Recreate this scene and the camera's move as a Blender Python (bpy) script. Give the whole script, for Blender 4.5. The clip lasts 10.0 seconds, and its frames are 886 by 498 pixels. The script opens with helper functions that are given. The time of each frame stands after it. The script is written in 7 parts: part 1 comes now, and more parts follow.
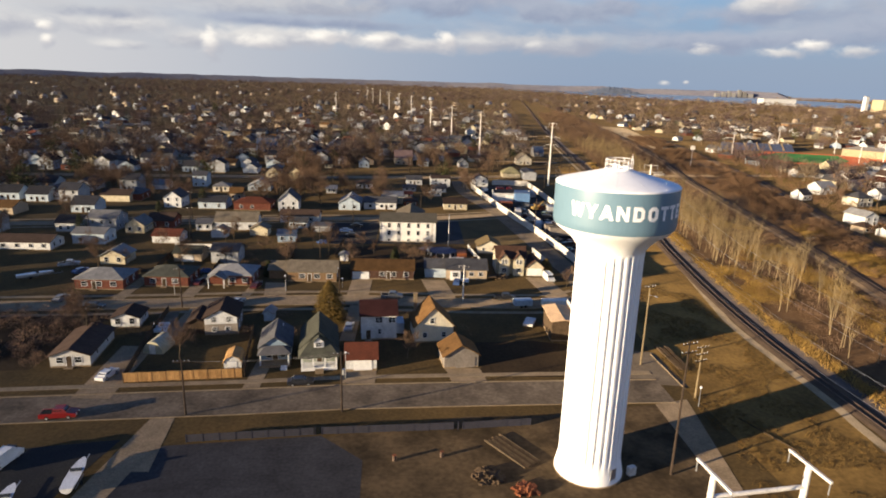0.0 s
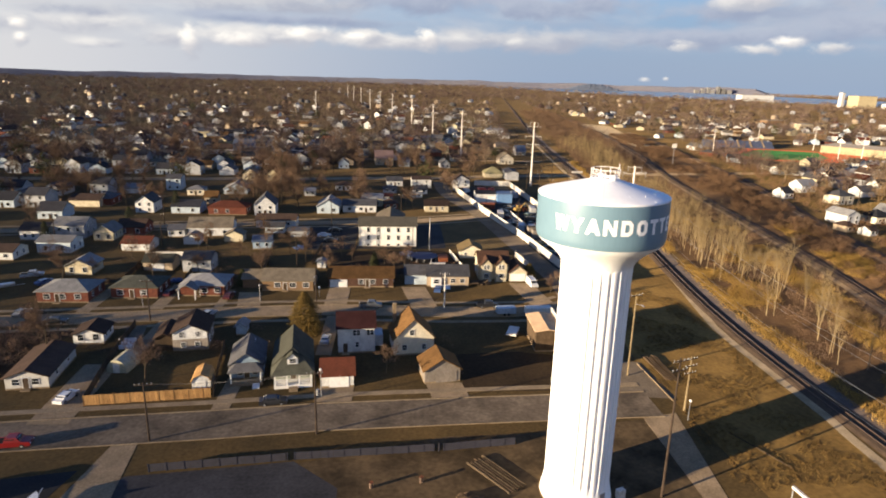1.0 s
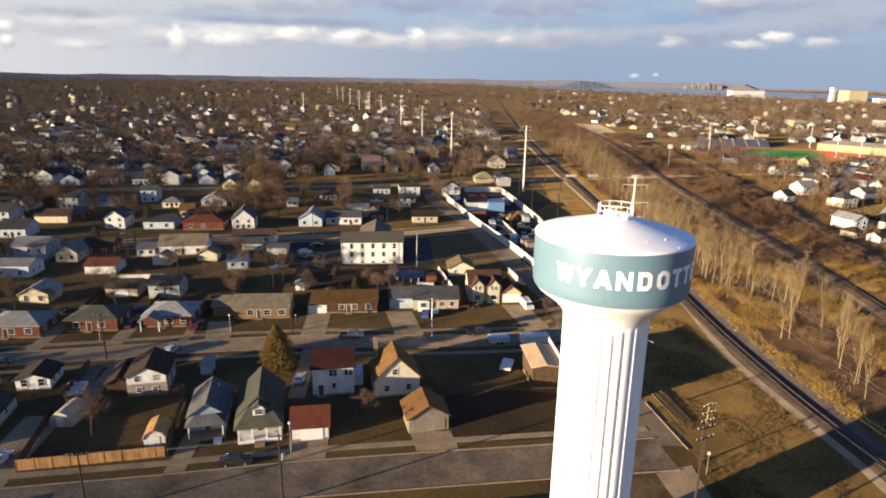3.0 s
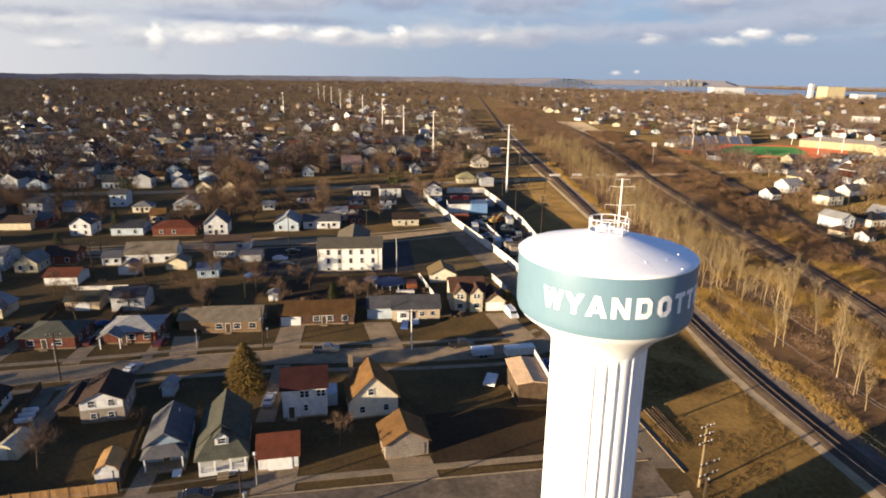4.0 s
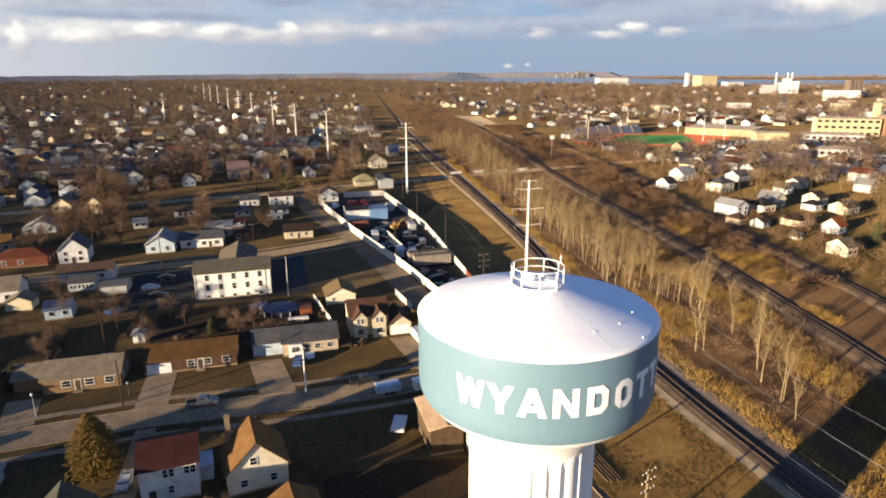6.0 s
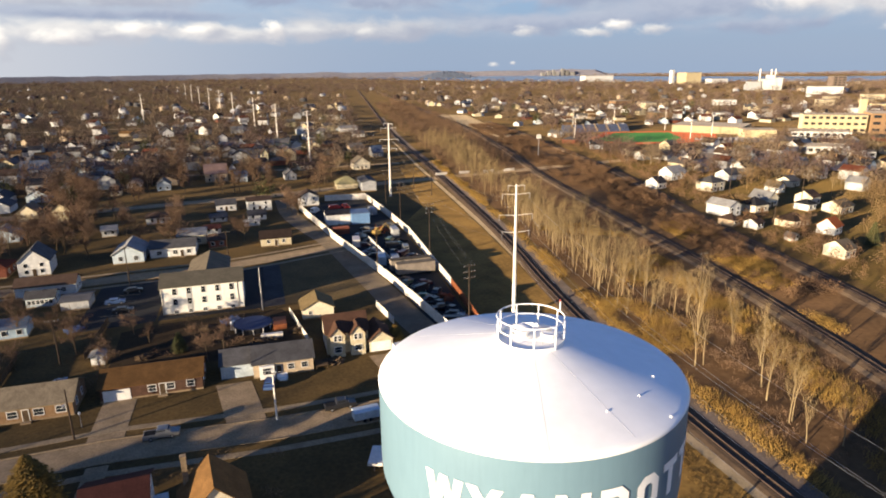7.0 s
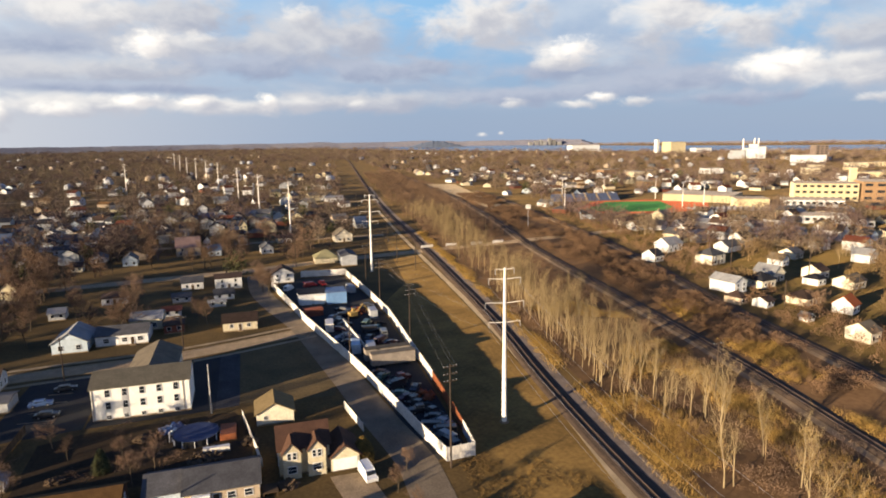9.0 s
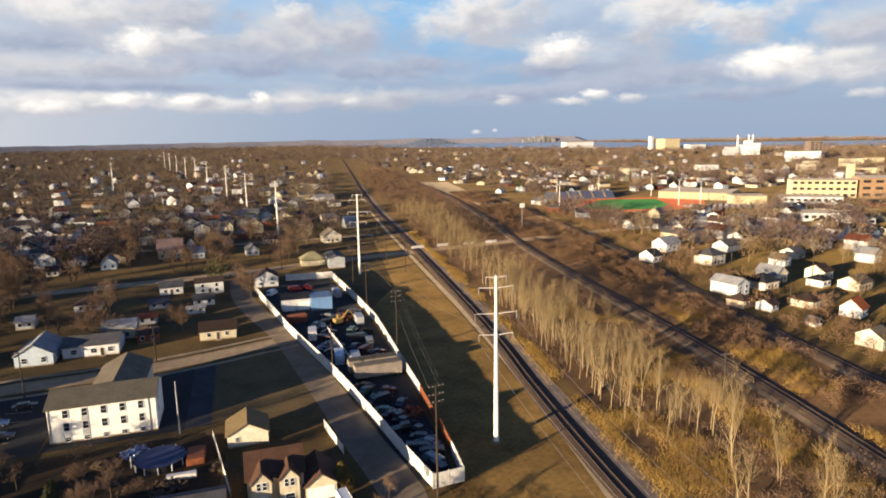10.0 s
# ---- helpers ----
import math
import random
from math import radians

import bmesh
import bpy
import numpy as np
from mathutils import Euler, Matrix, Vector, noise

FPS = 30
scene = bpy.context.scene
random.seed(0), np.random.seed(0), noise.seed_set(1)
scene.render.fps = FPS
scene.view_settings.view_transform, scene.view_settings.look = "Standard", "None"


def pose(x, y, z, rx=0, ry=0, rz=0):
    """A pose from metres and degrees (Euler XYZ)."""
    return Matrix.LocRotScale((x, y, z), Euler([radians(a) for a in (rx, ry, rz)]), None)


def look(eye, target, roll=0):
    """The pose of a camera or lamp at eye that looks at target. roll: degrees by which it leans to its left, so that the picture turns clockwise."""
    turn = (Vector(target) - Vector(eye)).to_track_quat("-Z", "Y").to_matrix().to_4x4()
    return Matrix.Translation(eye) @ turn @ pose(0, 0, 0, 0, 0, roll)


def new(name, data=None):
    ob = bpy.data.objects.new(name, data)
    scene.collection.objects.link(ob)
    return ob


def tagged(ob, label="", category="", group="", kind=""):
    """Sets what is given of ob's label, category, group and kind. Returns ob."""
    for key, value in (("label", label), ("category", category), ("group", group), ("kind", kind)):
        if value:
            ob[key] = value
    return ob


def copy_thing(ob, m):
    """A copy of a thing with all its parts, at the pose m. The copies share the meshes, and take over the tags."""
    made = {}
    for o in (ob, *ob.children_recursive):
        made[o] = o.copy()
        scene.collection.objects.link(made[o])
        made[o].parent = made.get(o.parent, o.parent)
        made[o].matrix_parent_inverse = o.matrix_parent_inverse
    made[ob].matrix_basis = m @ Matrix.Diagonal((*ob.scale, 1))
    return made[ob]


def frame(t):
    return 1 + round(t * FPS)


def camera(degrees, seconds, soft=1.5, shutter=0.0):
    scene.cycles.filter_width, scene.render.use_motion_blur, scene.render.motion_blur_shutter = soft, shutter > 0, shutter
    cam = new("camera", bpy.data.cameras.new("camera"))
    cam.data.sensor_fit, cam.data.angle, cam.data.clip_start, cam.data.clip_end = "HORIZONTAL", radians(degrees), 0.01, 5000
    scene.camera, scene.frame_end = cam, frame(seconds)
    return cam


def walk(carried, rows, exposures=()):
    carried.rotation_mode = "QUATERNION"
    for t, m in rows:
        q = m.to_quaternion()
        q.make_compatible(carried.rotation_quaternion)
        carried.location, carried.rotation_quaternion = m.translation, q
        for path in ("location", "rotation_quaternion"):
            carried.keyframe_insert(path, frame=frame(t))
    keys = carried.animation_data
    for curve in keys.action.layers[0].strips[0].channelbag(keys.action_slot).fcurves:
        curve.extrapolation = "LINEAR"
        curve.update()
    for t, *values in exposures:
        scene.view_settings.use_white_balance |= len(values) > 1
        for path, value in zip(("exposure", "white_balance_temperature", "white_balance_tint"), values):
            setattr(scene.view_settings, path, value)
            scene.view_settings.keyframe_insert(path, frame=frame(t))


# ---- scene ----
cam = camera(70.8, 10.0, soft=1.9)
PATH = [
    (0, (-32.774, -107.572, 54.408), (-32.686, -105.644, 53.882), 1.8),
    (0.5, (-32.309, -104.963, 54.769), (-32.138, -103.042, 54.241), 1.6),
    (1, (-31.731, -102.161, 55.326), (-31.59, -100.238, 54.794), 1.6),
    (1.5, (-31.132, -98.895, 56.025), (-31.153, -96.969, 55.489), 1.9),
    (2, (-29.986, -95.67, 56.745), (-30.009, -93.743, 56.209), 1.7),
    (2.5, (-29.766, -92.055, 57.157), (-29.666, -90.13, 56.622), 1.4),
    (4, (-27.563, -80.849, 57.425), (-27.351, -78.935, 56.884), 0.7),
    (4.5, (-26.706, -76.858, 57.471), (-26.394, -74.958, 56.928), 0.4),
    (5, (-25.66, -72.931, 57.472), (-25.254, -71.05, 56.928), 0.0),
    (5.5, (-24.449, -68.728, 57.612), (-23.983, -66.862, 57.063), -0.2),
    (7, (-19.541, -55.649, 57.434), (-18.997, -53.807, 56.876), -0.7),
    (7.5, (-17.474, -51.433, 57.493), (-16.922, -49.585, 56.962), -0.8),
    (8, (-15.638, -46.772, 57.472), (-15.064, -44.891, 57.107), -0.8),
    (8.5, (-13.563, -42.502, 57.317), (-12.982, -40.62, 56.97), -0.8),
    (9, (-11.489, -37.861, 57.249), (-10.9, -35.982, 56.898), -0.8),
    (9.5, (-9.195, -33.403, 57.259), (-8.599, -31.527, 56.904), -0.9),
    (10, (-6.969, -28.827, 57.096), (-6.364, -26.955, 56.737), -1.0),
]
walk(cam, [(t, look(eye, target, roll)) for t, eye, target, roll in PATH], [(0, 1.36), (0.6, 1.46), (1.4, 1.53), (10, 1.55)])

# ---- light ----
SUN_AZ, SUN_EL = radians(204.5), radians(7.4)      # towards the sun, counted from +x
sun_way = Vector((math.cos(SUN_AZ) * math.cos(SUN_EL), math.sin(SUN_AZ) * math.cos(SUN_EL), math.sin(SUN_EL)))
sun = new("sun", bpy.data.lights.new("sun", "SUN"))
sun.data.energy, sun.data.angle, sun.data.color = 5.0, radians(0.5), (1.0, 0.797, 0.553)
sun.matrix_world = look(sun_way * 100, (0, 0, 0))

world = bpy.data.worlds.new("sky")
scene.world = world
world.use_nodes = True
wn, wl = world.node_tree.nodes, world.node_tree.links
wn.clear()


def wnode(kind, **kw):
    n = wn.new(kind)
    for k, v in kw.items():
        n.inputs[k].default_value = v
    return n


def wmath(op, a, b=None, c=None):
    n = wn.new("ShaderNodeMath")
    n.operation = op
    for i, v in enumerate((a, b, c)):
        if v is None:
            continue
        if isinstance(v, (int, float)):
            n.inputs[i].default_value = v
        else:
            wl.new(v, n.inputs[i])
    return n.outputs[0]


def wmix(fac, a, b):
    n = wn.new("ShaderNodeMix")
    n.data_type = "RGBA"
    for i, v in ((0, fac), (6, a), (7, b)):
        if isinstance(v, (int, float, tuple)):
            n.inputs[i].default_value = v
        else:
            wl.new(v, n.inputs[i])
    return n.outputs[2]


def wramp(v, lo, hi):
    n = wn.new("ShaderNodeMapRange")
    n.interpolation_type = "SMOOTHSTEP"
    wl.new(v, n.inputs[0])
    n.inputs[1].default_value, n.inputs[2].default_value = lo, hi
    return n.outputs[0]


nishita = wn.new("ShaderNodeTexSky")
nishita.sky_type, nishita.sun_disc = "NISHITA", False
nishita.sun_elevation, nishita.sun_rotation = SUN_EL, radians(90) - SUN_AZ + 2 * math.pi
nishita.altitude, nishita.dust_density = 100, 0.6
coords = wn.new("ShaderNodeTexCoord")
split = wn.new("ShaderNodeSeparateXYZ")
wl.new(coords.outputs["Generated"], split.inputs[0])
up = wmath("MAXIMUM", split.outputs[2], 0.0)
flat = wmath("SQRT", wmath("MAXIMUM", wmath("SUBTRACT", 1.0, wmath("MULTIPLY", up, up)), 0.01))
rise_ = wmath("LOGARITHM", wmath("ADD", up, 0.05), math.e)
plane = wn.new("ShaderNodeCombineXYZ")
wl.new(wmath("DIVIDE", split.outputs[0], flat), plane.inputs[0]), wl.new(wmath("DIVIDE", split.outputs[1], flat), plane.inputs[1]), wl.new(rise_, plane.inputs[2])


def cloud_noise(shift, wide, tall, detail, rough, scale=1.0):
    move = wn.new("ShaderNodeMapping")
    move.inputs["Location"].default_value, move.inputs["Scale"].default_value = shift, (wide, wide, tall)
    wl.new(plane.outputs[0], move.inputs[0])
    n = wnode("ShaderNodeTexNoise", Scale=scale, Detail=detail, Roughness=rough, Distortion=0.15)
    wl.new(move.outputs[0], n.inputs["Vector"])
    return n.outputs[0]


low_sky = wmix(wramp(up, 0.02, 0.20), (0.46, 0.60, 0.83, 1), (0.40, 0.76, 1.18, 1))
sky_col = wmix(wramp(up, 0.22, 0.55), low_sky, (0.055, 0.185, 0.62, 1))
scaled = wn.new("ShaderNodeVectorMath")
scaled.operation = "SCALE"
scaled.inputs[3].default_value = 0.05
wl.new(nishita.outputs[0], scaled.inputs[0])
clear = wmix(0.85, scaled.outputs[0], sky_col)
west = wn.new("ShaderNodeVectorMath")
west.operation = "DOT_PRODUCT"
west.inputs[1].default_value = (math.cos(SUN_AZ), math.sin(SUN_AZ), 0.0)
wl.new(coords.outputs["Generated"], west.inputs[0])
pale = wramp(west.outputs[1], -0.70, 0.30)
clear = wmix(wmath("MULTIPLY", pale, wmath("MULTIPLY", wmath("SUBTRACT", 1.0, wramp(up, 0.10, 0.40)), 0.85)), clear, (1.04, 1.0, 0.97, 1))
# a thin broken veil over the whole sky
veil = wmath("MULTIPLY", wramp(cloud_noise((4.3, 2.2, 0.4), 5.0, 2.2, 5, 0.5), 0.36, 0.62), wramp(up, 0.03, 0.08))
veil = wmath("MULTIPLY", veil, wmath("SUBTRACT", 0.62, wmath("MULTIPLY", wramp(up, 0.22, 0.42), 0.55)))
veil_col = wmix(wramp(cloud_noise((9.1, 1.2, 3.0), 9.0, 4.0, 5, 0.55), 0.35, 0.7), (0.56, 0.60, 0.73, 1), (0.86, 0.85, 0.88, 1))
sky_now = wmix(veil, clear, veil_col)

# heaped clouds: bearing from north, height above the horizon, half width, half height (radians), tone
SHEETS = [
    (-0.183, 0.167, 0.149, 0.030, 2), (-0.056, 0.177, 0.087, 0.030, 1), (-0.245, 0.131, 0.102, 0.018, 0), (-0.037, 0.132, 0.161, 0.019, 1),
    (0.032, 0.110, 0.141, 0.022, 0), (-0.191, 0.097, 0.144, 0.018, 1), (-0.173, 0.075, 0.186, 0.009, 0), (0.150, 0.153, 0.110, 0.046, 1),
    (0.234, 0.104, 0.147, 0.017, 0), (0.383, 0.177, 0.097, 0.044, 2), (0.460, 0.098, 0.137, 0.017, 0), (0.635, 0.164, 0.072, 0.047, 2),
    (0.650, 0.076, 0.140, 0.020, 0), (0.751, 0.145, 0.073, 0.035, 2), (0.887, 0.123, 0.058, 0.032, 1), (0.863, 0.074, 0.082, 0.027, 2),
    (0.189, 0.056, 0.192, 0.017, 1), (-0.25, 0.050, 0.17, 0.017, 2), (0.02, 0.050, 0.14, 0.012, 2), (0.512, 0.063, 0.223, 0.015, 0), (0.742, 0.052, 0.160, 0.011, 0)]
PUFFS = [
    (-0.117, 0.132, 0.031, 0.023, 3), (-0.239, 0.046, 0.030, 0.010, 3), (-0.141, 0.056, 0.033, 0.011, 3), (-0.174, 0.048, 0.019, 0.006, 2),
    (-0.062, 0.055, 0.025, 0.008, 3), (0.041, 0.055, 0.015, 0.013, 3), (0.176, 0.053, 0.019, 0.007, 2), (0.490, 0.110, 0.055, 0.012, 2),
    (0.505, 0.127, 0.041, 0.019, 3), (0.793, 0.087, 0.045, 0.023, 3), (0.519, 0.048, 0.033, 0.008, 2), (0.548, 0.057, 0.020, 0.008, 3),
    (0.418, 0.052, 0.019, 0.009, 2), (0.904, 0.045, 0.025, 0.007, 2), (-0.047, 0.144, 0.030, 0.011, 2), (0.886, 0.095, 0.051, 0.013, 2)]
MORE_PUFFS = [
    (0.098, 0.178, 0.033, 0.021, 2), (0.736, 0.153, 0.039, 0.016, 2), (0.600, 0.050, 0.024, 0.008, 2), (0.374, 0.182, 0.051, 0.022, 2),
    (-0.575, 0.056, 0.116, 0.019, 2), (-0.414, 0.059, 0.094, 0.016, 2), (-0.423, 0.032, 0.047, 0.008, 2), (-0.455, 0.075, 0.092, 0.011, 1),
    (-0.507, 0.035, 0.007, 0.008, 3), (-0.508, 0.052, 0.011, 0.007, 3), (-0.305, 0.042, 0.012, 0.018, 3), (0.368, 0.004, 0.009, 0.004, 2), (0.398, 0.006, 0.005, 0.003, 2)]
TONES = (((0.44, 0.51, 0.68, 1), (0.60, 0.66, 0.80, 1)), ((0.55, 0.59, 0.71, 1), (0.83, 0.84, 0.88, 1)), ((0.67, 0.69, 0.77, 1), (1.10, 1.07, 1.04, 1)), ((0.92, 0.89, 0.90, 1), (1.55, 1.46, 1.33, 1)))
bearing = wn.new("ShaderNodeCombineXYZ")
wl.new(wmath("ARCTAN2", split.outputs[0], split.outputs[1]), bearing.inputs[0]), wl.new(wmath("ARCSINE", split.outputs[2]), bearing.inputs[1])


def ragged(scale, shift, gain):
    move = wn.new("ShaderNodeMapping")
    move.inputs["Location"].default_value, move.inputs["Scale"].default_value = (shift, 0.3, 0), (scale, scale * 1.7, 1)
    wl.new(bearing.outputs[0], move.inputs[0])
    n = wnode("ShaderNodeTexNoise", Scale=1.0, Detail=4, Roughness=0.55, Distortion=0.3)
    wl.new(move.outputs[0], n.inputs["Vector"])
    return wmath("MULTIPLY", wmath("SUBTRACT", n.outputs[0], 0.5), gain)


ROUGH = ragged(13, 1.7, 2.6), ragged(48, 5.2, 1.7)
BILLOW = ragged(26, 8.8, 1.6)


def cloud(under, a, e, w, h, tone, rag, edge):
    at = wn.new("ShaderNodeVectorMath")
    at.operation = "MULTIPLY_ADD"
    at.inputs[1].default_value, at.inputs[2].default_value = (1 / w, 1 / h, 0), (-a / w, -e / h, 0)
    wl.new(bearing.outputs[0], at.inputs[0])
    far_ = wn.new("ShaderNodeVectorMath")
    far_.operation = "LENGTH"
    wl.new(at.outputs[0], far_.inputs[0])
    cover = wramp(wmath("ADD", far_.outputs[1], rag), 1.25, edge)
    lean = wn.new("ShaderNodeVectorMath")
    lean.operation = "DOT_PRODUCT"
    lean.inputs[1].default_value = (-0.35, 0.7, 0)
    wl.new(at.outputs[0], lean.inputs[0])
    sunny = wramp(wmath("ADD", lean.outputs[1], BILLOW), -0.6, 0.55)
    return wmix(cover, under, wmix(sunny, *TONES[tone]))


for row in SHEETS:
    sky_now = cloud(sky_now, *row, ROUGH[0], 0.30)
for a, e, w, h, tone in PUFFS + MORE_PUFFS:
    if tone == 3:
        sky_now = cloud(sky_now, a + 0.2 * w, e - 0.15 * h, w * 1.5, h * 1.4, 2, ROUGH[1] if w < 0.02 else ROUGH[0], 0.1)
    sky_now = cloud(sky_now, a, e, w, h, tone, ROUGH[1] if w < 0.045 else ROUGH[0], 0.15)
back = wnode("ShaderNodeBackground", Strength=0.28)
wl.new(sky_now, back.inputs[0])
wout = wn.new("ShaderNodeOutputWorld")
wl.new(back.outputs[0], wout.inputs[0])

# ---- materials ----
MATS = {}


def mat(name, col, col2=None, scale=1.0, rough=0.85, metal=0.0, bump=0.0, fine=None, rand=0.0, lap=0.0, spec=0.3, streak=0.0, grain=1.0):
    """A surface of two colours mixed by broad and fine noise; rand: how far single pieces differ; lap: rows of boards, in metres."""
    if name in MATS:
        return MATS[name]
    m = bpy.data.materials.new(name)
    m.use_nodes = True
    nt = m.node_tree
    b = nt.nodes["Principled BSDF"]
    b.inputs["Roughness"].default_value, b.inputs["Metallic"].default_value = rough, metal
    b.inputs["Specular IOR Level"].default_value = spec if rough < 0.9 else 0.1
    b.inputs["Diffuse Roughness"].default_value = 1.0 if rough > 0.8 and not name.startswith("shingle") else 0.0
    tc = nt.nodes.new("ShaderNodeTexCoord")
    geo = nt.nodes.new("ShaderNodeNewGeometry")
    where = geo.outputs["Position"]
    n1 = nt.nodes.new("ShaderNodeTexNoise")
    n1.inputs["Scale"].default_value, n1.inputs["Detail"].default_value, n1.inputs["Roughness"].default_value = scale, 6, 0.65
    nt.links.new(where, n1.inputs["Vector"])
    n2 = nt.nodes.new("ShaderNodeTexNoise")
    n2.inputs["Scale"].default_value, n2.inputs["Detail"].default_value = fine or scale * 14, 3
    nt.links.new(where, n2.inputs["Vector"])
    if streak:
        st = nt.nodes.new("ShaderNodeMapping")
        st.inputs["Scale"].default_value = (1, 1, streak)
        nt.links.new(where, st.inputs[0]), nt.links.new(st.outputs[0], n2.inputs["Vector"])
    col2 = col2 or tuple(c * 0.72 for c in col)
    r = nt.nodes.new("ShaderNodeMapRange")
    r.inputs[1].default_value, r.inputs[2].default_value = 0.36, 0.64
    nt.links.new(n1.outputs[0], r.inputs[0])
    mx = nt.nodes.new("ShaderNodeMix")
    mx.data_type = "RGBA"
    mx.inputs[6].default_value, mx.inputs[7].default_value = (*col, 1), (*col2, 1)
    nt.links.new(r.outputs[0], mx.inputs[0])
    mul = nt.nodes.new("ShaderNodeMix")
    mul.data_type, mul.blend_type = "RGBA", "MULTIPLY"
    mul.inputs[0].default_value = 1.0
    r2 = nt.nodes.new("ShaderNodeMapRange")
    r2.inputs[1].default_value, r2.inputs[2].default_value, r2.inputs[3].default_value, r2.inputs[4].default_value = 0.25, 0.75, 1 - 0.28 * grain, 1 + 0.25 * grain
    nt.links.new(n2.outputs[0], r2.inputs[0])
    nt.links.new(mx.outputs[2], mul.inputs[6]), nt.links.new(r2.outputs[0], mul.inputs[7])
    out = mul.outputs[2]
    if rand:
        oi = nt.nodes.new("ShaderNodeObjectInfo")
        hs = nt.nodes.new("ShaderNodeHueSaturation")
        rr = nt.nodes.new("ShaderNodeMapRange")
        rr.inputs[3].default_value, rr.inputs[4].default_value = 1 - rand, 1 + rand
        nt.links.new(oi.outputs["Random"], rr.inputs[0]), nt.links.new(rr.outputs[0], hs.inputs["Value"])
        nt.links.new(out, hs.inputs["Color"])
        out = hs.outputs[0]
    nt.links.new(out, b.inputs["Base Color"])
    if bump or lap:
        bp = nt.nodes.new("ShaderNodeBump")
        bp.inputs["Strength"].default_value, bp.inputs["Distance"].default_value = bump or 0.3, 0.04
        h = n2.outputs[0]
        if lap:
            sp = nt.nodes.new("ShaderNodeSeparateXYZ")
            nt.links.new(tc.outputs["Object"], sp.inputs[0])
            md = nt.nodes.new("ShaderNodeMath")
            md.operation = "FRACT"
            dv = nt.nodes.new("ShaderNodeMath")
            dv.operation = "DIVIDE"
            dv.inputs[1].default_value = lap
            nt.links.new(sp.outputs[2], dv.inputs[0]), nt.links.new(dv.outputs[0], md.inputs[0])
            h = md.outputs[0]
        nt.links.new(h, bp.inputs["Height"]), nt.links.new(bp.outputs[0], b.inputs["Normal"])
    MATS[name] = m
    return m


GLASS = mat("window_glass", (0.02, 0.024, 0.03), rough=0.08, spec=0.6, scale=0.5)
TRIM = mat("white_trim", (0.74, 0.73, 0.70), (0.62, 0.61, 0.58), 1.2)
SIDING = [mat("siding_" + n, c, tuple(v * 0.72 for v in c), 0.7, 0.7, lap=0.2, rand=0.08, streak=0.3) for n, c in (
    ("white", (0.602, 0.602, 0.585)), ("cream", (0.533, 0.464, 0.318)), ("yellow", (0.516, 0.447, 0.284)), ("blue", (0.258, 0.344, 0.430)),
    ("grey", (0.344, 0.353, 0.361)), ("tan", (0.396, 0.310, 0.215)), ("green", (0.284, 0.310, 0.258)), ("pale_blue", (0.413, 0.482, 0.533)))]
WHITE, CREAM, YELLOW, BLUE, GREY, TAN, GREEN, PALE = SIDING
BRICK = mat("red_brick", (0.217, 0.076, 0.047), (0.151, 0.054, 0.037), 1.6, 0.9, lap=0.075, rand=0.1)
BUFF = mat("buff_brick", (0.257, 0.166, 0.092), (0.202, 0.122, 0.067), 1.6, 0.9, lap=0.075)
ROOFS = [mat("shingle_" + n, c, tuple(v * 0.7 for v in c), 0.5, 0.95, bump=0.35, fine=5, rand=0.3) for n, c in (
    ("grey", (0.080, 0.078, 0.079)), ("charcoal", (0.032, 0.032, 0.036)), ("brown", (0.058, 0.038, 0.028)), ("maroon", (0.046, 0.017, 0.015)),
    ("orange_brown", (0.128, 0.068, 0.025)), ("sage", (0.066, 0.066, 0.050)), ("tan", (0.150, 0.122, 0.084)), ("pale", (0.215, 0.210, 0.200)))]
R_GREY, R_COAL, R_BROWN, R_MAROON, R_ORANGE, R_SAGE, R_TAN, R_PALE = ROOFS
R_RED = mat("shingle_red", (0.115, 0.036, 0.020), (0.085, 0.028, 0.016), 0.6, 0.95, bump=0.3, fine=5)
SHED_ROOF = mat("tan_roofing", (0.52, 0.36, 0.22), (0.42, 0.29, 0.18), 0.4, 0.95, bump=0.2, fine=3)
R_UMBER = mat("shingle_umber", (0.088, 0.046, 0.029), (0.064, 0.034, 0.022), 0.5, 0.95, bump=0.3, fine=5)
R_OLIVE = mat("shingle_olive", (0.105, 0.092, 0.066), (0.08, 0.07, 0.05), 0.5, 0.95, bump=0.3, fine=5)
CONCRETE = mat("concrete", (0.290, 0.212, 0.130), (0.204, 0.149, 0.090), 0.35, 0.95, bump=0.15, fine=3)
WALKWAY = mat("pale_concrete", (0.278, 0.212, 0.133), (0.197, 0.147, 0.093), 0.3, 0.95, bump=0.15, fine=3)
ASPHALT = mat("worn_asphalt", (0.180, 0.139, 0.097), (0.076, 0.059, 0.042), 0.14, 0.95, bump=0.2, fine=1.4)
NEW_ASPHALT = mat("dark_asphalt", (0.021, 0.021, 0.024), (0.030, 0.030, 0.028), 0.15, 0.9, bump=0.2, fine=3)
GREY_ASPHALT = mat("faded_asphalt", (0.050, 0.049, 0.052), (0.032, 0.031, 0.033), 0.2, 0.95, bump=0.2, fine=2)
DIRT = mat("bare_dirt", (0.118, 0.080, 0.042), (0.040, 0.028, 0.015), 0.13, 1.0, bump=0.4, fine=1.2)
PATH_GRAVEL = mat("gravel", (0.330, 0.255, 0.160), (0.235, 0.180, 0.108), 0.25, 1.0, bump=0.4, fine=4)
BALLAST = mat("rail_ballast", (0.102, 0.070, 0.045), (0.060, 0.042, 0.030), 0.3, 1.0, bump=0.5, fine=5)
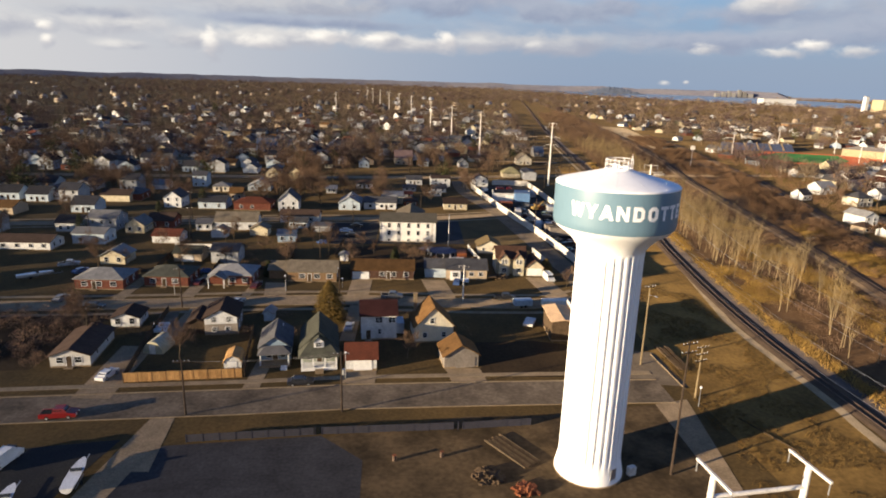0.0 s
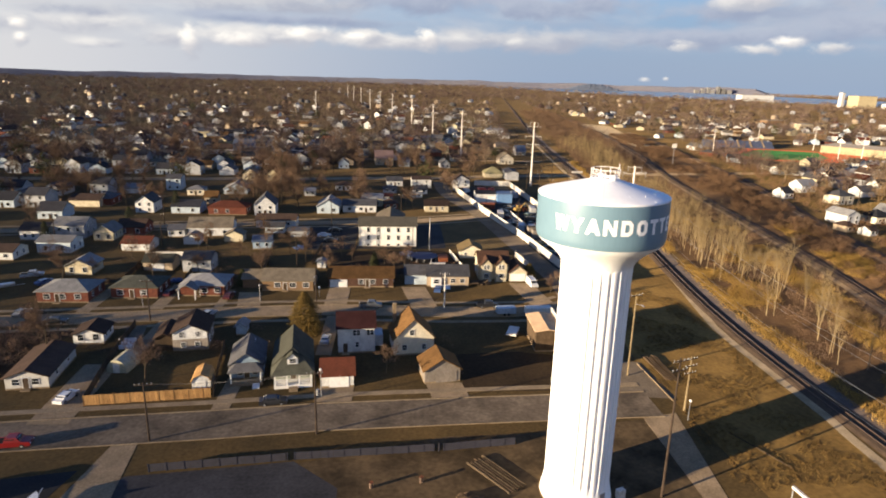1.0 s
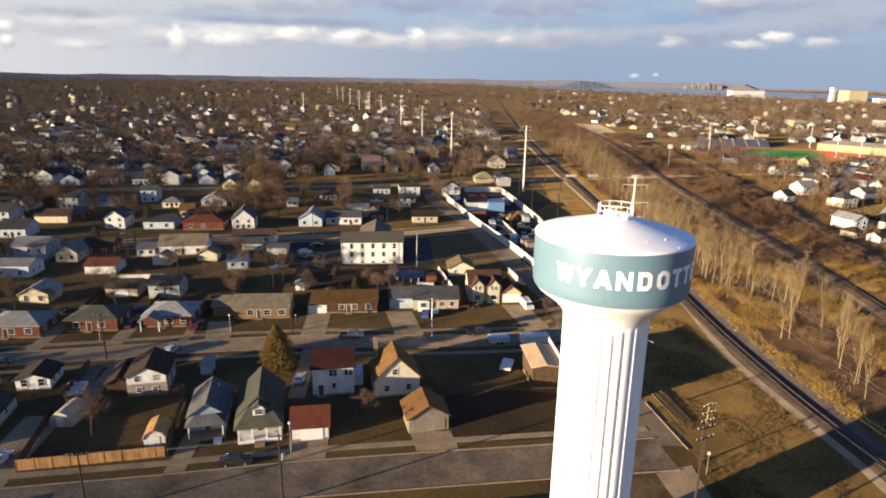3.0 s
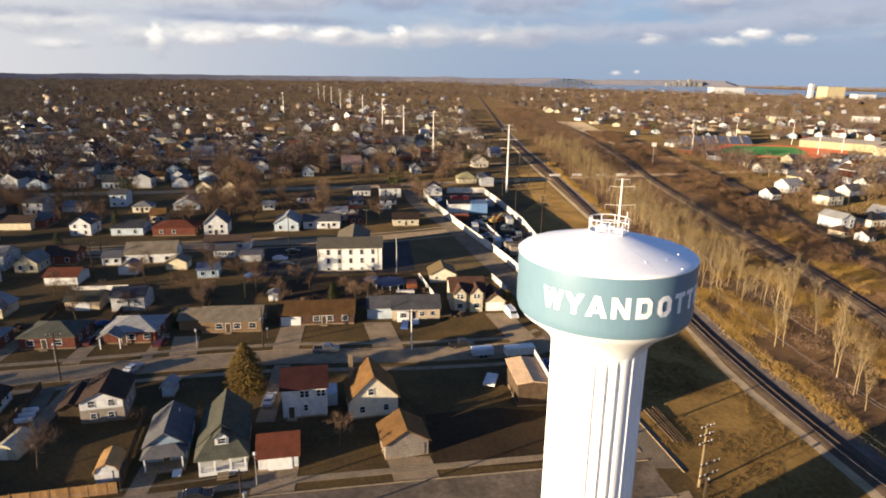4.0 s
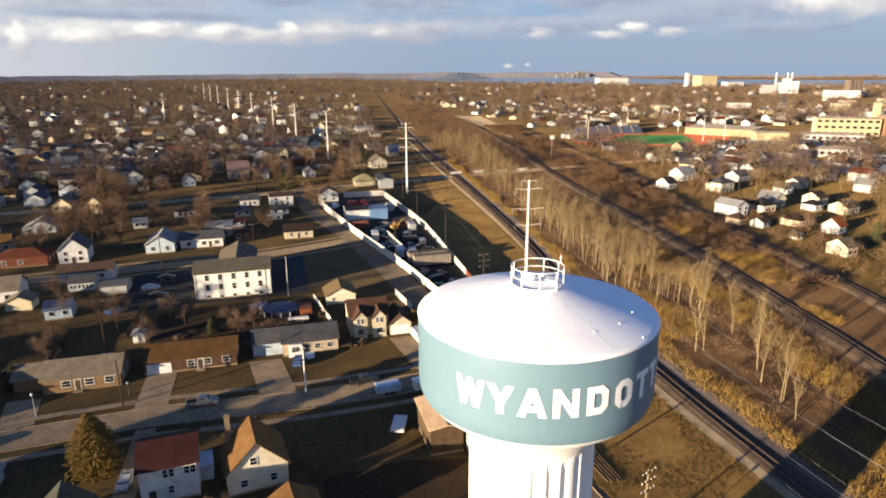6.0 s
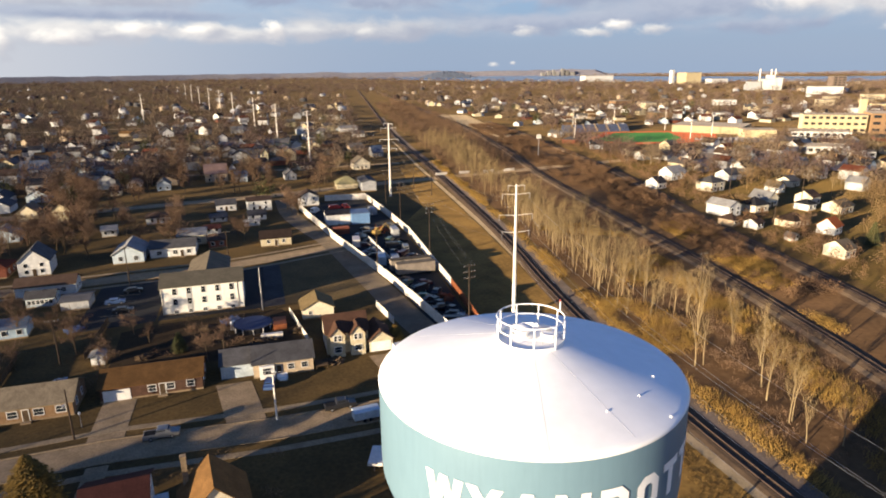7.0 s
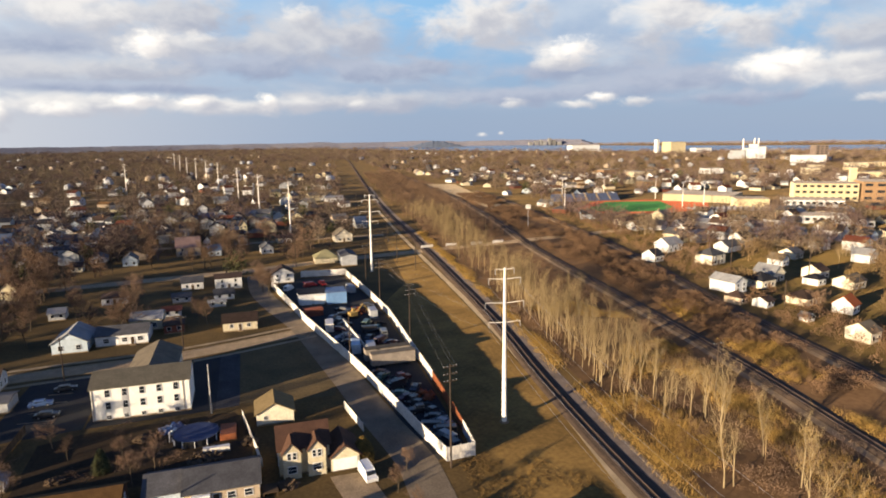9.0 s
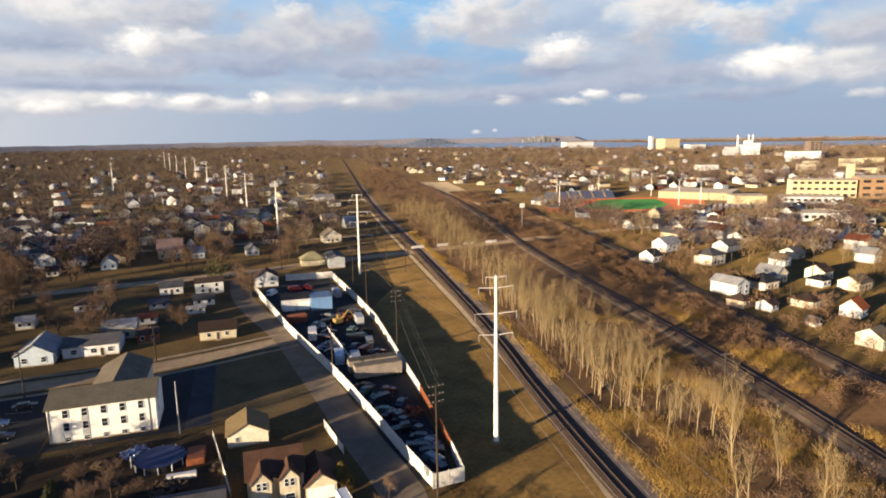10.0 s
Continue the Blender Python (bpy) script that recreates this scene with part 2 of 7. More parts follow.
CINDER = mat("cinder", (0.150, 0.118, 0.096), (0.090, 0.070, 0.058), 0.25, 1.0, bump=0.4, fine=3)
SHOULDER = mat("gravel_shoulder", (0.224, 0.158, 0.094), (0.125, 0.088, 0.056), 0.22, 1.0, bump=0.4, fine=4)
LANE = mat("worn_lane", (0.178, 0.139, 0.095), (0.120, 0.093, 0.064), 0.2, 0.95, bump=0.2, fine=3)
TIE = mat("tie_wood", (0.055, 0.042, 0.033), (0.080, 0.062, 0.050), 1.0, 0.95)
RAIL = mat("rail_steel", (0.16, 0.11, 0.08), (0.10, 0.07, 0.055), 1.0, 0.55, 0.6)
TOWER_WHITE = mat("tower_white_paint", (0.84, 0.84, 0.83), (0.80, 0.80, 0.79), 0.25, 0.72, spec=0.06, fine=1.5, streak=0.12, grain=0.12)
TOWER_TEAL = mat("tower_teal_paint", (0.135, 0.225, 0.285), (0.125, 0.21, 0.27), 0.3, 0.45, spec=0.4, streak=0.15, grain=0.15)
STEEL_WHITE = mat("pole_white_paint", (0.74, 0.70, 0.62), (0.66, 0.61, 0.54), 0.4, 0.5)
STEEL = mat("galvanized_steel", (0.42, 0.42, 0.42), (0.32, 0.32, 0.33), 0.6, 0.45, 0.7)
WOOD_POLE = mat("pole_wood", (0.070, 0.050, 0.036), (0.042, 0.031, 0.024), 0.8, 0.95, streak=0.1)
FENCE_WOOD = mat("fence_wood", (0.457, 0.267, 0.103), (0.343, 0.190, 0.073), 0.6, 0.9, rand=0.2, streak=0.15)
OLD_WOOD = mat("weathered_wood", (0.104, 0.070, 0.043), (0.066, 0.046, 0.028), 0.6, 0.95, rand=0.2, streak=0.15)
SHEET_WHITE = mat("white_sheet_metal", (0.607, 0.580, 0.524), (0.506, 0.469, 0.414), 0.35, 0.6, rand=0.06, streak=0.25)
RUST = mat("orange_sheet", (0.215, 0.065, 0.022), (0.120, 0.038, 0.014), 0.5, 0.8, rand=0.1)
BARK = mat("bark", (0.137, 0.099, 0.061), (0.081, 0.060, 0.037), 1.5, 1.0)
PALE_BARK = mat("pale_bark", (0.303, 0.233, 0.131), (0.202, 0.150, 0.084), 0.6, 1.0)
TWIG = mat("twigs", (0.205, 0.130, 0.080), (0.138, 0.088, 0.056), 0.12, 1.0, rand=0.25)
PALE_TWIG = mat("pale_twigs", (0.258, 0.190, 0.096), (0.174, 0.127, 0.066), 0.12, 1.0, rand=0.2)
REDBUSH = mat("russet_twigs", (0.168, 0.100, 0.055), (0.112, 0.068, 0.040), 0.1, 1.0)
REED = mat("dry_reeds", (0.358, 0.225, 0.063), (0.261, 0.158, 0.042), 0.12, 1.0, fine=2)
NEEDLES = mat("evergreen_needles", (0.050, 0.058, 0.026), (0.075, 0.068, 0.027), 0.8, 1.0)
RUBBER = mat("tyre_rubber", (0.02, 0.02, 0.02), rough=0.9)
WIRE = mat("wire", (0.22, 0.20, 0.18), rough=0.6)
WATER = mat("river_water", (0.10, 0.16, 0.24), (0.13, 0.19, 0.27), 0.004, 0.25, spec=0.5)
TURF = mat("sports_turf", (0.031, 0.105, 0.028), (0.025, 0.087, 0.025), 0.05, 0.95)
TRACK_RED = mat("running_track", (0.273, 0.068, 0.029), (0.234, 0.058, 0.026), 0.05, 0.95)
SEAT_BLUE = mat("stand_seats", (0.05, 0.065, 0.115), (0.04, 0.05, 0.09), 0.2, 0.6)
YELLOW_BRICK = mat("yellow_brick", (0.459, 0.391, 0.246), (0.408, 0.340, 0.212), 0.1, 0.9)
FLAT_ROOF = mat("flat_roof", (0.12, 0.105, 0.095), (0.17, 0.15, 0.13), 0.05, 0.95)
LAWN_DARK = mat("bare_lot_soil", (0.120, 0.083, 0.038), (0.081, 0.058, 0.027), 0.08, 1.0, bump=0.3, fine=1.5)
DULL_PANEL = mat("dull_panel", (0.235, 0.200, 0.165), (0.17, 0.145, 0.12), 0.5, 0.8, streak=0.3)
# brick darkened in its colour to give the shade under wide eaves
SHADED_BRICK = mat("eave_shaded_brick", (0.105, 0.058, 0.040), (0.075, 0.042, 0.030), 1.6, 0.9, lap=0.075)
DARK_GROUND = mat("dark_brown_ground", (0.047, 0.031, 0.016), (0.030, 0.020, 0.011), 0.1, 1.0, bump=0.4, fine=1.4)
IVORY = mat("siding_ivory", (0.64, 0.57, 0.43), (0.54, 0.48, 0.36), 0.7, 0.7, lap=0.2, streak=0.3)
CORAL = mat("red_lamp", (0.30, 0.05, 0.04), rough=0.3)
PAINTS = {n: mat("paint_" + n, c, tuple(v * 0.85 for v in c), 0.6, 0.3, spec=0.5) for n, c in dict(
    white=(0.62, 0.62, 0.60), silver=(0.34, 0.35, 0.36), black=(0.022, 0.022, 0.025), red=(0.15, 0.009, 0.010), blue=(0.05, 0.09, 0.20),
    maroon=(0.06, 0.016, 0.018), grey=(0.14, 0.145, 0.15), green=(0.05, 0.09, 0.06), tan=(0.34, 0.29, 0.21)).items()}


def ground_material():
    m = mat("winter_grass", (0.113, 0.071, 0.026), (0.053, 0.037, 0.016), 0.045, 1.0, bump=0.5, fine=1.6)
    return m


GRASS = ground_material()
DRY = mat("dry_field_grass", (0.217, 0.131, 0.040), (0.119, 0.072, 0.023), 0.07, 1.0, bump=0.7, fine=1.1)
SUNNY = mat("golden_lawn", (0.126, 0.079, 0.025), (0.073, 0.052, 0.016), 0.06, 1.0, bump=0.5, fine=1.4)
SCRUB = mat("russet_scrub_ground", (0.122, 0.070, 0.033), (0.080, 0.048, 0.024), 0.05, 1.0, bump=0.6, fine=0.8)


# ---- mesh helpers ----
def link_mesh(name, me, parent=None, label="", m=None):
    ob = new(name, me)
    if parent is not None:
        ob.parent = parent
    if m is not None:
        ob.matrix_basis = m
    if label:
        ob["label"] = label
    return ob


def to_mesh(bm, material):
    bmesh.ops.recalc_face_normals(bm, faces=bm.faces)
    me = bpy.data.meshes.new("mesh")
    bm.to_mesh(me)
    bm.free()
    for one in material if isinstance(material, (list, tuple)) else (material,):
        me.materials.append(one)
    return me


def part(name, bm, material, parent=None, label="", m=None):
    return link_mesh(name, to_mesh(bm, material), parent, label, m)


def thing(name, x, y, z=0.0, rz=0.0, label="", category="", group="", kind=""):
    ob = new(name)
    ob.empty_display_size = 0.2
    ob.matrix_basis = pose(x, y, z, 0, 0, rz)
    return tagged(ob, label, category, group, kind)


def box(bm, x0, x1, y0, y1, z0, z1):
    vs = [bm.verts.new((x, y, z)) for z in (z0, z1) for x, y in ((x0, y0), (x1, y0), (x1, y1), (x0, y1))]
    for f in ((0, 3, 2, 1), (4, 5, 6, 7), (0, 1, 5, 4), (1, 2, 6, 5), (2, 3, 7, 6), (3, 0, 4, 7)):
        bm.faces.new([vs[i] for i in f])
    return bm


def B(*boxes):
    bm = bmesh.new()
    for b in boxes:
        box(bm, *b)
    return bm


def tube(bm, a, b, r0, r1, n=8, cap=True):
    a, b = Vector(a), Vector(b)
    q = (b - a).to_track_quat("Z", "Y")
    rings = [[bm.verts.new(p + q @ Vector((r * math.cos(2 * math.pi * i / n), r * math.sin(2 * math.pi * i / n), 0))) for i in range(n)] for p, r in ((a, r0), (b, r1))]
    for i in range(n):
        bm.faces.new((rings[0][i], rings[0][(i + 1) % n], rings[1][(i + 1) % n], rings[1][i]))
    if cap:
        bm.faces.new(rings[1]), bm.faces.new(rings[0][::-1])
    return bm


def lathe(bm, profile, n=64, wave=None):
    """A turned form; wave(angle) is added to each radius where the profile asks for it."""
    rings = []
    for r, z, w in profile:
        rings.append([bm.verts.new(((r + (wave(i) if wave else 0) * w) * math.cos(2 * math.pi * i / n), (r + (wave(i) if wave else 0) * w) * math.sin(2 * math.pi * i / n), z)) for i in range(n)])
    for lo, hi in zip(rings, rings[1:]):
        for i in range(n):
            bm.faces.new((lo[i], lo[(i + 1) % n], hi[(i + 1) % n], hi[i]))
    return bm


def smooth(ob, angle=None):
    for p in ob.data.polygons:
        p.use_smooth = True
    return ob


def prism(bm, pts, along, lo, hi):
    """A closed outline, in (side, z), drawn along x or y."""
    make = (lambda s, z, t: (t, s, z)) if along == "x" else (lambda s, z, t: (s, t, z))
    a = [bm.verts.new(make(s, z, lo)) for s, z in pts]
    b = [bm.verts.new(make(s, z, hi)) for s, z in pts]
    bm.faces.new(a), bm.faces.new(b[::-1])
    for i in range(len(pts)):
        j = (i + 1) % len(pts)
        bm.faces.new((a[i], a[j], b[j], b[i]))
    return bm


def ribbon(name, pts, width, z, thick, material, label="", category="", lift=0.0):
    """A strip of even width along a line on the ground."""
    bm = bmesh.new()
    left, right = [], []
    for i, p in enumerate(pts):
        a, b = Vector(pts[max(0, i - 1)]), Vector(pts[min(len(pts) - 1, i + 1)])
        t = (b - a).normalized()
        n = Vector((-t.y, t.x))
        w = width[i] if isinstance(width, (list, tuple)) else width
        left.append(Vector(p) + n * w / 2), right.append(Vector(p) - n * w / 2)
    top = [[bm.verts.new((*q, z)) for q in side] for side in (left, right)]
    low = [[bm.verts.new((*q, z - thick)) for q in side] for side in (left, right)]
    for i in range(len(pts) - 1):
        bm.faces.new((top[0][i], top[1][i], top[1][i + 1], top[0][i + 1]))
        bm.faces.new((top[0][i], top[0][i + 1], low[0][i + 1], low[0][i]))
        bm.faces.new((top[1][i], low[1][i], low[1][i + 1], top[1][i + 1]))
    ob = part(name, bm, material)
    return tagged(ob, label, category, "", "structure")


def slab(name, pts, z, thick, material, label="", category="", kind="structure"):
    bm = bmesh.new()
    top = [bm.verts.new((*p, z)) for p in pts]
    low = [bm.verts.new((*p, z - thick)) for p in pts]
    bm.faces.new(top)
    for i in range(len(pts)):
        j = (i + 1) % len(pts)
        bm.faces.new((top[i], low[i], low[j], top[j]))
    return tagged(part(name, bm, material), label, category, "", kind)


def fine_line(pts, step):
    """The line with points added, bent smoothly through the given ones."""
    out = []
    for i in range(len(pts) - 1):
        p0, p1, p2, p3 = (Vector(pts[max(0, min(len(pts) - 1, i + k))]) for k in (-1, 0, 1, 2))
        n = max(1, int((p2 - p1).length / step))
        for k in range(n):
            t = k / n
            out.append(0.5 * (2 * p1 + (p2 - p0) * t + (2 * p0 - 5 * p1 + 4 * p2 - p3) * t * t + (3 * p1 - p0 - 3 * p2 + p3) * t ** 3))
    out.append(Vector(pts[-1]))
    return out


def mesh_arrays(name, verts, tris, material):
    me = bpy.data.meshes.new(name)
    me.vertices.add(len(verts)), me.loops.add(tris.size), me.polygons.add(len(tris))
    me.vertices.foreach_set("co", np.ascontiguousarray(verts, np.float32).ravel())
    me.loops.foreach_set("vertex_index", np.ascontiguousarray(tris, np.int32).ravel())
    me.polygons.foreach_set("loop_start", np.arange(0, tris.size, 3, dtype=np.int32))
    me.update(calc_edges=True)
    me.materials.append(material)
    return me

# ---- ground, streets, railway ----
def ground_sheet():
    bm = bmesh.new()
    radii = (0, 60, 140, 260, 420, 700, 1200, 2000, 3200, 4900)
    n = 72
    rings = [[bm.verts.new((r * math.cos(2 * math.pi * i / n), r * math.sin(2 * math.pi * i / n), 0)) for i in range(n)] if r else [bm.verts.new((0, 0, 0))] for r in radii]
    for i in range(n):
        bm.faces.new((rings[0][0], rings[1][i], rings[1][(i + 1) % n]))
    for a, b in zip(rings[1:], rings[2:]):
        for i in range(n):
            bm.faces.new((a[i], b[i], b[(i + 1) % n], a[(i + 1) % n]))
    return tagged(part("ground", bm, GRASS), "dull brown and green winter grass over flat land", "ground", "", "structure")


ground_sheet()

STREET_A = [(-420, -50), (-200, -24), (-86, -12.3), (-63, -10.2), (-44, -8), (-22, -6.6), (0, -5.4), (14, -4.8)]
STREET_B = [(-420, 8), (-200, 27), (-100, 36), (-70, 40), (-47, 41.6), (-20, 40.2), (6, 41.5), (13, 46)]
STREET_C = [(-420, 88), (-200, 112), (-120, 126), (-84, 132), (-62, 134.4), (-31, 137.6), (-6, 145.4), (3.4, 148.6)]
STREET_D = [(-520, 192), (-237, 224), (-116, 235), (-50, 243), (-8, 249), (24, 258), (78, 268), (130, 277), (260, 300)]
YARD_ROAD = [(13.5, 44), (14.6, 62), (12, 80), (9.6, 100), (7.2, 118), (2.4, 152), (-4.5, 180), (-9, 205), (-10, 236)]
TRACK_1 = [(50, -220), (47.5, -80), (46.8, -22), (46.2, 2), (46.6, 25), (48.6, 52), (53.6, 92), (62.5, 152), (80, 311), (93, 443), (126, 700), (236, 1505), (420, 2900)]
TRACK_2 = [(70, -220), (82, -60), (90, 10), (97, 43), (108.5, 103), (130, 250), (156, 375), (189, 580), (200, 705), (282, 1469), (440, 2800)]
TRACK_3 = [(92, -120), (112, 0), (128.4, 67), (142.6, 131), (170, 230), (182, 290), (196, 372), (214, 480), (228, 600)]


def street(name, pts, width, material, label, walks=(-1, 1)):
    line = fine_line(pts, 12)
    ribbon(name, line, width, 0.012, 0.05, material, label, "street")
    for side in (-1, 1):
        edge, walk_line = [], []
        for i, p in enumerate(line):
            t = (line[min(len(line) - 1, i + 1)] - line[max(0, i - 1)]).normalized()
            n = Vector((-t.y, t.x)) * side
            edge.append(p + n * (width / 2 + 0.1)), walk_line.append(p + n * (width / 2 + 3.0))
        ribbon("kerb", edge, 0.2, 0.13, 0.15, WALKWAY, "low pale concrete kerb beside a street", "kerb")
        if side in walks:
            ribbon("pavement", walk_line, 1.4, 0.06, 0.08, WALKWAY, "narrow pale concrete pavement along a street", "pavement")


street("road", STREET_A, 8.6, ASPHALT, "worn patched grey street with cracked asphalt", (1,))
street("road", STREET_B, 6.6, CONCRETE, "sunlit pale concrete residential street")
street("road", STREET_C, 6.6, CONCRETE, "pale concrete residential street beside dark lots")
street("road", STREET_D, 8.0, CONCRETE, "pale grey cross street running up to the railway", ())
ribbon("road", fine_line(YARD_ROAD, 8), 7.4, 0.02, 0.05, LANE, "pale worn lane beside a walled yard", "street")
for k, (y, slope, w) in enumerate(((330, 0.04, 6), (425, 0.04, 6), (540, 0.04, 7), (680, 0.04, 8), (860, 0.03, 9))):
    ribbon("road", [(-700, y - 640 * slope), (-200, y - 200 * slope), (66 + k * 12, y)], w, 0.012, 0.05, CONCRETE, "distant residential street between houses", "street")

# open ground by the railway
slab("ground", [(22, -60), (43, -60), (42, -25), (42.5, 25), (50, 82), (58, 152), (72, 311), (62, 311), (47, 200), (30, 168), (28.6, 112), (27, 78), (25.4, 61.8), (19, 40), (17, 8), (19, -14)], 0.004, 0.02, DRY, "dry tussocky brown grass strip beside the railway", "grass")
ribbon("path", fine_line([(43.5, -120), (42.3, -28), (43, -10.6), (42.6, 24), (44.4, 40), (51, 82.8), (59.5, 153), (74, 311), (88, 450)], 8), 1.9, 0.02, 0.05, PATH_GRAVEL, "pale gravel service track beside the rails", "path")
slab("ground", [(50, -120), (56, -30), (54, 30), (62, 92), (71, 152), (90, 311), (120, 500), (240, 1200), (250, 1200), (210, 600), (196, 372), (182, 290), (170, 230), (142, 131), (128, 67), (112, 0), (100, -120)], 0.003, 0.02, SCRUB, "russet scrubby ground between railway tracks", "ground")
slab("ground", [(126, 30), (134, 64), (152, 130), (180, 228), (200, 330), (520, 330), (420, 120), (300, 20)], 0.003, 0.02, SUNNY, "golden-brown winter lawns between sunlit houses", "ground")
slab("ground", [(177, 430), (187, 530), (206, 725), (238, 706), (196, 456)], 0.012, 0.02, PATH_GRAVEL, "bare pale gravel field beside the tracks", "ground")
slab("ground", [(-24, -14.5), (-12, -14), (10, -10), (14, -14), (14, -70), (-90, -80), (-68, -24), (-46, -21)], 0.006, 0.02, DIRT, "bare dirt and gravel yard below a water tower", "ground")
slab("ground", [(-70, -23.6), (-47, -20.6), (-40, -27), (-38, -70), (-85, -70)], 0.012, 0.02, GREY_ASPHALT, "dark asphalt lot edged with a low wall", "lot")
slab("ground", [(-140, -34), (-77, -22), (-84, -60), (-150, -70)], 0.014, 0.02, NEW_ASPHALT, "dark asphalt parking lot beside the street", "lot")
slab("driveway", [(-75, -15.4), (-71.4, -15), (-69.6, -30), (-72, -30), (-76, -60), (-80, -60)], 0.03, 0.05, CONCRETE, "pale concrete driveway between dark lots", "driveway")
slab("driveway", [(10.2, -9.8), (16.6, -8), (13.8, -34), (13.4, -70), (9.4, -70), (10.8, -34)], 0.03, 0.05, CONCRETE, "narrow pale concrete lane beside the water tower", "driveway")
slab("ground", [(-2, -1), (19, -3), (17.6, 12), (11, 13), (2, 7)], 0.008, 0.02, LANE, "bare trampled dirt where the street ends", "ground")
# sheets of darker brown ground laid just above the grass
slab("ground", [(-150, -5), (-104, 1), (-103, 17), (-101, 30), (-150, 25)], 0.004, 0.02, DARK_GROUND, "dark brush-covered ground of a wooded lot", "lot")
slab("ground", [(-52, 69), (-14, 71), (-13, 84), (-17, 95.5), (-46, 94.5), (-53, 92)], 0.004, 0.02, DARK_GROUND, "dark brown ground of back gardens", "lawn")
slab("ground", [(-19.6, 16.0), (-7, 17.3), (2.6, 15), (1.4, 7.7), (-2.6, 0.4), (-8.8, 0.2), (-19.4, 0.6)], 0.004, 0.02, DARK_GROUND, "dark brown ground of an empty lot", "lot")
slab("ground", [(-16, 136.4), (1.4, 141.4), (6.2, 106), (4.6, 97), (-16, 99.4)], 0.008, 0.02, LAWN_DARK, "bare dark empty lot beside a white building", "lot")
slab("ground", [(-21, 98.3), (-16, 98.6), (-16, 136), (-21, 134.8)], 0.009, 0.02, GREY_ASPHALT, "faded grey asphalt strip beside a white building", "lot")
slab("ground", [(-64, 95), (-46.5, 97), (-46.5, 131), (-64, 129)], 0.014, 0.02, NEW_ASPHALT, "dark asphalt parking lot with faded stripes", "lot")
for k in range(4):
    slab("marking", [(-60 + k * 0.6, 104 + k * 5), (-53, 103.6 + k * 5), (-53, 103.9 + k * 5), (-60 + k * 0.6, 104.3 + k * 5)], 0.022, 0.004, WALKWAY, "faded white parking stripe on dark asphalt", "marking")
slab("ground", [(-21, 98), (-46, 97), (-46, 131), (-21, 135)], 0.01, 0.02, NEW_ASPHALT, "dark asphalt round a white building", "lot")
slab("ground", [(17, 62), (24.6, 62.2), (28, 112), (29.5, 156), (28.4, 186), (25, 224), (0, 222), (-2, 199), (4.6, 156), (13.8, 106)], 0.01, 0.02, NEW_ASPHALT, "dark oily ground of a scrap yard", "ground")


def drive(x0, x1, y0, y1, skew=0.0, material=CONCRETE):
    slab("driveway", [(x0 + skew, y0), (x1 + skew, y0), (x1, y1), (x0, y1)], 0.03, 0.05, material, "plain concrete driveway from the street to a house", "driveway")


drive(-46, -39.8, -3.2, 2.6), drive(-26.6, -19.8, -2.0, 3.7, 1.0), drive(-63.3, -60.3, -5.4, 8), drive(-92, -85.5, -9.5, 12, 1.0)
drive(-50.2, -44.6, 44.9, 58.4), drive(-31, -24.5, 43.6, 58.8, 2.5), drive(-1, 5.4, 44.2, 62.4, 3.0), drive(-73, -67.4, 43.4, 54, 2.0)
drive(-76.5, -74.4, 42.8, 56), drive(-91.4, -88, 41.6, 60), drive(-107, -104, 39.5, 58), drive(-48.6, -45.4, 16, 37.6), drive(-86, -83, 13, 34)


def rail_track(name, pts, label, far=700):
    line = fine_line(pts, 6)
    base = tagged(part(name, prism_strip(line, 5.2, 3.4, 0.0, 0.14), BALLAST), label, "railway", "", "structure")
    for side in (-0.72, 0.72):
        rail = []
        for i, p in enumerate(line):
            t = (line[min(len(line) - 1, i + 1)] - line[max(0, i - 1)]).normalized()
            rail.append(p + Vector((-t.y, t.x)) * side)
        part("rail", prism_strip(rail, 0.13, 0.08, 0.17, 0.32), RAIL, base)
    bm = bmesh.new()
    run = 0.0
    for a, b in zip(line, line[1:]):
        if a.y > far:
            break
        t = (b - a).normalized()
        n = Vector((-t.y, t.x))
        while run < (b - a).length:
            c = a + t * run
            jit = 1.28 + 0.05 * math.sin(c.y * 13.7)
            vs = [bm.verts.new((*(c + n * s * jit + t * e * 0.12), z)) for z in (0.10, 0.18) for s, e in ((-1, -1), (1, -1), (1, 1), (-1, 1))]
            for f in ((4, 5, 6, 7), (0, 1, 5, 4), (1, 2, 6, 5), (2, 3, 7, 6), (3, 0, 4, 7)):
                bm.faces.new([vs[i] for i in f])
            run += 0.62 if a.y < 260 else 1.24
        run -= (b - a).length
    tagged(part("tie", bm, TIE, base, "dark timber railway ties"), kind="stuff")


def prism_strip(line, wide, narrow, z0, z1):
    bm = bmesh.new()
    prev = None
    for i, p in enumerate(line):
        t = (line[min(len(line) - 1, i + 1)] - line[max(0, i - 1)]).normalized()
        n = Vector((-t.y, t.x))
        now = [bm.verts.new((*(p + n * s), z)) for s, z in ((-wide / 2, z0), (-narrow / 2, z1), (narrow / 2, z1), (wide / 2, z0))]
        if prev:
            for k in range(3):
                bm.faces.new((prev[k], prev[k + 1], now[k + 1], now[k]))
        prev = now
    return bm


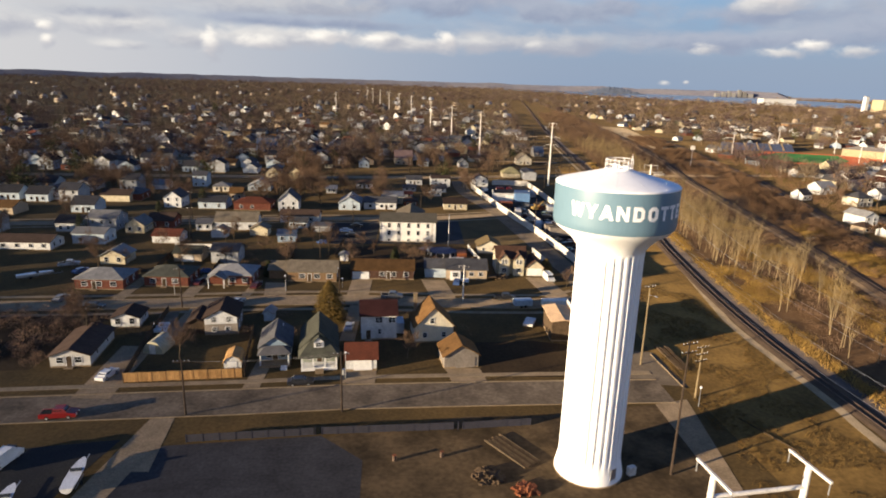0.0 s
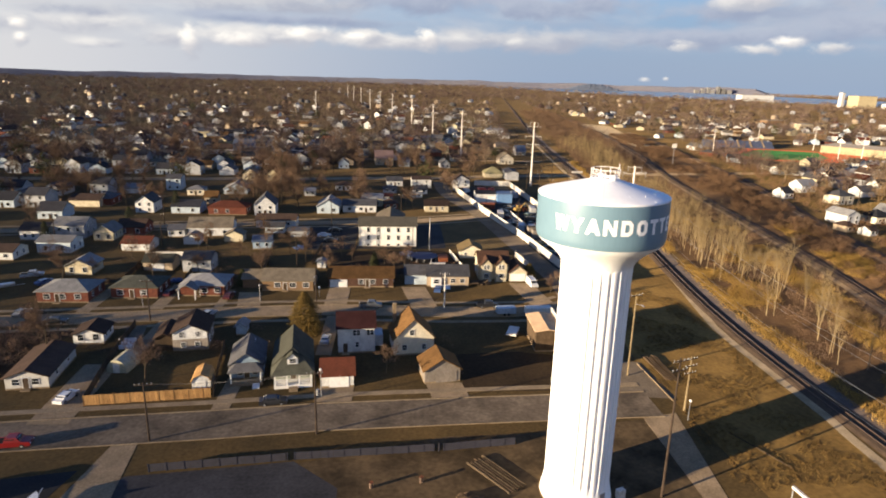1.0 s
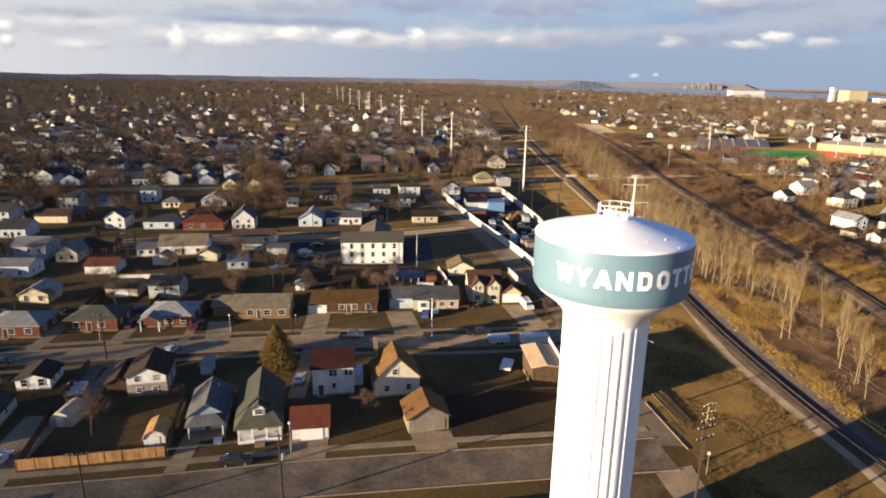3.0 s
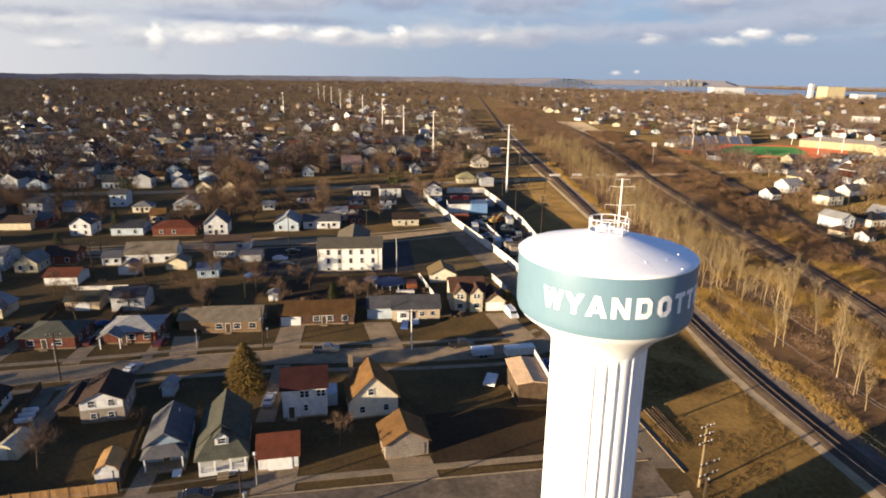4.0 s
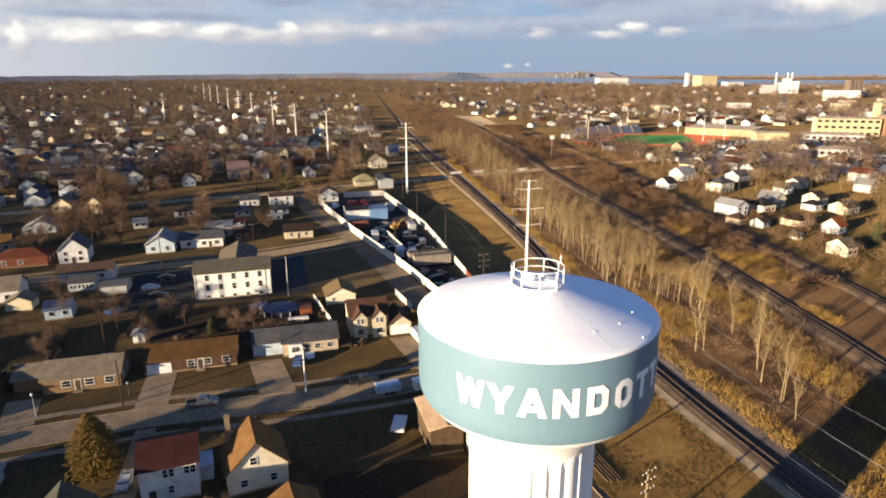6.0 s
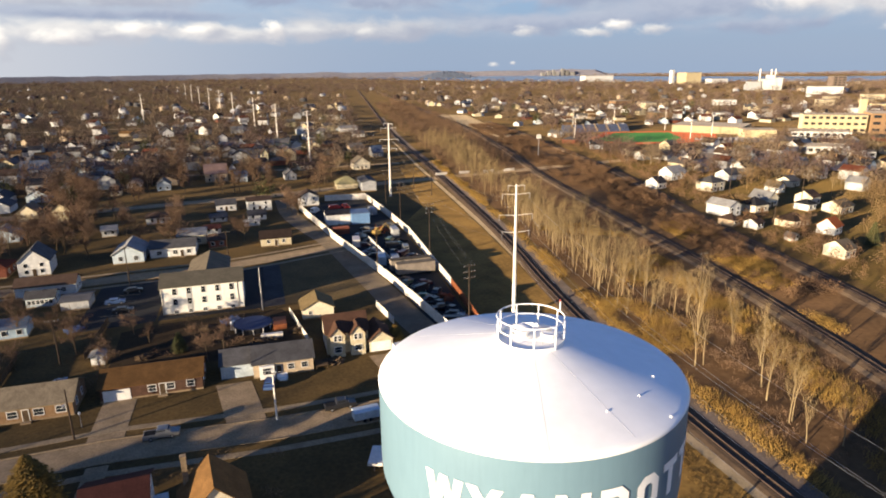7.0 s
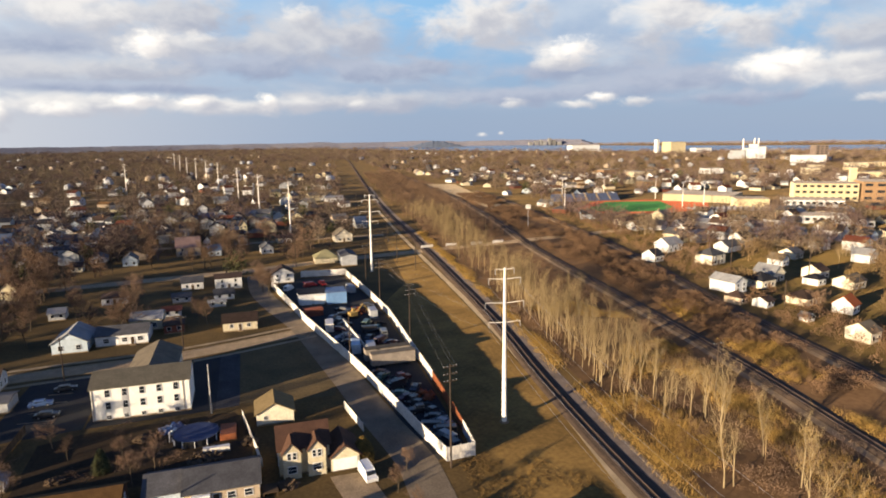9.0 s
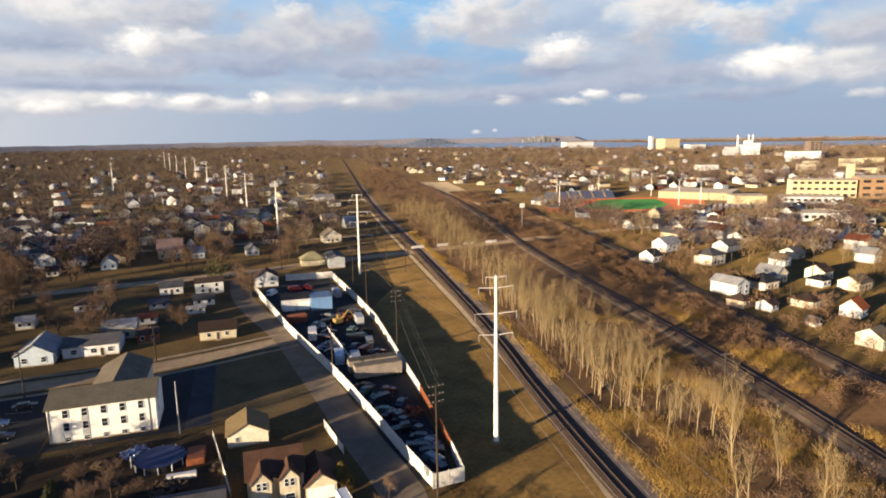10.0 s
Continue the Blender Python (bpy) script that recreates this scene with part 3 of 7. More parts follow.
for pts, off in ((TRACK_2, -3.9), (TRACK_3, -3.7)):
    ribbon("path", [p + Vector((off, 0)) for p in fine_line(pts, 10) if p.y < 720], 1.9, 0.02, 0.05, SHOULDER, "pale brown gravel shoulder beside the rails", "path")
ribbon("path", [p + Vector((3.7, 0)) for p in fine_line(TRACK_1, 10) if p.y < 720], 3.2, 0.018, 0.05, CINDER, "grey cinder shoulder beside the rails", "path")
rail_track("railway_track", TRACK_1, "dark ballast railway track with rusty rails beside a gravel path")
rail_track("railway_track", TRACK_2, "dark ballast railway track between russet scrub")
rail_track("railway_track", TRACK_3, "dark ballast railway track near sunlit houses")

# river, far shores
RIVER = [(500, 4200), (900, 2700), (1240, 2160), (1720, 1690), (2050, 1490), (3300, 700), (4300, 500), (3600, 1750), (2900, 2000), (2480, 2300), (2100, 2900), (1900, 4000)]
slab("water", RIVER, 0.4, 0.5, WATER, "calm pale blue river beyond the town", "water")


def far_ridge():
    """Low woods that close the view all round, with distance haze in their colour."""
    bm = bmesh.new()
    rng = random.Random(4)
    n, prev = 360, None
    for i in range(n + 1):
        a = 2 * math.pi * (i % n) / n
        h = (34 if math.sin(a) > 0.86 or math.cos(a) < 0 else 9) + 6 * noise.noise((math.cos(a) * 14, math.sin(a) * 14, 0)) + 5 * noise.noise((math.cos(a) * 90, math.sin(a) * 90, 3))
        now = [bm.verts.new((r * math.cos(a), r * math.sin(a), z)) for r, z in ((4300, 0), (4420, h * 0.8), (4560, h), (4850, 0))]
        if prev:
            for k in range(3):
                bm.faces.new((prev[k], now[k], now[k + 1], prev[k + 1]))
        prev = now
    # the blue-grey stands in for air haze over brown woods
    tagged(part("backdrop", bm, mat("hazed_far_woods", (0.13, 0.125, 0.14), (0.10, 0.10, 0.125), 0.004, 1.0)), "low woods along the far horizon, coloured with blue-grey haze", "woods", "", "structure")


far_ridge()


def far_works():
    """A low dark works island on the far water, with haze in its colour."""
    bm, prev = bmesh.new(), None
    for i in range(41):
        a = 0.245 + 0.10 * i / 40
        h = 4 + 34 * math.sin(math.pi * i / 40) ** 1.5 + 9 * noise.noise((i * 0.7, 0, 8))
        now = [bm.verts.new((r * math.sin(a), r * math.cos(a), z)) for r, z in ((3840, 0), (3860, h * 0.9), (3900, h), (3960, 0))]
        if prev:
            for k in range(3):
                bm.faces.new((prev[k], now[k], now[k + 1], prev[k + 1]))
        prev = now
    # distance haze is painted in as a dark blue base colour
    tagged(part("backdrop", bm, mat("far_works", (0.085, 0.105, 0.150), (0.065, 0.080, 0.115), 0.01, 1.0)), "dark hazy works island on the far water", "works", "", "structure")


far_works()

# ---- water tower ----
def water_tower():
    t = thing("water_tower", -6.88, -28.49, 0, 0, "tall white fluted water tower with a teal lettered tank band", "water tower")
    R = 7.87
    flutes, steps = 28, 12
    rim = 0.20

    def wave(i):
        k = (i % steps) / steps
        return -rim if 0.30 < k < 0.72 else (-rim * 0.5 if 0.22 < k < 0.80 else 0.0)
    col = lathe(bmesh.new(), [(4.9, 0, 0), (4.88, 0.5, 0), (4.62, 1.6, 0), (4.45, 2.6, 0.2), (4.42, 3.6, 1), (4.40, 30.6, 1), (4.40, 32.2, 1), (4.42, 32.9, 0.5), (4.45, 33.5, 0)], flutes * steps, wave)
    part("column", col, TOWER_WHITE, t, "white fluted steel column with a flared foot")
    bowl = lathe(bmesh.new(), [(4.45, 33.5, 0), (4.62, 33.9, 0), (5.05, 34.5, 0), (5.75, 35.2, 0), (6.6, 35.85, 0), (7.35, 36.4, 0), (7.72, 36.85, 0)], 96)
    smooth(part("bowl", bowl, TOWER_WHITE, t))
    bandm = lathe(bmesh.new(), [(7.72, 36.85, 0), (R - 0.03, 37.25, 0), (R, 37.7, 0), (R, 41.9, 0), (R - 0.02, 42.05, 0)], 128)
    smooth(part("band", bandm, TOWER_TEAL, t, "teal painted tank band"))
    roof = lathe(bmesh.new(), [(R - 0.02, 42.05, 0), (R + 0.02, 42.16, 0), (R - 0.10, 42.26, 0), (7.5, 42.36, 0), (6.0, 42.76, 0), (4.4, 43.19, 0), (2.8, 43.615, 0), (1.6, 43.93, 0), (0.8, 44.06, 0), (0.01, 44.08, 0)], 128)
    smooth(part("dome", roof, TOWER_WHITE, t, "white painted shallow domed roof"))
    # thin weld seams running down the roof
    for k in range(9):
        a = radians(42 + 30 * k)
        bm = bmesh.new()
        pts = [(r, z) for r, z in ((1.7, 43.899), (2.8, 43.611), (4.4, 43.186), (6.0, 42.756), (7.5, 42.356))]
        for (r0, z0), (r1, z1) in zip(pts, pts[1:]):
            tube(bm, (r0 * math.cos(a), r0 * math.sin(a), z0), (r1 * math.cos(a), r1 * math.sin(a), z1), 0.012, 0.012, 4, False)
        part("seam", bm, mat("weld_seam", (0.50, 0.50, 0.50), (0.42, 0.42, 0.42), 0.5, 0.8), t)
    # rail round the roof hatch
    rail = part("railing", ring(1.72, 45.2, 0.035), TOWER_WHITE, t, "white tubular safety railing")
    part("rail_ring", ring(1.72, 44.65, 0.03), TOWER_WHITE, rail)
    part("toe_board", lathe(bmesh.new(), [(1.70, 43.9, 0), (1.70, 44.12, 0), (1.72, 44.12, 0), (1.72, 43.9, 0)], 48), TOWER_WHITE, rail)
    for k in range(9):
        a = 2 * math.pi * k / 9 + 0.2
        part("post", tube(bmesh.new(), (1.71 * math.cos(a), 1.71 * math.sin(a), 43.75), (1.71 * math.cos(a), 1.71 * math.sin(a), 45.22), 0.04, 0.04, 6), TOWER_WHITE, rail)
    vent = part("vent", lathe(bmesh.new(), [(0.34, 43.9, 0), (0.34, 44.35, 0), (0.56, 44.4, 0), (0.54, 44.52, 0), (0.24, 44.64, 0), (0.01, 44.66, 0)], 24), TOWER_WHITE, t, "white mushroom roof vent", pose(-0.35, 0.3, 0))
    smooth(vent)
    hatch = part("hatch", lathe(bmesh.new(), [(0.40, 43.8, 0), (0.40, 44.35, 0), (0.46, 44.36, 0), (0.44, 44.45, 0), (0.01, 44.48, 0)], 20), TOWER_WHITE, t, "round white access hatch", pose(0.8, -0.5, 0))
    part("hatch_handle", B((-0.15, 0.15, -0.02, 0.02, 44.48, 44.56)), STEEL, hatch)
    part("antenna", tube(bmesh.new(), (0.25, -0.9, 43.85), (0.25, -0.9, 44.75), 0.025, 0.02, 6), STEEL, t)
    a = radians(5)
    lamp = part("beacon_post", tube(bmesh.new(), (1.72 * math.cos(a), 1.72 * math.sin(a), 45.2), (1.72 * math.cos(a), 1.72 * math.sin(a), 45.75), 0.035, 0.035, 6), TOWER_WHITE, t)
    part("beacon", lathe(bmesh.new(), [(0.01, 0, 0), (0.05, 0.01, 0), (0.055, 0.08, 0), (0.035, 0.13, 0), (0.01, 0.14, 0)], 14), CORAL, lamp, "small red obstruction light", pose(1.72 * math.cos(a), 1.72 * math.sin(a), 45.72))
    for k, (r, a) in enumerate(((6.1, 85), (6.13, -35), (5.97, -57), (5.9, -79), (7.55, -58))):
        ang = radians(a)
        z = 44.36 - 0.2675 * r
        part("roof_fitting", B((-0.045, 0.045, -0.04, 0.04, -0.02, 0.07)), TOWER_WHITE, t, "", pose(r * math.cos(ang), r * math.sin(ang), z, 0, 0, a))
    letters(t, R)
    part("plinth", lathe(bmesh.new(), [(5.05, 0, 0), (5.05, 0.12, 0), (4.9, 0.12, 0)], 64), CONCRETE, t, "round concrete footing")
    door = part("door", B((-0.5, 0.5, -0.04, 0.04, 0, 2.1)), STEEL, t, "grey steel service door", pose(4.75 * math.cos(radians(-60)), 4.75 * math.sin(radians(-60)), 0.4, 0, 0, 30))
    part("door_handle", B((0.34, 0.42, -0.1, -0.04, 1.0, 1.1)), RAIL, door)


def ring(r, z, thin, n=48):
    bm = bmesh.new()
    rings = []
    for i in range(n):
        a = 2 * math.pi * i / n
        rings.append([bm.verts.new(((r + thin * math.cos(b)) * math.cos(a), (r + thin * math.cos(b)) * math.sin(a), z + thin * math.sin(b))) for b in (k * math.pi / 3 for k in range(6))])
    for i in range(n):
        for k in range(6):
            bm.faces.new((rings[i][k], rings[(i + 1) % n][k], rings[(i + 1) % n][(k + 1) % 6], rings[i][(k + 1) % 6]))
    return bm


def glyph(c, h=1.8, s=0.45):
    """Strokes of a block capital as four-cornered pieces, and its width."""
    if c == "O" or c == "D":
        w, k = 1.4, 0.4
        cut = 0.0 if c == "D" else k
        outer = [(cut, 0), (w - k, 0), (w, k), (w, h - k), (w - k, h), (cut, h), (0, h - cut), (0, cut)]
        i = 0.0 if c == "D" else 0.14
        inner = [(s + i, s), (w - s - 0.14, s), (w - s, s + 0.14), (w - s, h - s - 0.14), (w - s - 0.14, h - s), (s + i, h - s), (s, h - s - i), (s, s + i)]
        return w, [(outer[n], outer[(n + 1) % 8], inner[(n + 1) % 8], inner[n]) for n in range(8)]
    box4 = lambda x0, x1, y0, y1: ((x0, y0), (x1, y0), (x1, y1), (x0, y1))
    bar = lambda x0, y0, x1, y1, q=s: ((x0, y0), (x0 + q, y0), (x1 + q, y1), (x1, y1))
    if c == "E":
        return 1.15, [box4(0, s, 0, h), box4(s, 1.15, 0, 0.4), box4(s, 1.05, 0.7, 1.08), box4(s, 1.15, h - 0.4, h)]
    if c == "T":
        return 1.35, [box4(0, 1.35, h - 0.42, h), box4(0.45, 0.9, 0, h - 0.42)]
    if c == "N":
        return 1.5, [box4(0, 0.42, 0, h), box4(1.08, 1.5, 0, h), ((0.42, h), (0.42, h - 0.75), (1.08, 0), (1.08, 0.75))]
    if c == "A":
        return 1.7, [bar(0, 0, 0.62, h, 0.46), bar(1.24, 0, 0.62, h, 0.46), box4(0.42, 1.28, 0.34, 0.7)]
    if c == "Y":
        return 1.65, [bar(0.6, 0.7, 0, h, 0.5), bar(0.6, 0.7, 1.15, h, 0.5), box4(0.6, 1.06, 0, 0.7)]
    return 1.95, [bar(0.32, 0, 0, h, 0.42), bar(0.32, 0, 0.76, h, 0.42), bar(1.2, 0, 0.76, h, 0.42), bar(1.2, 0, 1.53, h, 0.42)]


def letters(t, R):
    """The town's name, bent round the tank."""
    word, mid = "WYANDOTTE", radians(-90.2)
    advance = {"W": 2.05, "O": 1.86, "D": 1.86, "T": 1.62, "E": 1.6, "N": 1.92, "A": 1.86, "Y": 1.8}
    s = -sum(advance[c] for c in word) / 2
    for c in word:
        w, strokes = glyph(c)
        bm = bmesh.new()
        start = s + (advance[c] - w) / 2
        for k, (p, q, r, o) in enumerate(strokes):
            grid = []
            for i in range(4):
                lo, hi = Vector(p).lerp(Vector(q), i / 3), Vector(o).lerp(Vector(r), i / 3)
                col = []
                for j in range(4):
                    at = lo.lerp(hi, j / 3)
                    a, rr = mid + (start + at.x) / R, R + 0.03 + 0.003 * k
                    col.append(bm.verts.new((rr * math.cos(a), rr * math.sin(a), 38.72 + at.y)))
                grid.append(col)
            for i in range(3):
                for j in range(3):
                    bm.faces.new((grid[i][j], grid[i + 1][j], grid[i + 1][j + 1], grid[i][j + 1]))
        part("letter", bm, TOWER_WHITE, t, "white painted block capital")
        s += advance[c]


water_tower()


# ---- houses ----
WINDOW_MESH = {}
FOOT = []


def window_meshes(w, h):
    key = (round(w, 2), round(h, 2))
    if key not in WINDOW_MESH:
        f, d = 0.09, 0.07
        fr = B((-w / 2 - f, -w / 2, -d, 0.02, -h / 2 - f, h / 2 + f), (w / 2, w / 2 + f, -d, 0.02, -h / 2 - f, h / 2 + f), (-w / 2, w / 2, -d, 0.02, h / 2, h / 2 + f), (-w / 2, w / 2, -d - 0.03, 0.02, -h / 2 - f, -h / 2), (-w / 2, w / 2, -d + 0.02, 0.0, -0.03, 0.03))
        WINDOW_MESH[key] = to_mesh(fr, TRIM), to_mesh(B((-w / 2, w / 2, -0.03, 0.0, -h / 2, h / 2)), GLASS)
    return WINDOW_MESH[key]




def gable_wall(bm, w, d, h, rise, axis):
    if axis == "y":
        prism(bm, [(-w / 2, 0), (w / 2, 0), (w / 2, h), (0, h + rise), (-w / 2, h)], "y", -d / 2, d / 2)
    elif axis == "x":
        prism(bm, [(-d / 2, 0), (d / 2, 0), (d / 2, h), (0, h + rise), (-d / 2, h)], "x", -w / 2, w / 2)
    else:
        box(bm, -w / 2, w / 2, -d / 2, d / 2, 0, h)
    return bm


def roof_shape(bm, w, d, h, rise, axis, over=0.4, thick=0.16):
    if axis in "xy":
        span, run = (w, d) if axis == "y" else (d, w)
        s = rise / (span / 2)
        e, ez = span / 2 + over, h - over * s
        pts = [(-e, ez), (0, h + rise), (e, ez), (e, ez + thick), (0, h + rise + thick), (-e, ez + thick)]
        prism(bm, pts, axis, -run / 2 - over, run / 2 + over)
    elif axis == "hip":
        long_x = w >= d
        half = abs(w - d) / 2
        ww, dd = w / 2 + over, d / 2 + over
        lo = [bm.verts.new((x, y, h - 0.06)) for x, y in ((-ww, -dd), (ww, -dd), (ww, dd), (-ww, dd))]
        hi = [bm.verts.new((x, y, h + 0.12)) for x, y in ((-ww, -dd), (ww, -dd), (ww, dd), (-ww, dd))]
        a = bm.verts.new((-half, 0, h + rise) if long_x else (0, -half, h + rise))
        b = bm.verts.new((half + 0.01, 0, h + rise) if long_x else (0, half + 0.01, h + rise))
        bm.faces.new(lo[::-1])
        for i in range(4):
            bm.faces.new((lo[i], lo[(i + 1) % 4], hi[(i + 1) % 4], hi[i]))
        if long_x:
            for f in ((hi[0], hi[1], b, a), (hi[1], hi[2], b), (hi[2], hi[3], a, b), (hi[3], hi[0], a)):
                bm.faces.new(f)
        else:
            for f in ((hi[0], hi[1], a), (hi[1], hi[2], b, a), (hi[2], hi[3], b), (hi[3], hi[0], a, b)):
                bm.faces.new(f)
    else:
        box(bm, -w / 2 - 0.15, w / 2 + 0.15, -d / 2 - 0.15, d / 2 + 0.15, h, h + 0.25)
    return bm


def put_window(house, x, y, z, rz, w=1.0, h=1.3):
    fr, pane = window_meshes(w, h)
    ob = link_mesh("window", fr, house, "", pose(x, y, z, 0, 0, rz))
    link_mesh("pane", pane, ob)


def plain_windows(t, w, d, front):
    """Windows of a far house: one piece each, with frame and dark pane."""
    for u, z, ww, hh in front:
        key = ("far", round(ww, 2), round(hh, 2))
        if key not in WINDOW_MESH:
            bm = B((-ww / 2 - 0.1, ww / 2 + 0.1, -0.06, 0.0, -hh / 2 - 0.1, hh / 2 + 0.1), (-ww / 2, ww / 2, -0.08, -0.05, -hh / 2, hh / 2))
            me = to_mesh(bm, (TRIM, GLASS))
            for p in me.polygons:
                p.material_index = 1 if p.index >= 6 else 0
            WINDOW_MESH[key] = me
        link_mesh("window", WINDOW_MESH[key], t, "", pose((u - 0.5) * w, -d / 2 - 0.01, z))


def house(xl, xr, yf, d, h, rise, axis, wall, roof, label, name="house", category="house", rz=0.0, front=(), sides=True, door=None, chimney=None, garage_door=None, group="", far=False, stack=None):
    """A house by its front's left and right ends and its depth. front: windows as (share of the width, height, w, h)."""
    w = xr - xl
    if not far:
        FOOT.append(((xl + xr) / 2, yf + d / 2, max(w, d) / 2))
    t = thing(name, (xl + xr) / 2 - d / 2 * math.sin(radians(rz)), yf + d / 2 * math.cos(radians(rz)), 0, rz, label, category, group)
    part("foundation", B((-w / 2 - 0.03, w / 2 + 0.03, -d / 2 - 0.03, d / 2 + 0.03, 0, 0.32)), CONCRETE, t)
    part("wall", gable_wall(bmesh.new(), w, d, h, rise, axis), wall, t)
    part("roof", roof_shape(bmesh.new(), w, d, h, rise, axis), roof, t)
    if far:
        plain_windows(t, w, d, front)
    for u, z, ww, hh in () if far else front:
        put_window(t, (u - 0.5) * w, -d / 2 - 0.01, z, 0, ww, hh)
    if sides:
        for v in (0.28, 0.7):
            for floor_z in ((1.6,) if h < 4.6 else (1.6, 4.2)):
                put_window(t, -w / 2 - 0.01, (v - 0.5) * d, floor_z, -90, 0.9, 1.2)
                put_window(t, w / 2 + 0.01, (v - 0.5) * d, floor_z, 90, 0.9, 1.2)
    if chimney:
        cx, cy = (chimney[0] - 0.5) * w, (chimney[1] - 0.5) * d
        ch = part("chimney", B((cx - 0.35, cx + 0.35, cy - 0.35, cy + 0.35, h - 0.3, h + rise + 0.9)), stack or BRICK, t)
        if not far:
            part("chimney_cap", B((cx - 0.42, cx + 0.42, cy - 0.42, cy + 0.42, h + rise + 0.9, h + rise + 1.02)), CONCRETE, ch)
    if door is not None:
        dr = part("door", B((-0.48, 0.48, -0.07, 0.0, 0.2, 2.25)), OLD_WOOD, t, "", pose((door - 0.5) * w, -d / 2 - 0.01, 0))
        if far:
            return t
        part("door_frame", B((-0.58, -0.48, -0.09, 0, 0.2, 2.35), (0.48, 0.58, -0.09, 0, 0.2, 2.35), (-0.48, 0.48, -0.09, 0, 2.25, 2.35)), TRIM, dr)
        part("door_step", B((-0.8, 0.8, -0.9, 0, -0.0, 0.2)), CONCRETE, t, "", pose((door - 0.5) * w, -d / 2, 0))
    if garage_door:
        u, gw, m = garage_door
        gd = part("garage_door", B((-gw / 2, gw / 2, -0.05, 0, 0.05, 2.15)), m, t, "wide panelled garage door", pose((u - 0.5) * w, -d / 2 - 0.01, 0))
        for k in range(4):
            part("panel", B((-gw / 2 + 0.08, gw / 2 - 0.08, -0.09, -0.05, 0.1 + k * 0.52, 0.54 + k * 0.52)), m, gd)
    return t


def pair(z=1.6, ww=1.1, hh=1.3, at=(0.25, 0.75)):
    return [(u, z, ww, hh) for u in at]


# houses on the north side of the worn street
h = house(-62.6, -56.8, 5.4, 9.2, 3.3, 2.0, "y", BLUE, R_GREY, "narrow blue-grey bungalow with a grey shingle roof", rz=8, front=pair(1.7, 0.9, 1.3, (0.3, 0.75)), door=0.5)
part("porch_roof", roof_shape(bmesh.new(), 5.8, 2.6, 2.7, 1.3, "hip", 0.2), R_GREY, h, "", pose(0, -5.75, 0))
for u in (-2.6, 2.6):
    part("porch_post", B((u - 0.1, u + 0.1, -6.95, -6.75, 0, 2.7)), TRIM, h)
part("porch_floor", B((-2.9, 2.9, -7.05, -4.62, 0, 0.5)), CONCRETE, h)
part("porch_steps", B((1.2, 2.4, -8.45, -7.05, 0, 0.2), (1.2, 2.4, -8.05, -7.05, 0.2, 0.38)), TRIM, h)
part("vent_pipe", tube(bmesh.new(), (1.2, 2.6, 4.2), (1.2, 2.6, 5.2), 0.07, 0.07, 8), TRIM, h)

h = house(-54.5, -47.6, 4.6, 10.4, 3.7, 3.2, "y", GREEN, R_SAGE, "sage green bungalow with a dormer and white front porch", rz=8, front=pair(1.8, 1.2, 1.3, (0.25, 0.75)), door=0.5)
bm = bmesh.new()
e = [bm.verts.new(p) for p in ((-3.9, -8.3, 2.75), (3.9, -8.3, 2.75), (3.9, -5.2, 3.42), (-3.9, -5.2, 3.42), (0, -3.6, 7.12))]
for f in ((0, 3, 2, 1), (0, 1, 4), (1, 2, 4), (3, 0, 4), (2, 3, 4)):
    bm.faces.new([e[i] for i in f])
part("porch_roof", bm, R_SAGE, h, "long hipped slope over the front porch")
part("porch_floor", B((-3.4, 3.4, -7.9, -5.23, 0, 0.6)), TRIM, h)
for u in (-3.2, -1.1, 1.1, 3.2):
    part("porch_post", B((u - 0.14, u + 0.14, -7.9, -7.62, 0.6, 2.9)), TRIM, h)
for u in (-2.15, 2.15):
    rl = part("porch_railing", B((u - 1.0, u + 1.0, -7.8, -7.72, 1.35, 1.45), (u - 1.0, u + 1.0, -7.8, -7.72, 0.75, 0.83)), TRIM, h)
    for k in range(7):
        part("baluster", B((u - 0.95 + k * 0.31, u - 0.89 + k * 0.31, -7.79, -7.74, 0.8, 1.38)), TRIM, rl)
dm = part("dormer", gable_wall(bmesh.new(), 1.9, 2.6, 1.5, 0.8, "y"), TRIM, h, "white gabled dormer", pose(0, -5.4, 4.0))
part("dormer_roof", roof_shape(bmesh.new(), 1.9, 2.6, 1.5, 0.8, "y", 0.25), R_SAGE, dm)
put_window(dm, 0, -1.31, 0.85, 0, 1.1, 0.8)
part("porch_steps", B((-0.8, 0.8, -9.3, -7.9, 0, 0.2), (-0.8, 0.8, -8.9, -7.9, 0.2, 0.4)), CONCRETE, h)

house(-45.6, -39.8, 2.2, 6.2, 2.5, 1.9, "x", WHITE, R_RED, "small white garage with a red shingle roof", "garage", "garage", rz=5, sides=False, garage_door=(0.55, 3.6, TRIM))
h = house(-44.0, -36.5, 16.9, 8.4, 5.6, 1.9, "x", WHITE, R_MAROON, "two-storey white house with a dark red roof", rz=5, front=[(0.45, 4.5, 0.7, 1.2), (0.55, 4.5, 0.7, 1.2), (0.82, 4.5, 0.7, 1.2), (0.92, 4.5, 0.7, 1.2), (0.52, 1.9, 0.7, 1.1)], door=0.2)
part("lean_to", B((3.76, 5.6, -1, 3, 0, 2.4)), PALE, h, "pale lean-to at the side of the house")
h = house(-32.6, -24.3, 16.0, 7.4, 3.7, 4.1, "y", IVORY, R_ORANGE, "ivory steep-gabled house with an orange-brown roof", rz=8, front=[(0.44, 4.9, 0.9, 1.1), (0.26, 1.7, 0.9, 1.1), (0.75, 1.7, 0.9, 1.1)], chimney=(0.12, 0.95), stack=WALKWAY)
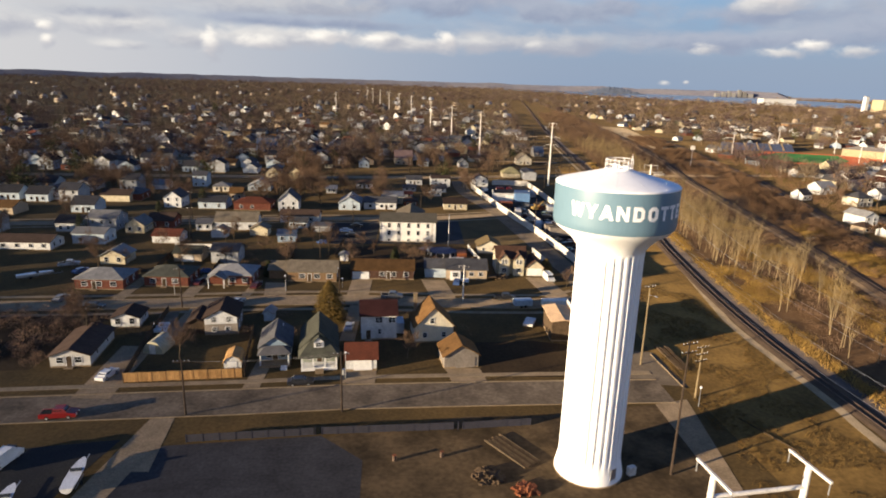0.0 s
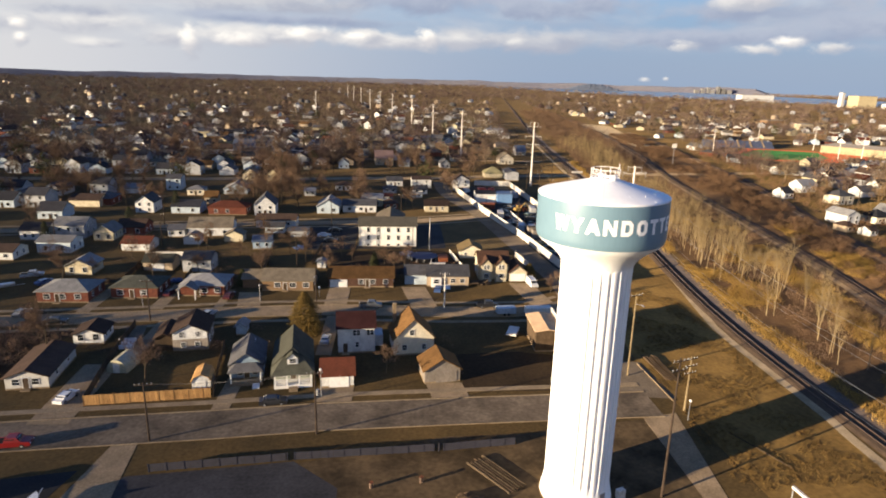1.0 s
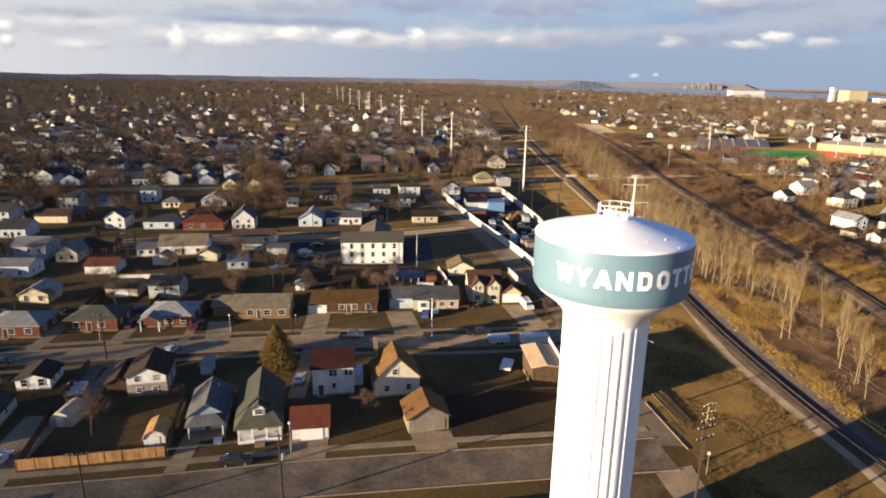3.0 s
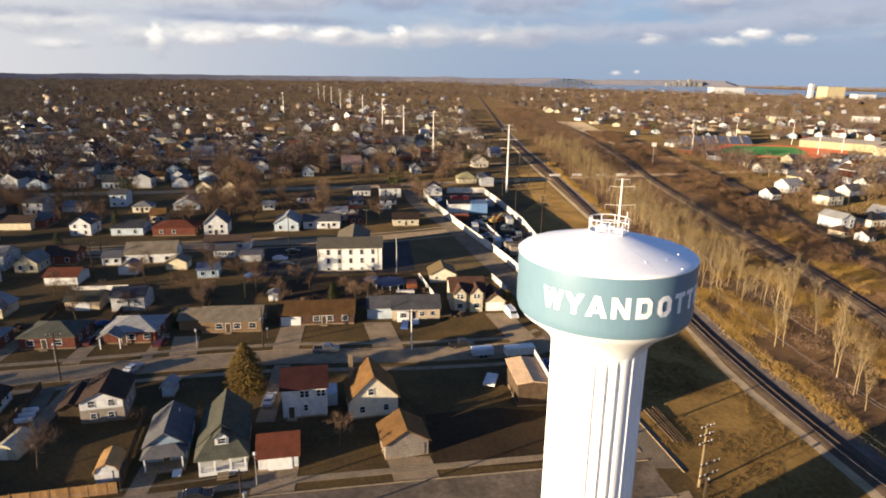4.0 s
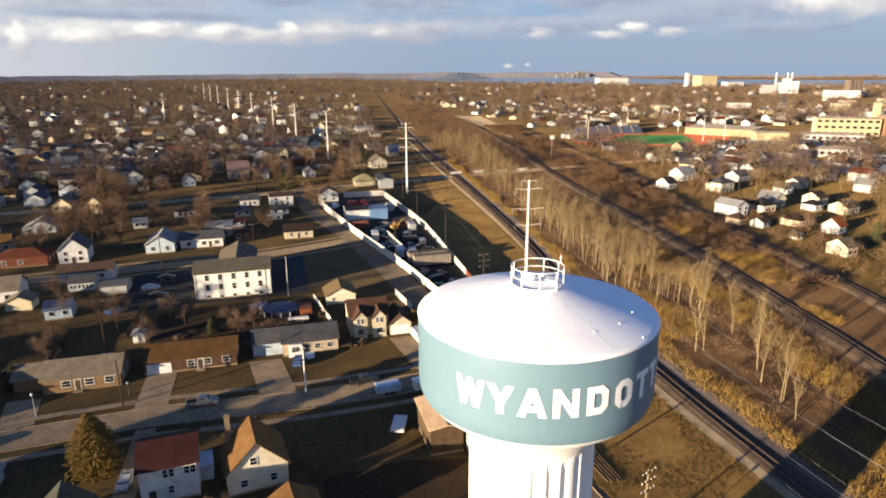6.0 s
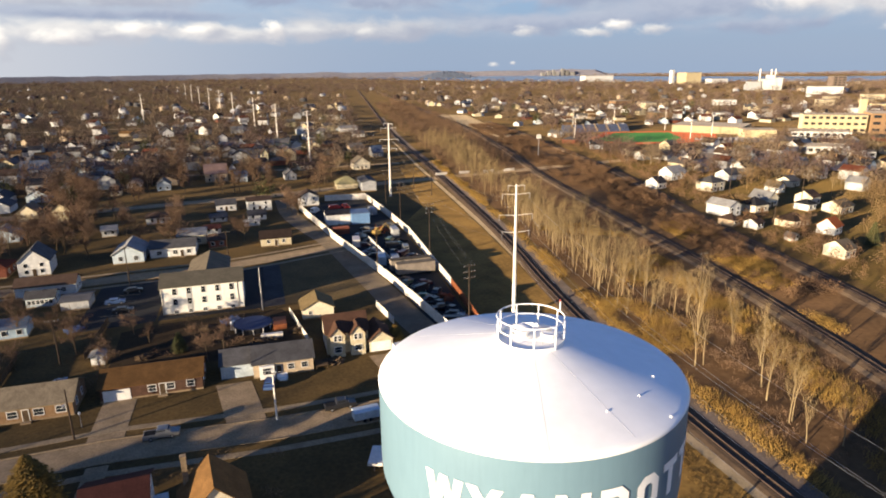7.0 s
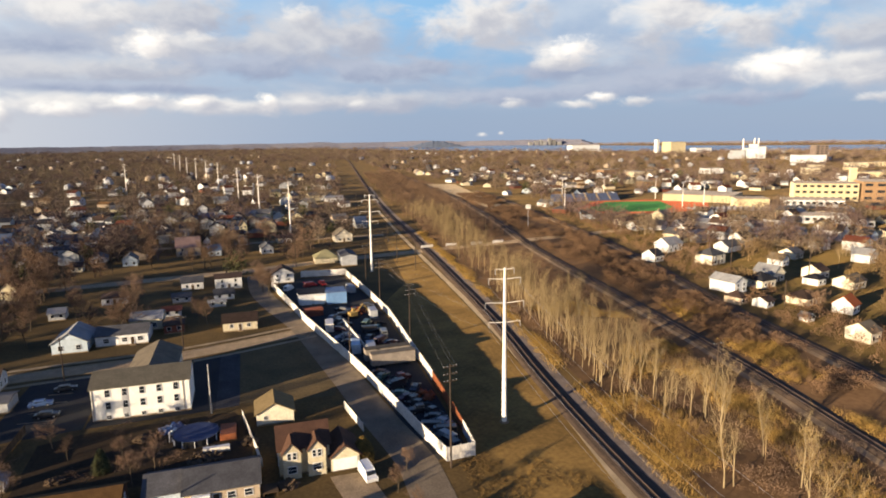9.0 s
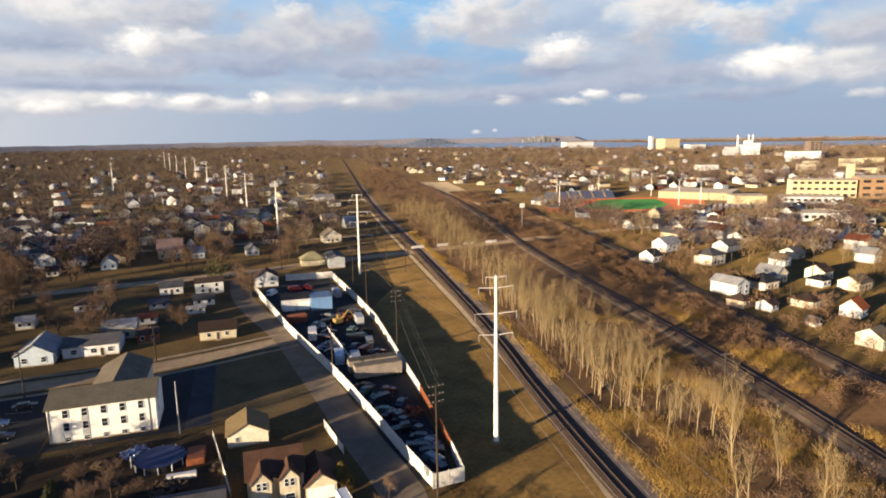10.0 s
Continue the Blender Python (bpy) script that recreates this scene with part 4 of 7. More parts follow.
# the shaded front's grey is put into the wall and door colour
house(-26.8, -20.0, 3.8, 6.0, 2.7, 2.1, "y", DULL_PANEL, R_ORANGE, "dull grey gable garage with an orange-brown roof", "garage", "garage", rz=9, sides=False, garage_door=(0.62, 4.0, DULL_PANEL))
h = house(-77.4, -70.6, 18.4, 8.4, 4.0, 1.7, "y", DULL_PANEL, R_BROWN, "two-level taupe house with white gable and brown roof", rz=8, front=pair(3.5, 1.0, 1.1, (0.28, 0.74)) + pair(1.3, 0.9, 0.9, (0.3, 0.7)))
part("gable_front", prism(bmesh.new(), [(-3.3, 2.5), (3.3, 2.5), (3.3, 4.0), (0, 5.65), (-3.3, 4.0)], "y", -4.24, -4.2), WHITE, h, "white upper gable")
part("side_wing", gable_wall(bmesh.new(), 3.6, 7.6, 2.6, 1.0, "y"), OLD_WOOD, h, "", pose(-5.25, 0.6, 0))
part("side_roof", roof_shape(bmesh.new(), 3.6, 7.6, 2.6, 1.0, "y"), R_BROWN, h, "", pose(-5.25, 0.6, 0))
house(-100.6, -93.6, 2.2, 13.0, 2.4, 1.3, "y", mat("dull_white_siding", (0.44, 0.43, 0.40), (0.36, 0.35, 0.33), 0.7, 0.7, lap=0.2), R_BROWN, "long low off-white house with a dark brown gable roof", rz=7, front=pair(1.5, 1.2, 1.1, (0.25, 0.7)), door=0.48)
house(-98.4, -92.6, 21.4, 6, 2.3, 1.1, "y", WHITE, R_BROWN, "small white cottage behind a bare tree", front=pair(), rz=6)
house(-2.9, 2.3, 17.2, 9.6, 4.6, 0.4, "y", OLD_WOOD, SHED_ROOF, "tan low-gabled workshop with a pale wall", "workshop", "workshop", sides=False)
# real wall; its hidden south end is added to widen the shadow eastwards
tagged(part("wall", B((2.9, 3.1, 6.5, 29, 0, 5.6)), SHEET_WHITE), "tall white screen wall beside a workshop, lengthened to cast shade", "wall", "", "structure")

# sheds and fences in the back yards
t = thing("garden_shed", -67.1, 3.6, 0, 8, "small white barn shed with an orange plank roof", "shed")
part("wall", prism(bmesh.new(), [(-1.6, 0), (1.6, 0), (1.6, 1.7), (1.1, 2.5), (0, 3.0), (-1.1, 2.5), (-1.6, 1.7)], "y", -2.2, 2.2), WHITE, t)
part("roof", prism(bmesh.new(), [(-1.75, 1.6), (-1.2, 2.5), (0, 3.05), (1.2, 2.5), (1.75, 1.6), (1.8, 1.72), (1.25, 2.62), (0, 3.2), (-1.25, 2.62), (-1.8, 1.72)], "y", -2.4, 2.4), FENCE_WOOD, t)
part("door", B((-0.8, 0.8, -2.26, -2.2, 0.1, 1.9)), TRIM, t)
t = thing("quonset_hut", -84.2, 11, 0, -6, "small rounded pale metal hut", "shed")
part("shell", prism(bmesh.new(), [(2.0 * math.cos(a), 2.6 * math.sin(a)) for a in (math.pi * k / 10 for k in range(11))], "y", -2.6, 2.6), mat("olive_sheet", (0.36, 0.33, 0.23), rough=0.6), t)
part("door", B((-0.6, 0.6, -2.66, -2.6, 0, 1.9)), SHEET_WHITE, t)
house(-66.8, -64.8, 26, 3.2, 2.2, 0.7, "y", PALE, R_PALE, "small pale blue garden shed", "garden_shed", "shed", sides=False)
house(-55.6, -53.2, 75, 2.4, 2.2, 0.5, "y", WHITE, R_PALE, "small white garden shed on a lawn", "garden_shed", "shed", sides=False)


def board_fence(pts, height, material, label, step=0.42, name="fence"):
    t = thing(name, pts[0][0], pts[0][1], 0, 0, label, "fence", "", "structure")
    o = Vector((*pts[0], 0))
    board = to_mesh(B((0, step - 0.02, -0.012, 0.012, 0.05, height)), material)
    post = to_mesh(B((-0.06, 0.06, -0.06, 0.06, 0, height + 0.08)), material)
    rng = random.Random(len(pts) + int(height * 10))
    for a, b in zip(pts, pts[1:]):
        a, b = Vector((*a, 0)), Vector((*b, 0))
        ang = math.degrees(math.atan2(b.y - a.y, b.x - a.x))
        length = (b - a).length
        for k in range(int(length / step)):
            p = a + (b - a) * (k * step / length) - o
            link_mesh("board", board, t, "", pose(p.x, p.y, rng.uniform(-0.03, 0.03), 0, 0, ang))
        for k in range(int(length / 2.4) + 1):
            p = a + (b - a) * min(1, k * 2.4 / length) - o
            link_mesh("post", post, t, "", pose(p.x, p.y, 0, 0, 0, ang))
    return t


board_fence([(-84.8, -3.7), (-64, -1.2)], 1.9, FENCE_WOOD, "new honey-coloured board fence along the street")
board_fence([(-64, -1.2), (-66, 9.5), (-67.6, 20.4)], 1.9, OLD_WOOD, "weathered brown board fence between yards", 0.6)
board_fence([(-84.8, -3.7), (-88, 14), (-90, 31.5)], 1.7, OLD_WOOD, "dark weathered board fence between yards", 0.6)
board_fence([(-12, 69.8), (-15.5, 92.9)], 1.6, SHEET_WHITE, "pale panel fence beside a cream house", 0.6)
board_fence([(5.6, 89.3), (7.6, 77)], 1.8, SHEET_WHITE, "white panel fence beside the lane", 0.8)
board_fence([(-108.7, 86), (-94.3, 86.4)], 1.7, SHEET_WHITE, "white panel fence behind brick houses", 0.9)
board_fence([(-57, 99), (-57.6, 78)], 1.7, OLD_WOOD, "dark fence along a grassy lot", 0.9)

# houses on the north side of the second street
house(-119, -107, 46, 9, 2.8, 1.9, "hip", BRICK, R_PALE, "red brick ranch house with a pale hip roof", front=pair(1.6, 1.4, 1.2, (0.2, 0.5, 0.8)), door=0.4, group="brick ranch houses")
house(-103, -91.8, 49.2, 9, 2.8, 1.9, "hip", BRICK, R_SAGE, "red brick ranch house with a greenish hip roof", front=pair(1.6, 1.4, 1.2, (0.2, 0.7)), door=0.45, group="brick ranch houses")
h = house(-86.8, -76, 51, 9, 2.8, 2.0, "hip", BRICK, R_PALE, "red brick ranch house with a pale porch roof", front=pair(1.6, 1.4, 1.2, (0.55, 0.85)), door=0.4, group="brick ranch houses")
part("porch_roof", roof_shape(bmesh.new(), 4.4, 3.4, 2.6, 1.2, "y", 0.3), R_PALE, h, "", pose(-3.0, -5.6, 0))
for u in (-5.0, -1.0):
    part("porch_post", B((u - 0.1, u + 0.1, -7.2, -7.0, 0, 2.6)), TRIM, h)
h = house(-67.4, -54.2, 55.4, 8.6, 2.8, 2.0, "x", BUFF, R_TAN, "buff brick ranch house with a tan shingle roof", front=pair(1.6, 1.5, 1.2, (0.3, 0.6, 0.86)), door=0.45)
part("garage_wing", gable_wall(bmesh.new(), 5.6, 6.6, 2.5, 1.6, "x"), BUFF, h, "", pose(-9.3, 1.2, 0))
part("garage_roof", roof_shape(bmesh.new(), 5.6, 6.6, 2.5, 1.6, "x"), R_TAN, h, "", pose(-9.3, 1.2, 0))
# eave shade on these walls is painted into the dark brick
h = house(-50.6, -33.2, 58.4, 8.4, 2.8, 1.8, "x", SHADED_BRICK, R_ORANGE, "long low brick house with a rust-brown roof", front=pair(1.6, 1.3, 1.2, (0.5, 0.68, 0.88)), door=0.6, garage_door=(0.16, 4.6, TRIM))
h = house(-24, -12.6, 59.4, 8.8, 3.0, 1.9, "x", TAN, R_GREY, "grey-roofed ranch house with a bay window", front=pair(1.7, 1.2, 1.1, (0.62, 0.85)), door=0.42)
part("bay", B((-4.6, -1.8, -5.2, -4.4, 0, 2.6)), TRIM, h, "white bay front")
put_window(h, -3.2, -5.22, 1.7, 0, 1.5, 1.1)
part("entry_steps", B((-1.4, 0.6, -6.2, -4.45, 0, 0.5), (-1.0, 0.4, -6.9, -6.2, 0, 0.25)), TRIM, h)
part("blue_wing", gable_wall(bmesh.new(), 6.0, 7.6, 2.8, 1.7, "x"), PALE, h, "pale blue garage wing", pose(-8.75, 1.0, 0))
part("wing_roof", roof_shape(bmesh.new(), 6.0, 7.6, 2.8, 1.7, "x", 0.3), R_GREY, h, "", pose(-8.75, 1.0, 0))
part("deck", B((6.1, 8.6, -4.4, -1.6, 0.7, 0.85), (6.2, 6.35, -4.3, -4.15, 0, 0.7), (8.35, 8.5, -4.3, -4.15, 0, 0.7), (8.35, 8.5, -1.85, -1.7, 0, 0.7)), OLD_WOOD, h, "raised wooden deck")

h = house(-9.2, -0.6, 65.2, 8.6, 5.0, 2.4, "x", CREAM, R_UMBER, "two-storey cream house with brown roof and gabled dormers", front=pair(1.8, 1.3, 1.4, (0.3,)), door=0.62)
for u in (-2.2, 2.0):
    g = part("gable", gable_wall(bmesh.new(), 3.0, 2.2, 4.9, 1.7, "y"), CREAM, h, "projecting cream gable", pose(u, -4.6, 0))
    part("gable_roof", roof_shape(bmesh.new(), 3.0, 3.4, 4.9, 1.7, "y", 0.3), R_UMBER, g, "", pose(0, 0.6, 0.02))
    put_window(g, -0.45, -1.12, 4.2, 0, 0.6, 1.2)
    put_window(g, 0.45, -1.12, 4.2, 0, 0.6, 1.2)
    put_window(g, 0, -1.12, 1.7, 0, 1.4, 1.2)
part("garage_wing", gable_wall(bmesh.new(), 5.0, 7.4, 2.7, 1.9, "y"), CREAM, h, "", pose(6.85, -1.6, 0))
part("garage_roof", roof_shape(bmesh.new(), 5.0, 7.4, 2.7, 1.9, "y"), R_UMBER, h, "", pose(6.85, -1.6, 0))
part("garage_door", B((4.7, 9.0, -5.38, -5.31, 0.05, 2.2)), TRIM, h)
house(-12.6, -5.2, 86.6, 7.0, 2.6, 2.0, "y", IVORY, mat("shingle_gold", (0.17, 0.122, 0.058), (0.13, 0.094, 0.044), 0.5, 0.95, bump=0.3, fine=5), "cream double garage with a golden tan gable roof", "garage", "garage", sides=False, front=[(0.25, 1.6, 0.8, 0.8)])

# the white apartment block
h = house(-45, -26, 100, 10.5, 7.1, 2.0, "x", mat("white_brick", (0.74, 0.72, 0.66), (0.66, 0.64, 0.58), 0.4, 0.8, lap=0.09), R_OLIVE, "white three-level apartment block with an olive-grey roof", "apartment_block", "apartment block", sides=False)
for i in range(5):
    u = -6.4 + i * 3.3
    for z, hh in ((5.85, 1.5), (3.2, 1.5), (0.65, 0.8)):
        put_window(h, u, -5.26, z, 0, 0.95, hh)
part("stair_panel", B((-3.75, -2.45, -5.285, -5.25, 0.2, 6.6)), mat("grey_panel", (0.45, 0.45, 0.44)), h)
for z in (5.9, 3.3):
    put_window(h, -9.51, -2.0, z, -90, 0.9, 1.2)
    put_window(h, 9.51, -2.0, z, 90, 0.9, 1.2)
for u in (-9.3, 8.2):
    part("downpipe", B((u, u + 0.12, -5.36, -5.26, 0, 7.0)), WALKWAY, h)
part("rear_wing", gable_wall(bmesh.new(), 10, 17, 5.6, 2.4, "y"), mat("cream_render", (0.60, 0.55, 0.42)), h, "", pose(0.6, 13.8, 0))
part("rear_roof", roof_shape(bmesh.new(), 10, 20, 5.6, 2.4, "y"), R_TAN, h, "", pose(0.6, 12.3, 0))

# back rows west of the apartment block
house(-92.6, -84.8, 70.6, 7, 3.8, 1.6, "x", GREY, R_GREY, "grey two-level garage behind a brick house", "garage", "garage", front=pair(2.6, 1.0, 0.8))
house(-104, -96, 72, 6.5, 2.6, 1.5, "x", TAN, R_SAGE, "low garage with a pale door behind a house", "garage", "garage", sides=False, garage_door=(0.5, 3.6, TRIM))
house(-123, -116, 67.4, 7, 2.7, 1.8, "y", CREAM, R_PALE, "pale garage with a white frame", "garage", "garage", sides=False, front=pair())
house(-118.2, -109.6, 91.8, 7.5, 2.6, 1.5, "x", WHITE, R_RED, "white outbuilding with a rust-red roof", "garage", "garage", sides=False)
house(-102, -97, 100, 5, 2.5, 1.3, "y", WHITE, R_PALE, "small white shed with pale roof", "garden_shed", "shed", sides=False)
house(-90, -84, 104, 5, 2.6, 1.4, "y", CREAM, R_TAN, "small cream garage with gable front", "garage", "garage", sides=False)
house(-84, -69.6, 124.6, 6, 3.2, 1.6, "x", WHITE, R_BROWN, "white and brick bungalow with a brown roof", front=pair(1.7, 1.2, 1.1, (0.2, 0.5, 0.8)))
house(-79, -72.5, 116, 5, 2.6, 1.2, "x", PALE, R_GREY, "pale sunroom bungalow with many windows", front=pair(1.5, 0.8, 1.0, (0.12, 0.27, 0.42, 0.57, 0.72, 0.87)))
house(-70, -63.6, 111, 6.5, 2.4, 0.5, "x", GREY, R_GREY, "grey flat-roofed garage beside a parking lot", "garage", "garage", sides=False)
house(-155.4, -147, 104, 8, 3.4, 1.9, "x", WHITE, R_COAL, "white house with dark roof", front=pair(1.7, 1.0, 1.2, (0.2, 0.5, 0.8)))
house(-146, -136.2, 106.5, 9, 4.6, 2.0, "x", GREY, R_PALE, "pale grey two-level house", front=pair(3.3, 1.0, 1.1, (0.2, 0.5, 0.8)))
house(-132.4, -126, 104.4, 8, 3.0, 2.2, "y", CREAM, R_PALE, "cream gable-front cottage between taller houses", front=pair())
house(-142, -132, 89, 8, 3.6, 1.2, "x", PALE, R_PALE, "pale blue flat-gabled house", front=pair())
house(-161, -144.5, 81, 8, 2.6, 1.5, "x", WHITE, R_BROWN, "long low white house with a brown roof", front=pair(1.5, 1.2, 1.0, (0.15, 0.4, 0.65, 0.88)))
house(-128, -119, 112, 8, 3.0, 2.0, "x", BRICK, R_BROWN, "brick bungalow with a brown roof", front=pair())

# north side of the third street
house(-65.2, -56.4, 150, 12, 3.2, 2.6, "y", PALE, R_PALE, "pale blue gable-front house with a light roof", front=pair(1.7, 1.2, 1.3))
house(-55, -41.4, 153, 9, 3.2, 1.7, "x", WHITE, R_GREY, "long white bungalow with a grey roof", front=pair(1.7, 1.4, 1.2, (0.2, 0.55, 0.85)), door=0.7)
house(-48, -39, 166, 8, 3.6, 1.6, "x", CREAM, R_PALE, "low cream house with a pale roof", front=pair())
house(-21, -11, 156, 8, 2.8, 1.8, "x", CREAM, R_BROWN, "tan bungalow half hidden by bare trees", front=pair(1.7, 1.1, 1.1), door=0.5)
house(-107.4, -92.6, 146, 9, 3.0, 2.0, "hip", BRICK, R_RED, "brick ranch with a rust-red hip roof", front=pair(1.6, 1.2, 1.2, (0.2, 0.5)))
house(-136, -129, 147.6, 9, 4.4, 2.6, "y", WHITE, R_GREY, "white two-level gable house", front=pair(3.6, 0.9, 1.2) + pair(1.4, 0.9, 1.2))
house(-122, -111, 147, 9, 3.0, 2.0, "x", PALE, R_COAL, "blue-grey bungalow with dark roof", front=pair())
house(-111, -104.2, 218, 9, 5.2, 2.8, "y", CREAM, R_TAN, "tall cream gable-front house in the sun", front=pair(4.0, 0.9, 1.2))
house(-99.4, -93, 219, 9, 5.0, 2.8, "y", YELLOW, R_BROWN, "tall yellow gable-front house in the sun", front=pair(4.0, 0.9, 1.2))

# buildings of the walled yard
h = house(3.6, 12.8, 179, 9, 4.0, 0.9, "x", WHITE, R_COAL, "white yard garage with two wide doors", "workshop", "workshop", sides=False, garage_door=(0.27, 3.6, TRIM))
part("garage_door", B((0.6, 4.3, -4.56, -4.5, 0.05, 2.9)), TRIM, h)
house(12.9, 19.8, 176.4, 8, 4.3, 0.3, "flat", mat("blue_sheet", (0.13, 0.24, 0.42), (0.10, 0.19, 0.34), 0.4, 0.6), mat("blue_roof", (0.12, 0.18, 0.28), rough=0.6), "blue flat-roofed metal shed", "workshop", "workshop", sides=False)
house(-4, 4.6, 217.4, 8, 4.0, 2.4, "y", WHITE, R_BROWN, "white gable house at the yard's end", front=pair(3.2, 0.8, 1.1) + pair(1.5, 1.6, 0.9))
house(17, 27.4, 252, 9, 2.6, 3.4, "hip", CREAM, mat("shingle_straw", (0.26, 0.23, 0.12), (0.20, 0.18, 0.095), 0.5, 0.95), "cream pavilion with an olive-brown pyramid roof", "pavilion", "pavilion", sides=False)
house(28, 35, 243, 15, 4.5, 0.9, "y", GREY, R_GREY, "long grey shed with a pale metal roof", "workshop", "workshop", sides=False)
for k, (x0, x1, y, m) in enumerate(((15.8, 27.2, 110.6, DULL_PANEL), (15.0, 27.0, 114.8, DULL_PANEL))):
    t = thing("storage_trailer", (x0 + x1) / 2, y + 1.3, 0, 2, "long pale storage trailer parked in the yard", "trailer", "storage trailers")
    w = x1 - x0
    part("body", B((-w / 2, w / 2, -1.3, 1.3, 0.7, 3.6)), m, t)
    part("roof", B((-w / 2 - 0.05, w / 2 + 0.05, -1.4, 1.4, 3.6, 3.72)), R_TAN, t)
    for u in (-w / 2 + 1.2, -w / 2 + 2.3, w / 2 - 1.6):
        part("wheel", tube(bmesh.new(), (u, -1.2, 0.45), (u, 1.2, 0.45), 0.45, 0.45, 12), RUBBER, t)


def panel_wall(pts, height, material, label, step=2.6):
    t = thing("yard_wall", pts[0][0], pts[0][1], 0, 0, label, "wall", "", "structure")
    o = Vector((*pts[0], 0))
    rng = random.Random(7)
    panel = to_mesh(B((0.0, step - 0.03, -0.04, 0.04, 0.05, height)), material)
    post = to_mesh(B((-0.08, 0.08, -0.09, 0.09, 0, height + 0.12)), material)
    for a, b in zip(pts, pts[1:]):
        a, b = Vector((*a, 0)), Vector((*b, 0))
        n = max(1, round((b - a).length / step))
        ang = math.degrees(math.atan2(b.y - a.y, b.x - a.x))
        for k in range(n):
            p = a + (b - a) * (k / n) - o
            link_mesh("panel", panel, t, "", pose(p.x, p.y, rng.uniform(-0.06, 0.06), 0, 0, ang) @ Matrix.Diagonal(((b - a).length / n / step, 1, 1, 1)))
            link_mesh("post", post, t, "", pose(p.x, p.y, 0, 0, 0, ang))
    return t


panel_wall([(25.2, 61.4), (19.7, 61.0), (17.6, 74), (16.6, 82), (13.2, 105.7), (11.2, 118), (3.9, 155.7), (-2.6, 199), (-4.4, 212)], 2.7, SHEET_WHITE, "tall white metal panel wall round a scrap yard")
panel_wall([(25.2, 61.4), (26.2, 71)], 2.7, SHEET_WHITE, "white metal panel wall at the yard's corner")
panel_wall([(26.2, 71), (26.9, 79), (28.0, 98)], 2.6, RUST, "rusty orange sheet wall along the yard")
panel_wall([(28.0, 98), (28.6, 112.7), (30.4, 156), (29.0, 186), (26.4, 224), (8, 226)], 2.7, SHEET_WHITE, "white metal panel wall on the yard's railway side")
panel_wall([(16.5, 122), (14.5, 150)], 2.4, SHEET_WHITE, "white partition inside the scrap yard")


# ---- vehicles ----
CAR_MESH = {}


def car(x, y, rz, paint, kind="car", label="", group="", z=0.0):
    """A vehicle, nose towards +x: car, pickup or van."""
    key = (paint, kind)
    if key not in CAR_MESH:
        m = PAINTS[paint]
        if kind == "van":
            body = prism(bmesh.new(), [(-2.6, 0.35), (2.6, 0.35), (2.65, 1.0), (1.9, 1.25), (1.2, 2.05), (-2.5, 2.1), (-2.65, 1.2)], "x", -0.97, 0.97)
        elif kind == "pickup":
            body = prism(bmesh.new(), [(-2.75, 0.4), (2.7, 0.4), (2.75, 0.95), (1.5, 1.1), (0.9, 1.75), (-0.55, 1.78), (-0.75, 1.08), (-2.7, 1.08)], "x", -0.93, 0.93)
        else:
            body = prism(bmesh.new(), [(-2.3, 0.32), (2.3, 0.32), (2.35, 0.75), (1.2, 0.95), (0.55, 1.42), (-1.1, 1.44), (-1.75, 1.0), (-2.35, 0.92)], "x", -0.88, 0.88)
        # the outline was drawn sideways: turn it along the car
        bmesh.ops.rotate(body, verts=body.verts, cent=(0, 0, 0), matrix=Matrix.Rotation(radians(-90), 3, "Z"))
        for v in body.verts:
            if v.co.z > 1.15:
                v.co.y *= 0.82
        bmesh.ops.bevel(body, geom=list(body.edges), offset=0.05, segments=1, affect="EDGES")
        glass = []
        if kind == "van":
            glass = [(1.35, 1.88, -0.7, 0.7, 1.3, 1.85), (-2.66, -2.58, -0.65, 0.65, 1.35, 1.9)]
        elif kind == "pickup":
            glass = [(1.0, 1.3, -0.68, 0.68, 1.2, 1.62), (-0.62, 0.7, -0.84, 0.84, 1.25, 1.62)]
        else:
            glass = [(0.72, 1.02, -0.66, 0.66, 1.0, 1.3), (-1.5, -1.2, -0.66, 0.66, 1.02, 1.32), (-0.95, 0.5, -0.80, 0.80, 1.02, 1.33)]
        long = 1.6 if kind != "car" else 1.4
        wheel = to_mesh(tube(bmesh.new(), (0, -0.11, 0), (0, 0.11, 0), 0.34, 0.34, 14), RUBBER)
        rim = to_mesh(tube(bmesh.new(), (0, -0.125, 0), (0, 0.125, 0), 0.19, 0.19, 10), STEEL)
        bed = to_mesh(B((-2.6, -0.85, -0.75, 0.75, 1.085, 1.1)), MATS["tyre_rubber"]) if kind == "pickup" else None
        lights = to_mesh(B((-0.03, 0.03, -0.18, 0.18, -0.09, 0.09)), TRIM)
        CAR_MESH[key] = to_mesh(body, m), [to_mesh(B(g), GLASS) for g in glass], long, wheel, rim, bed, lights
    body, glass, long, wheel, rim, bed, lights = CAR_MESH[key]
    name = {"car": "car", "van": "van", "pickup": "pickup_truck"}[kind]
    t = thing(name, x, y, z, rz, label or f"parked {paint} {'sedan' if kind == 'car' else kind} standing on the ground", name.replace("_", " "), group)
    link_mesh("body", body, t)
    for g in glass:
        link_mesh("window", g, t)
    for u in (-long, long):
        for v in (-0.84, 0.84):
            w = link_mesh("wheel", wheel, t, "", pose(u, v, 0.34))
            link_mesh("rim", rim, w)
    if bed:
        link_mesh("bed", bed, t)
    nose = {"car": 2.36, "van": 2.66, "pickup": 2.76}[kind]
    for v in (-0.6, 0.6):
        link_mesh("headlight", lights, t, "", pose(nose - 0.02, v, 0.72))
    return t


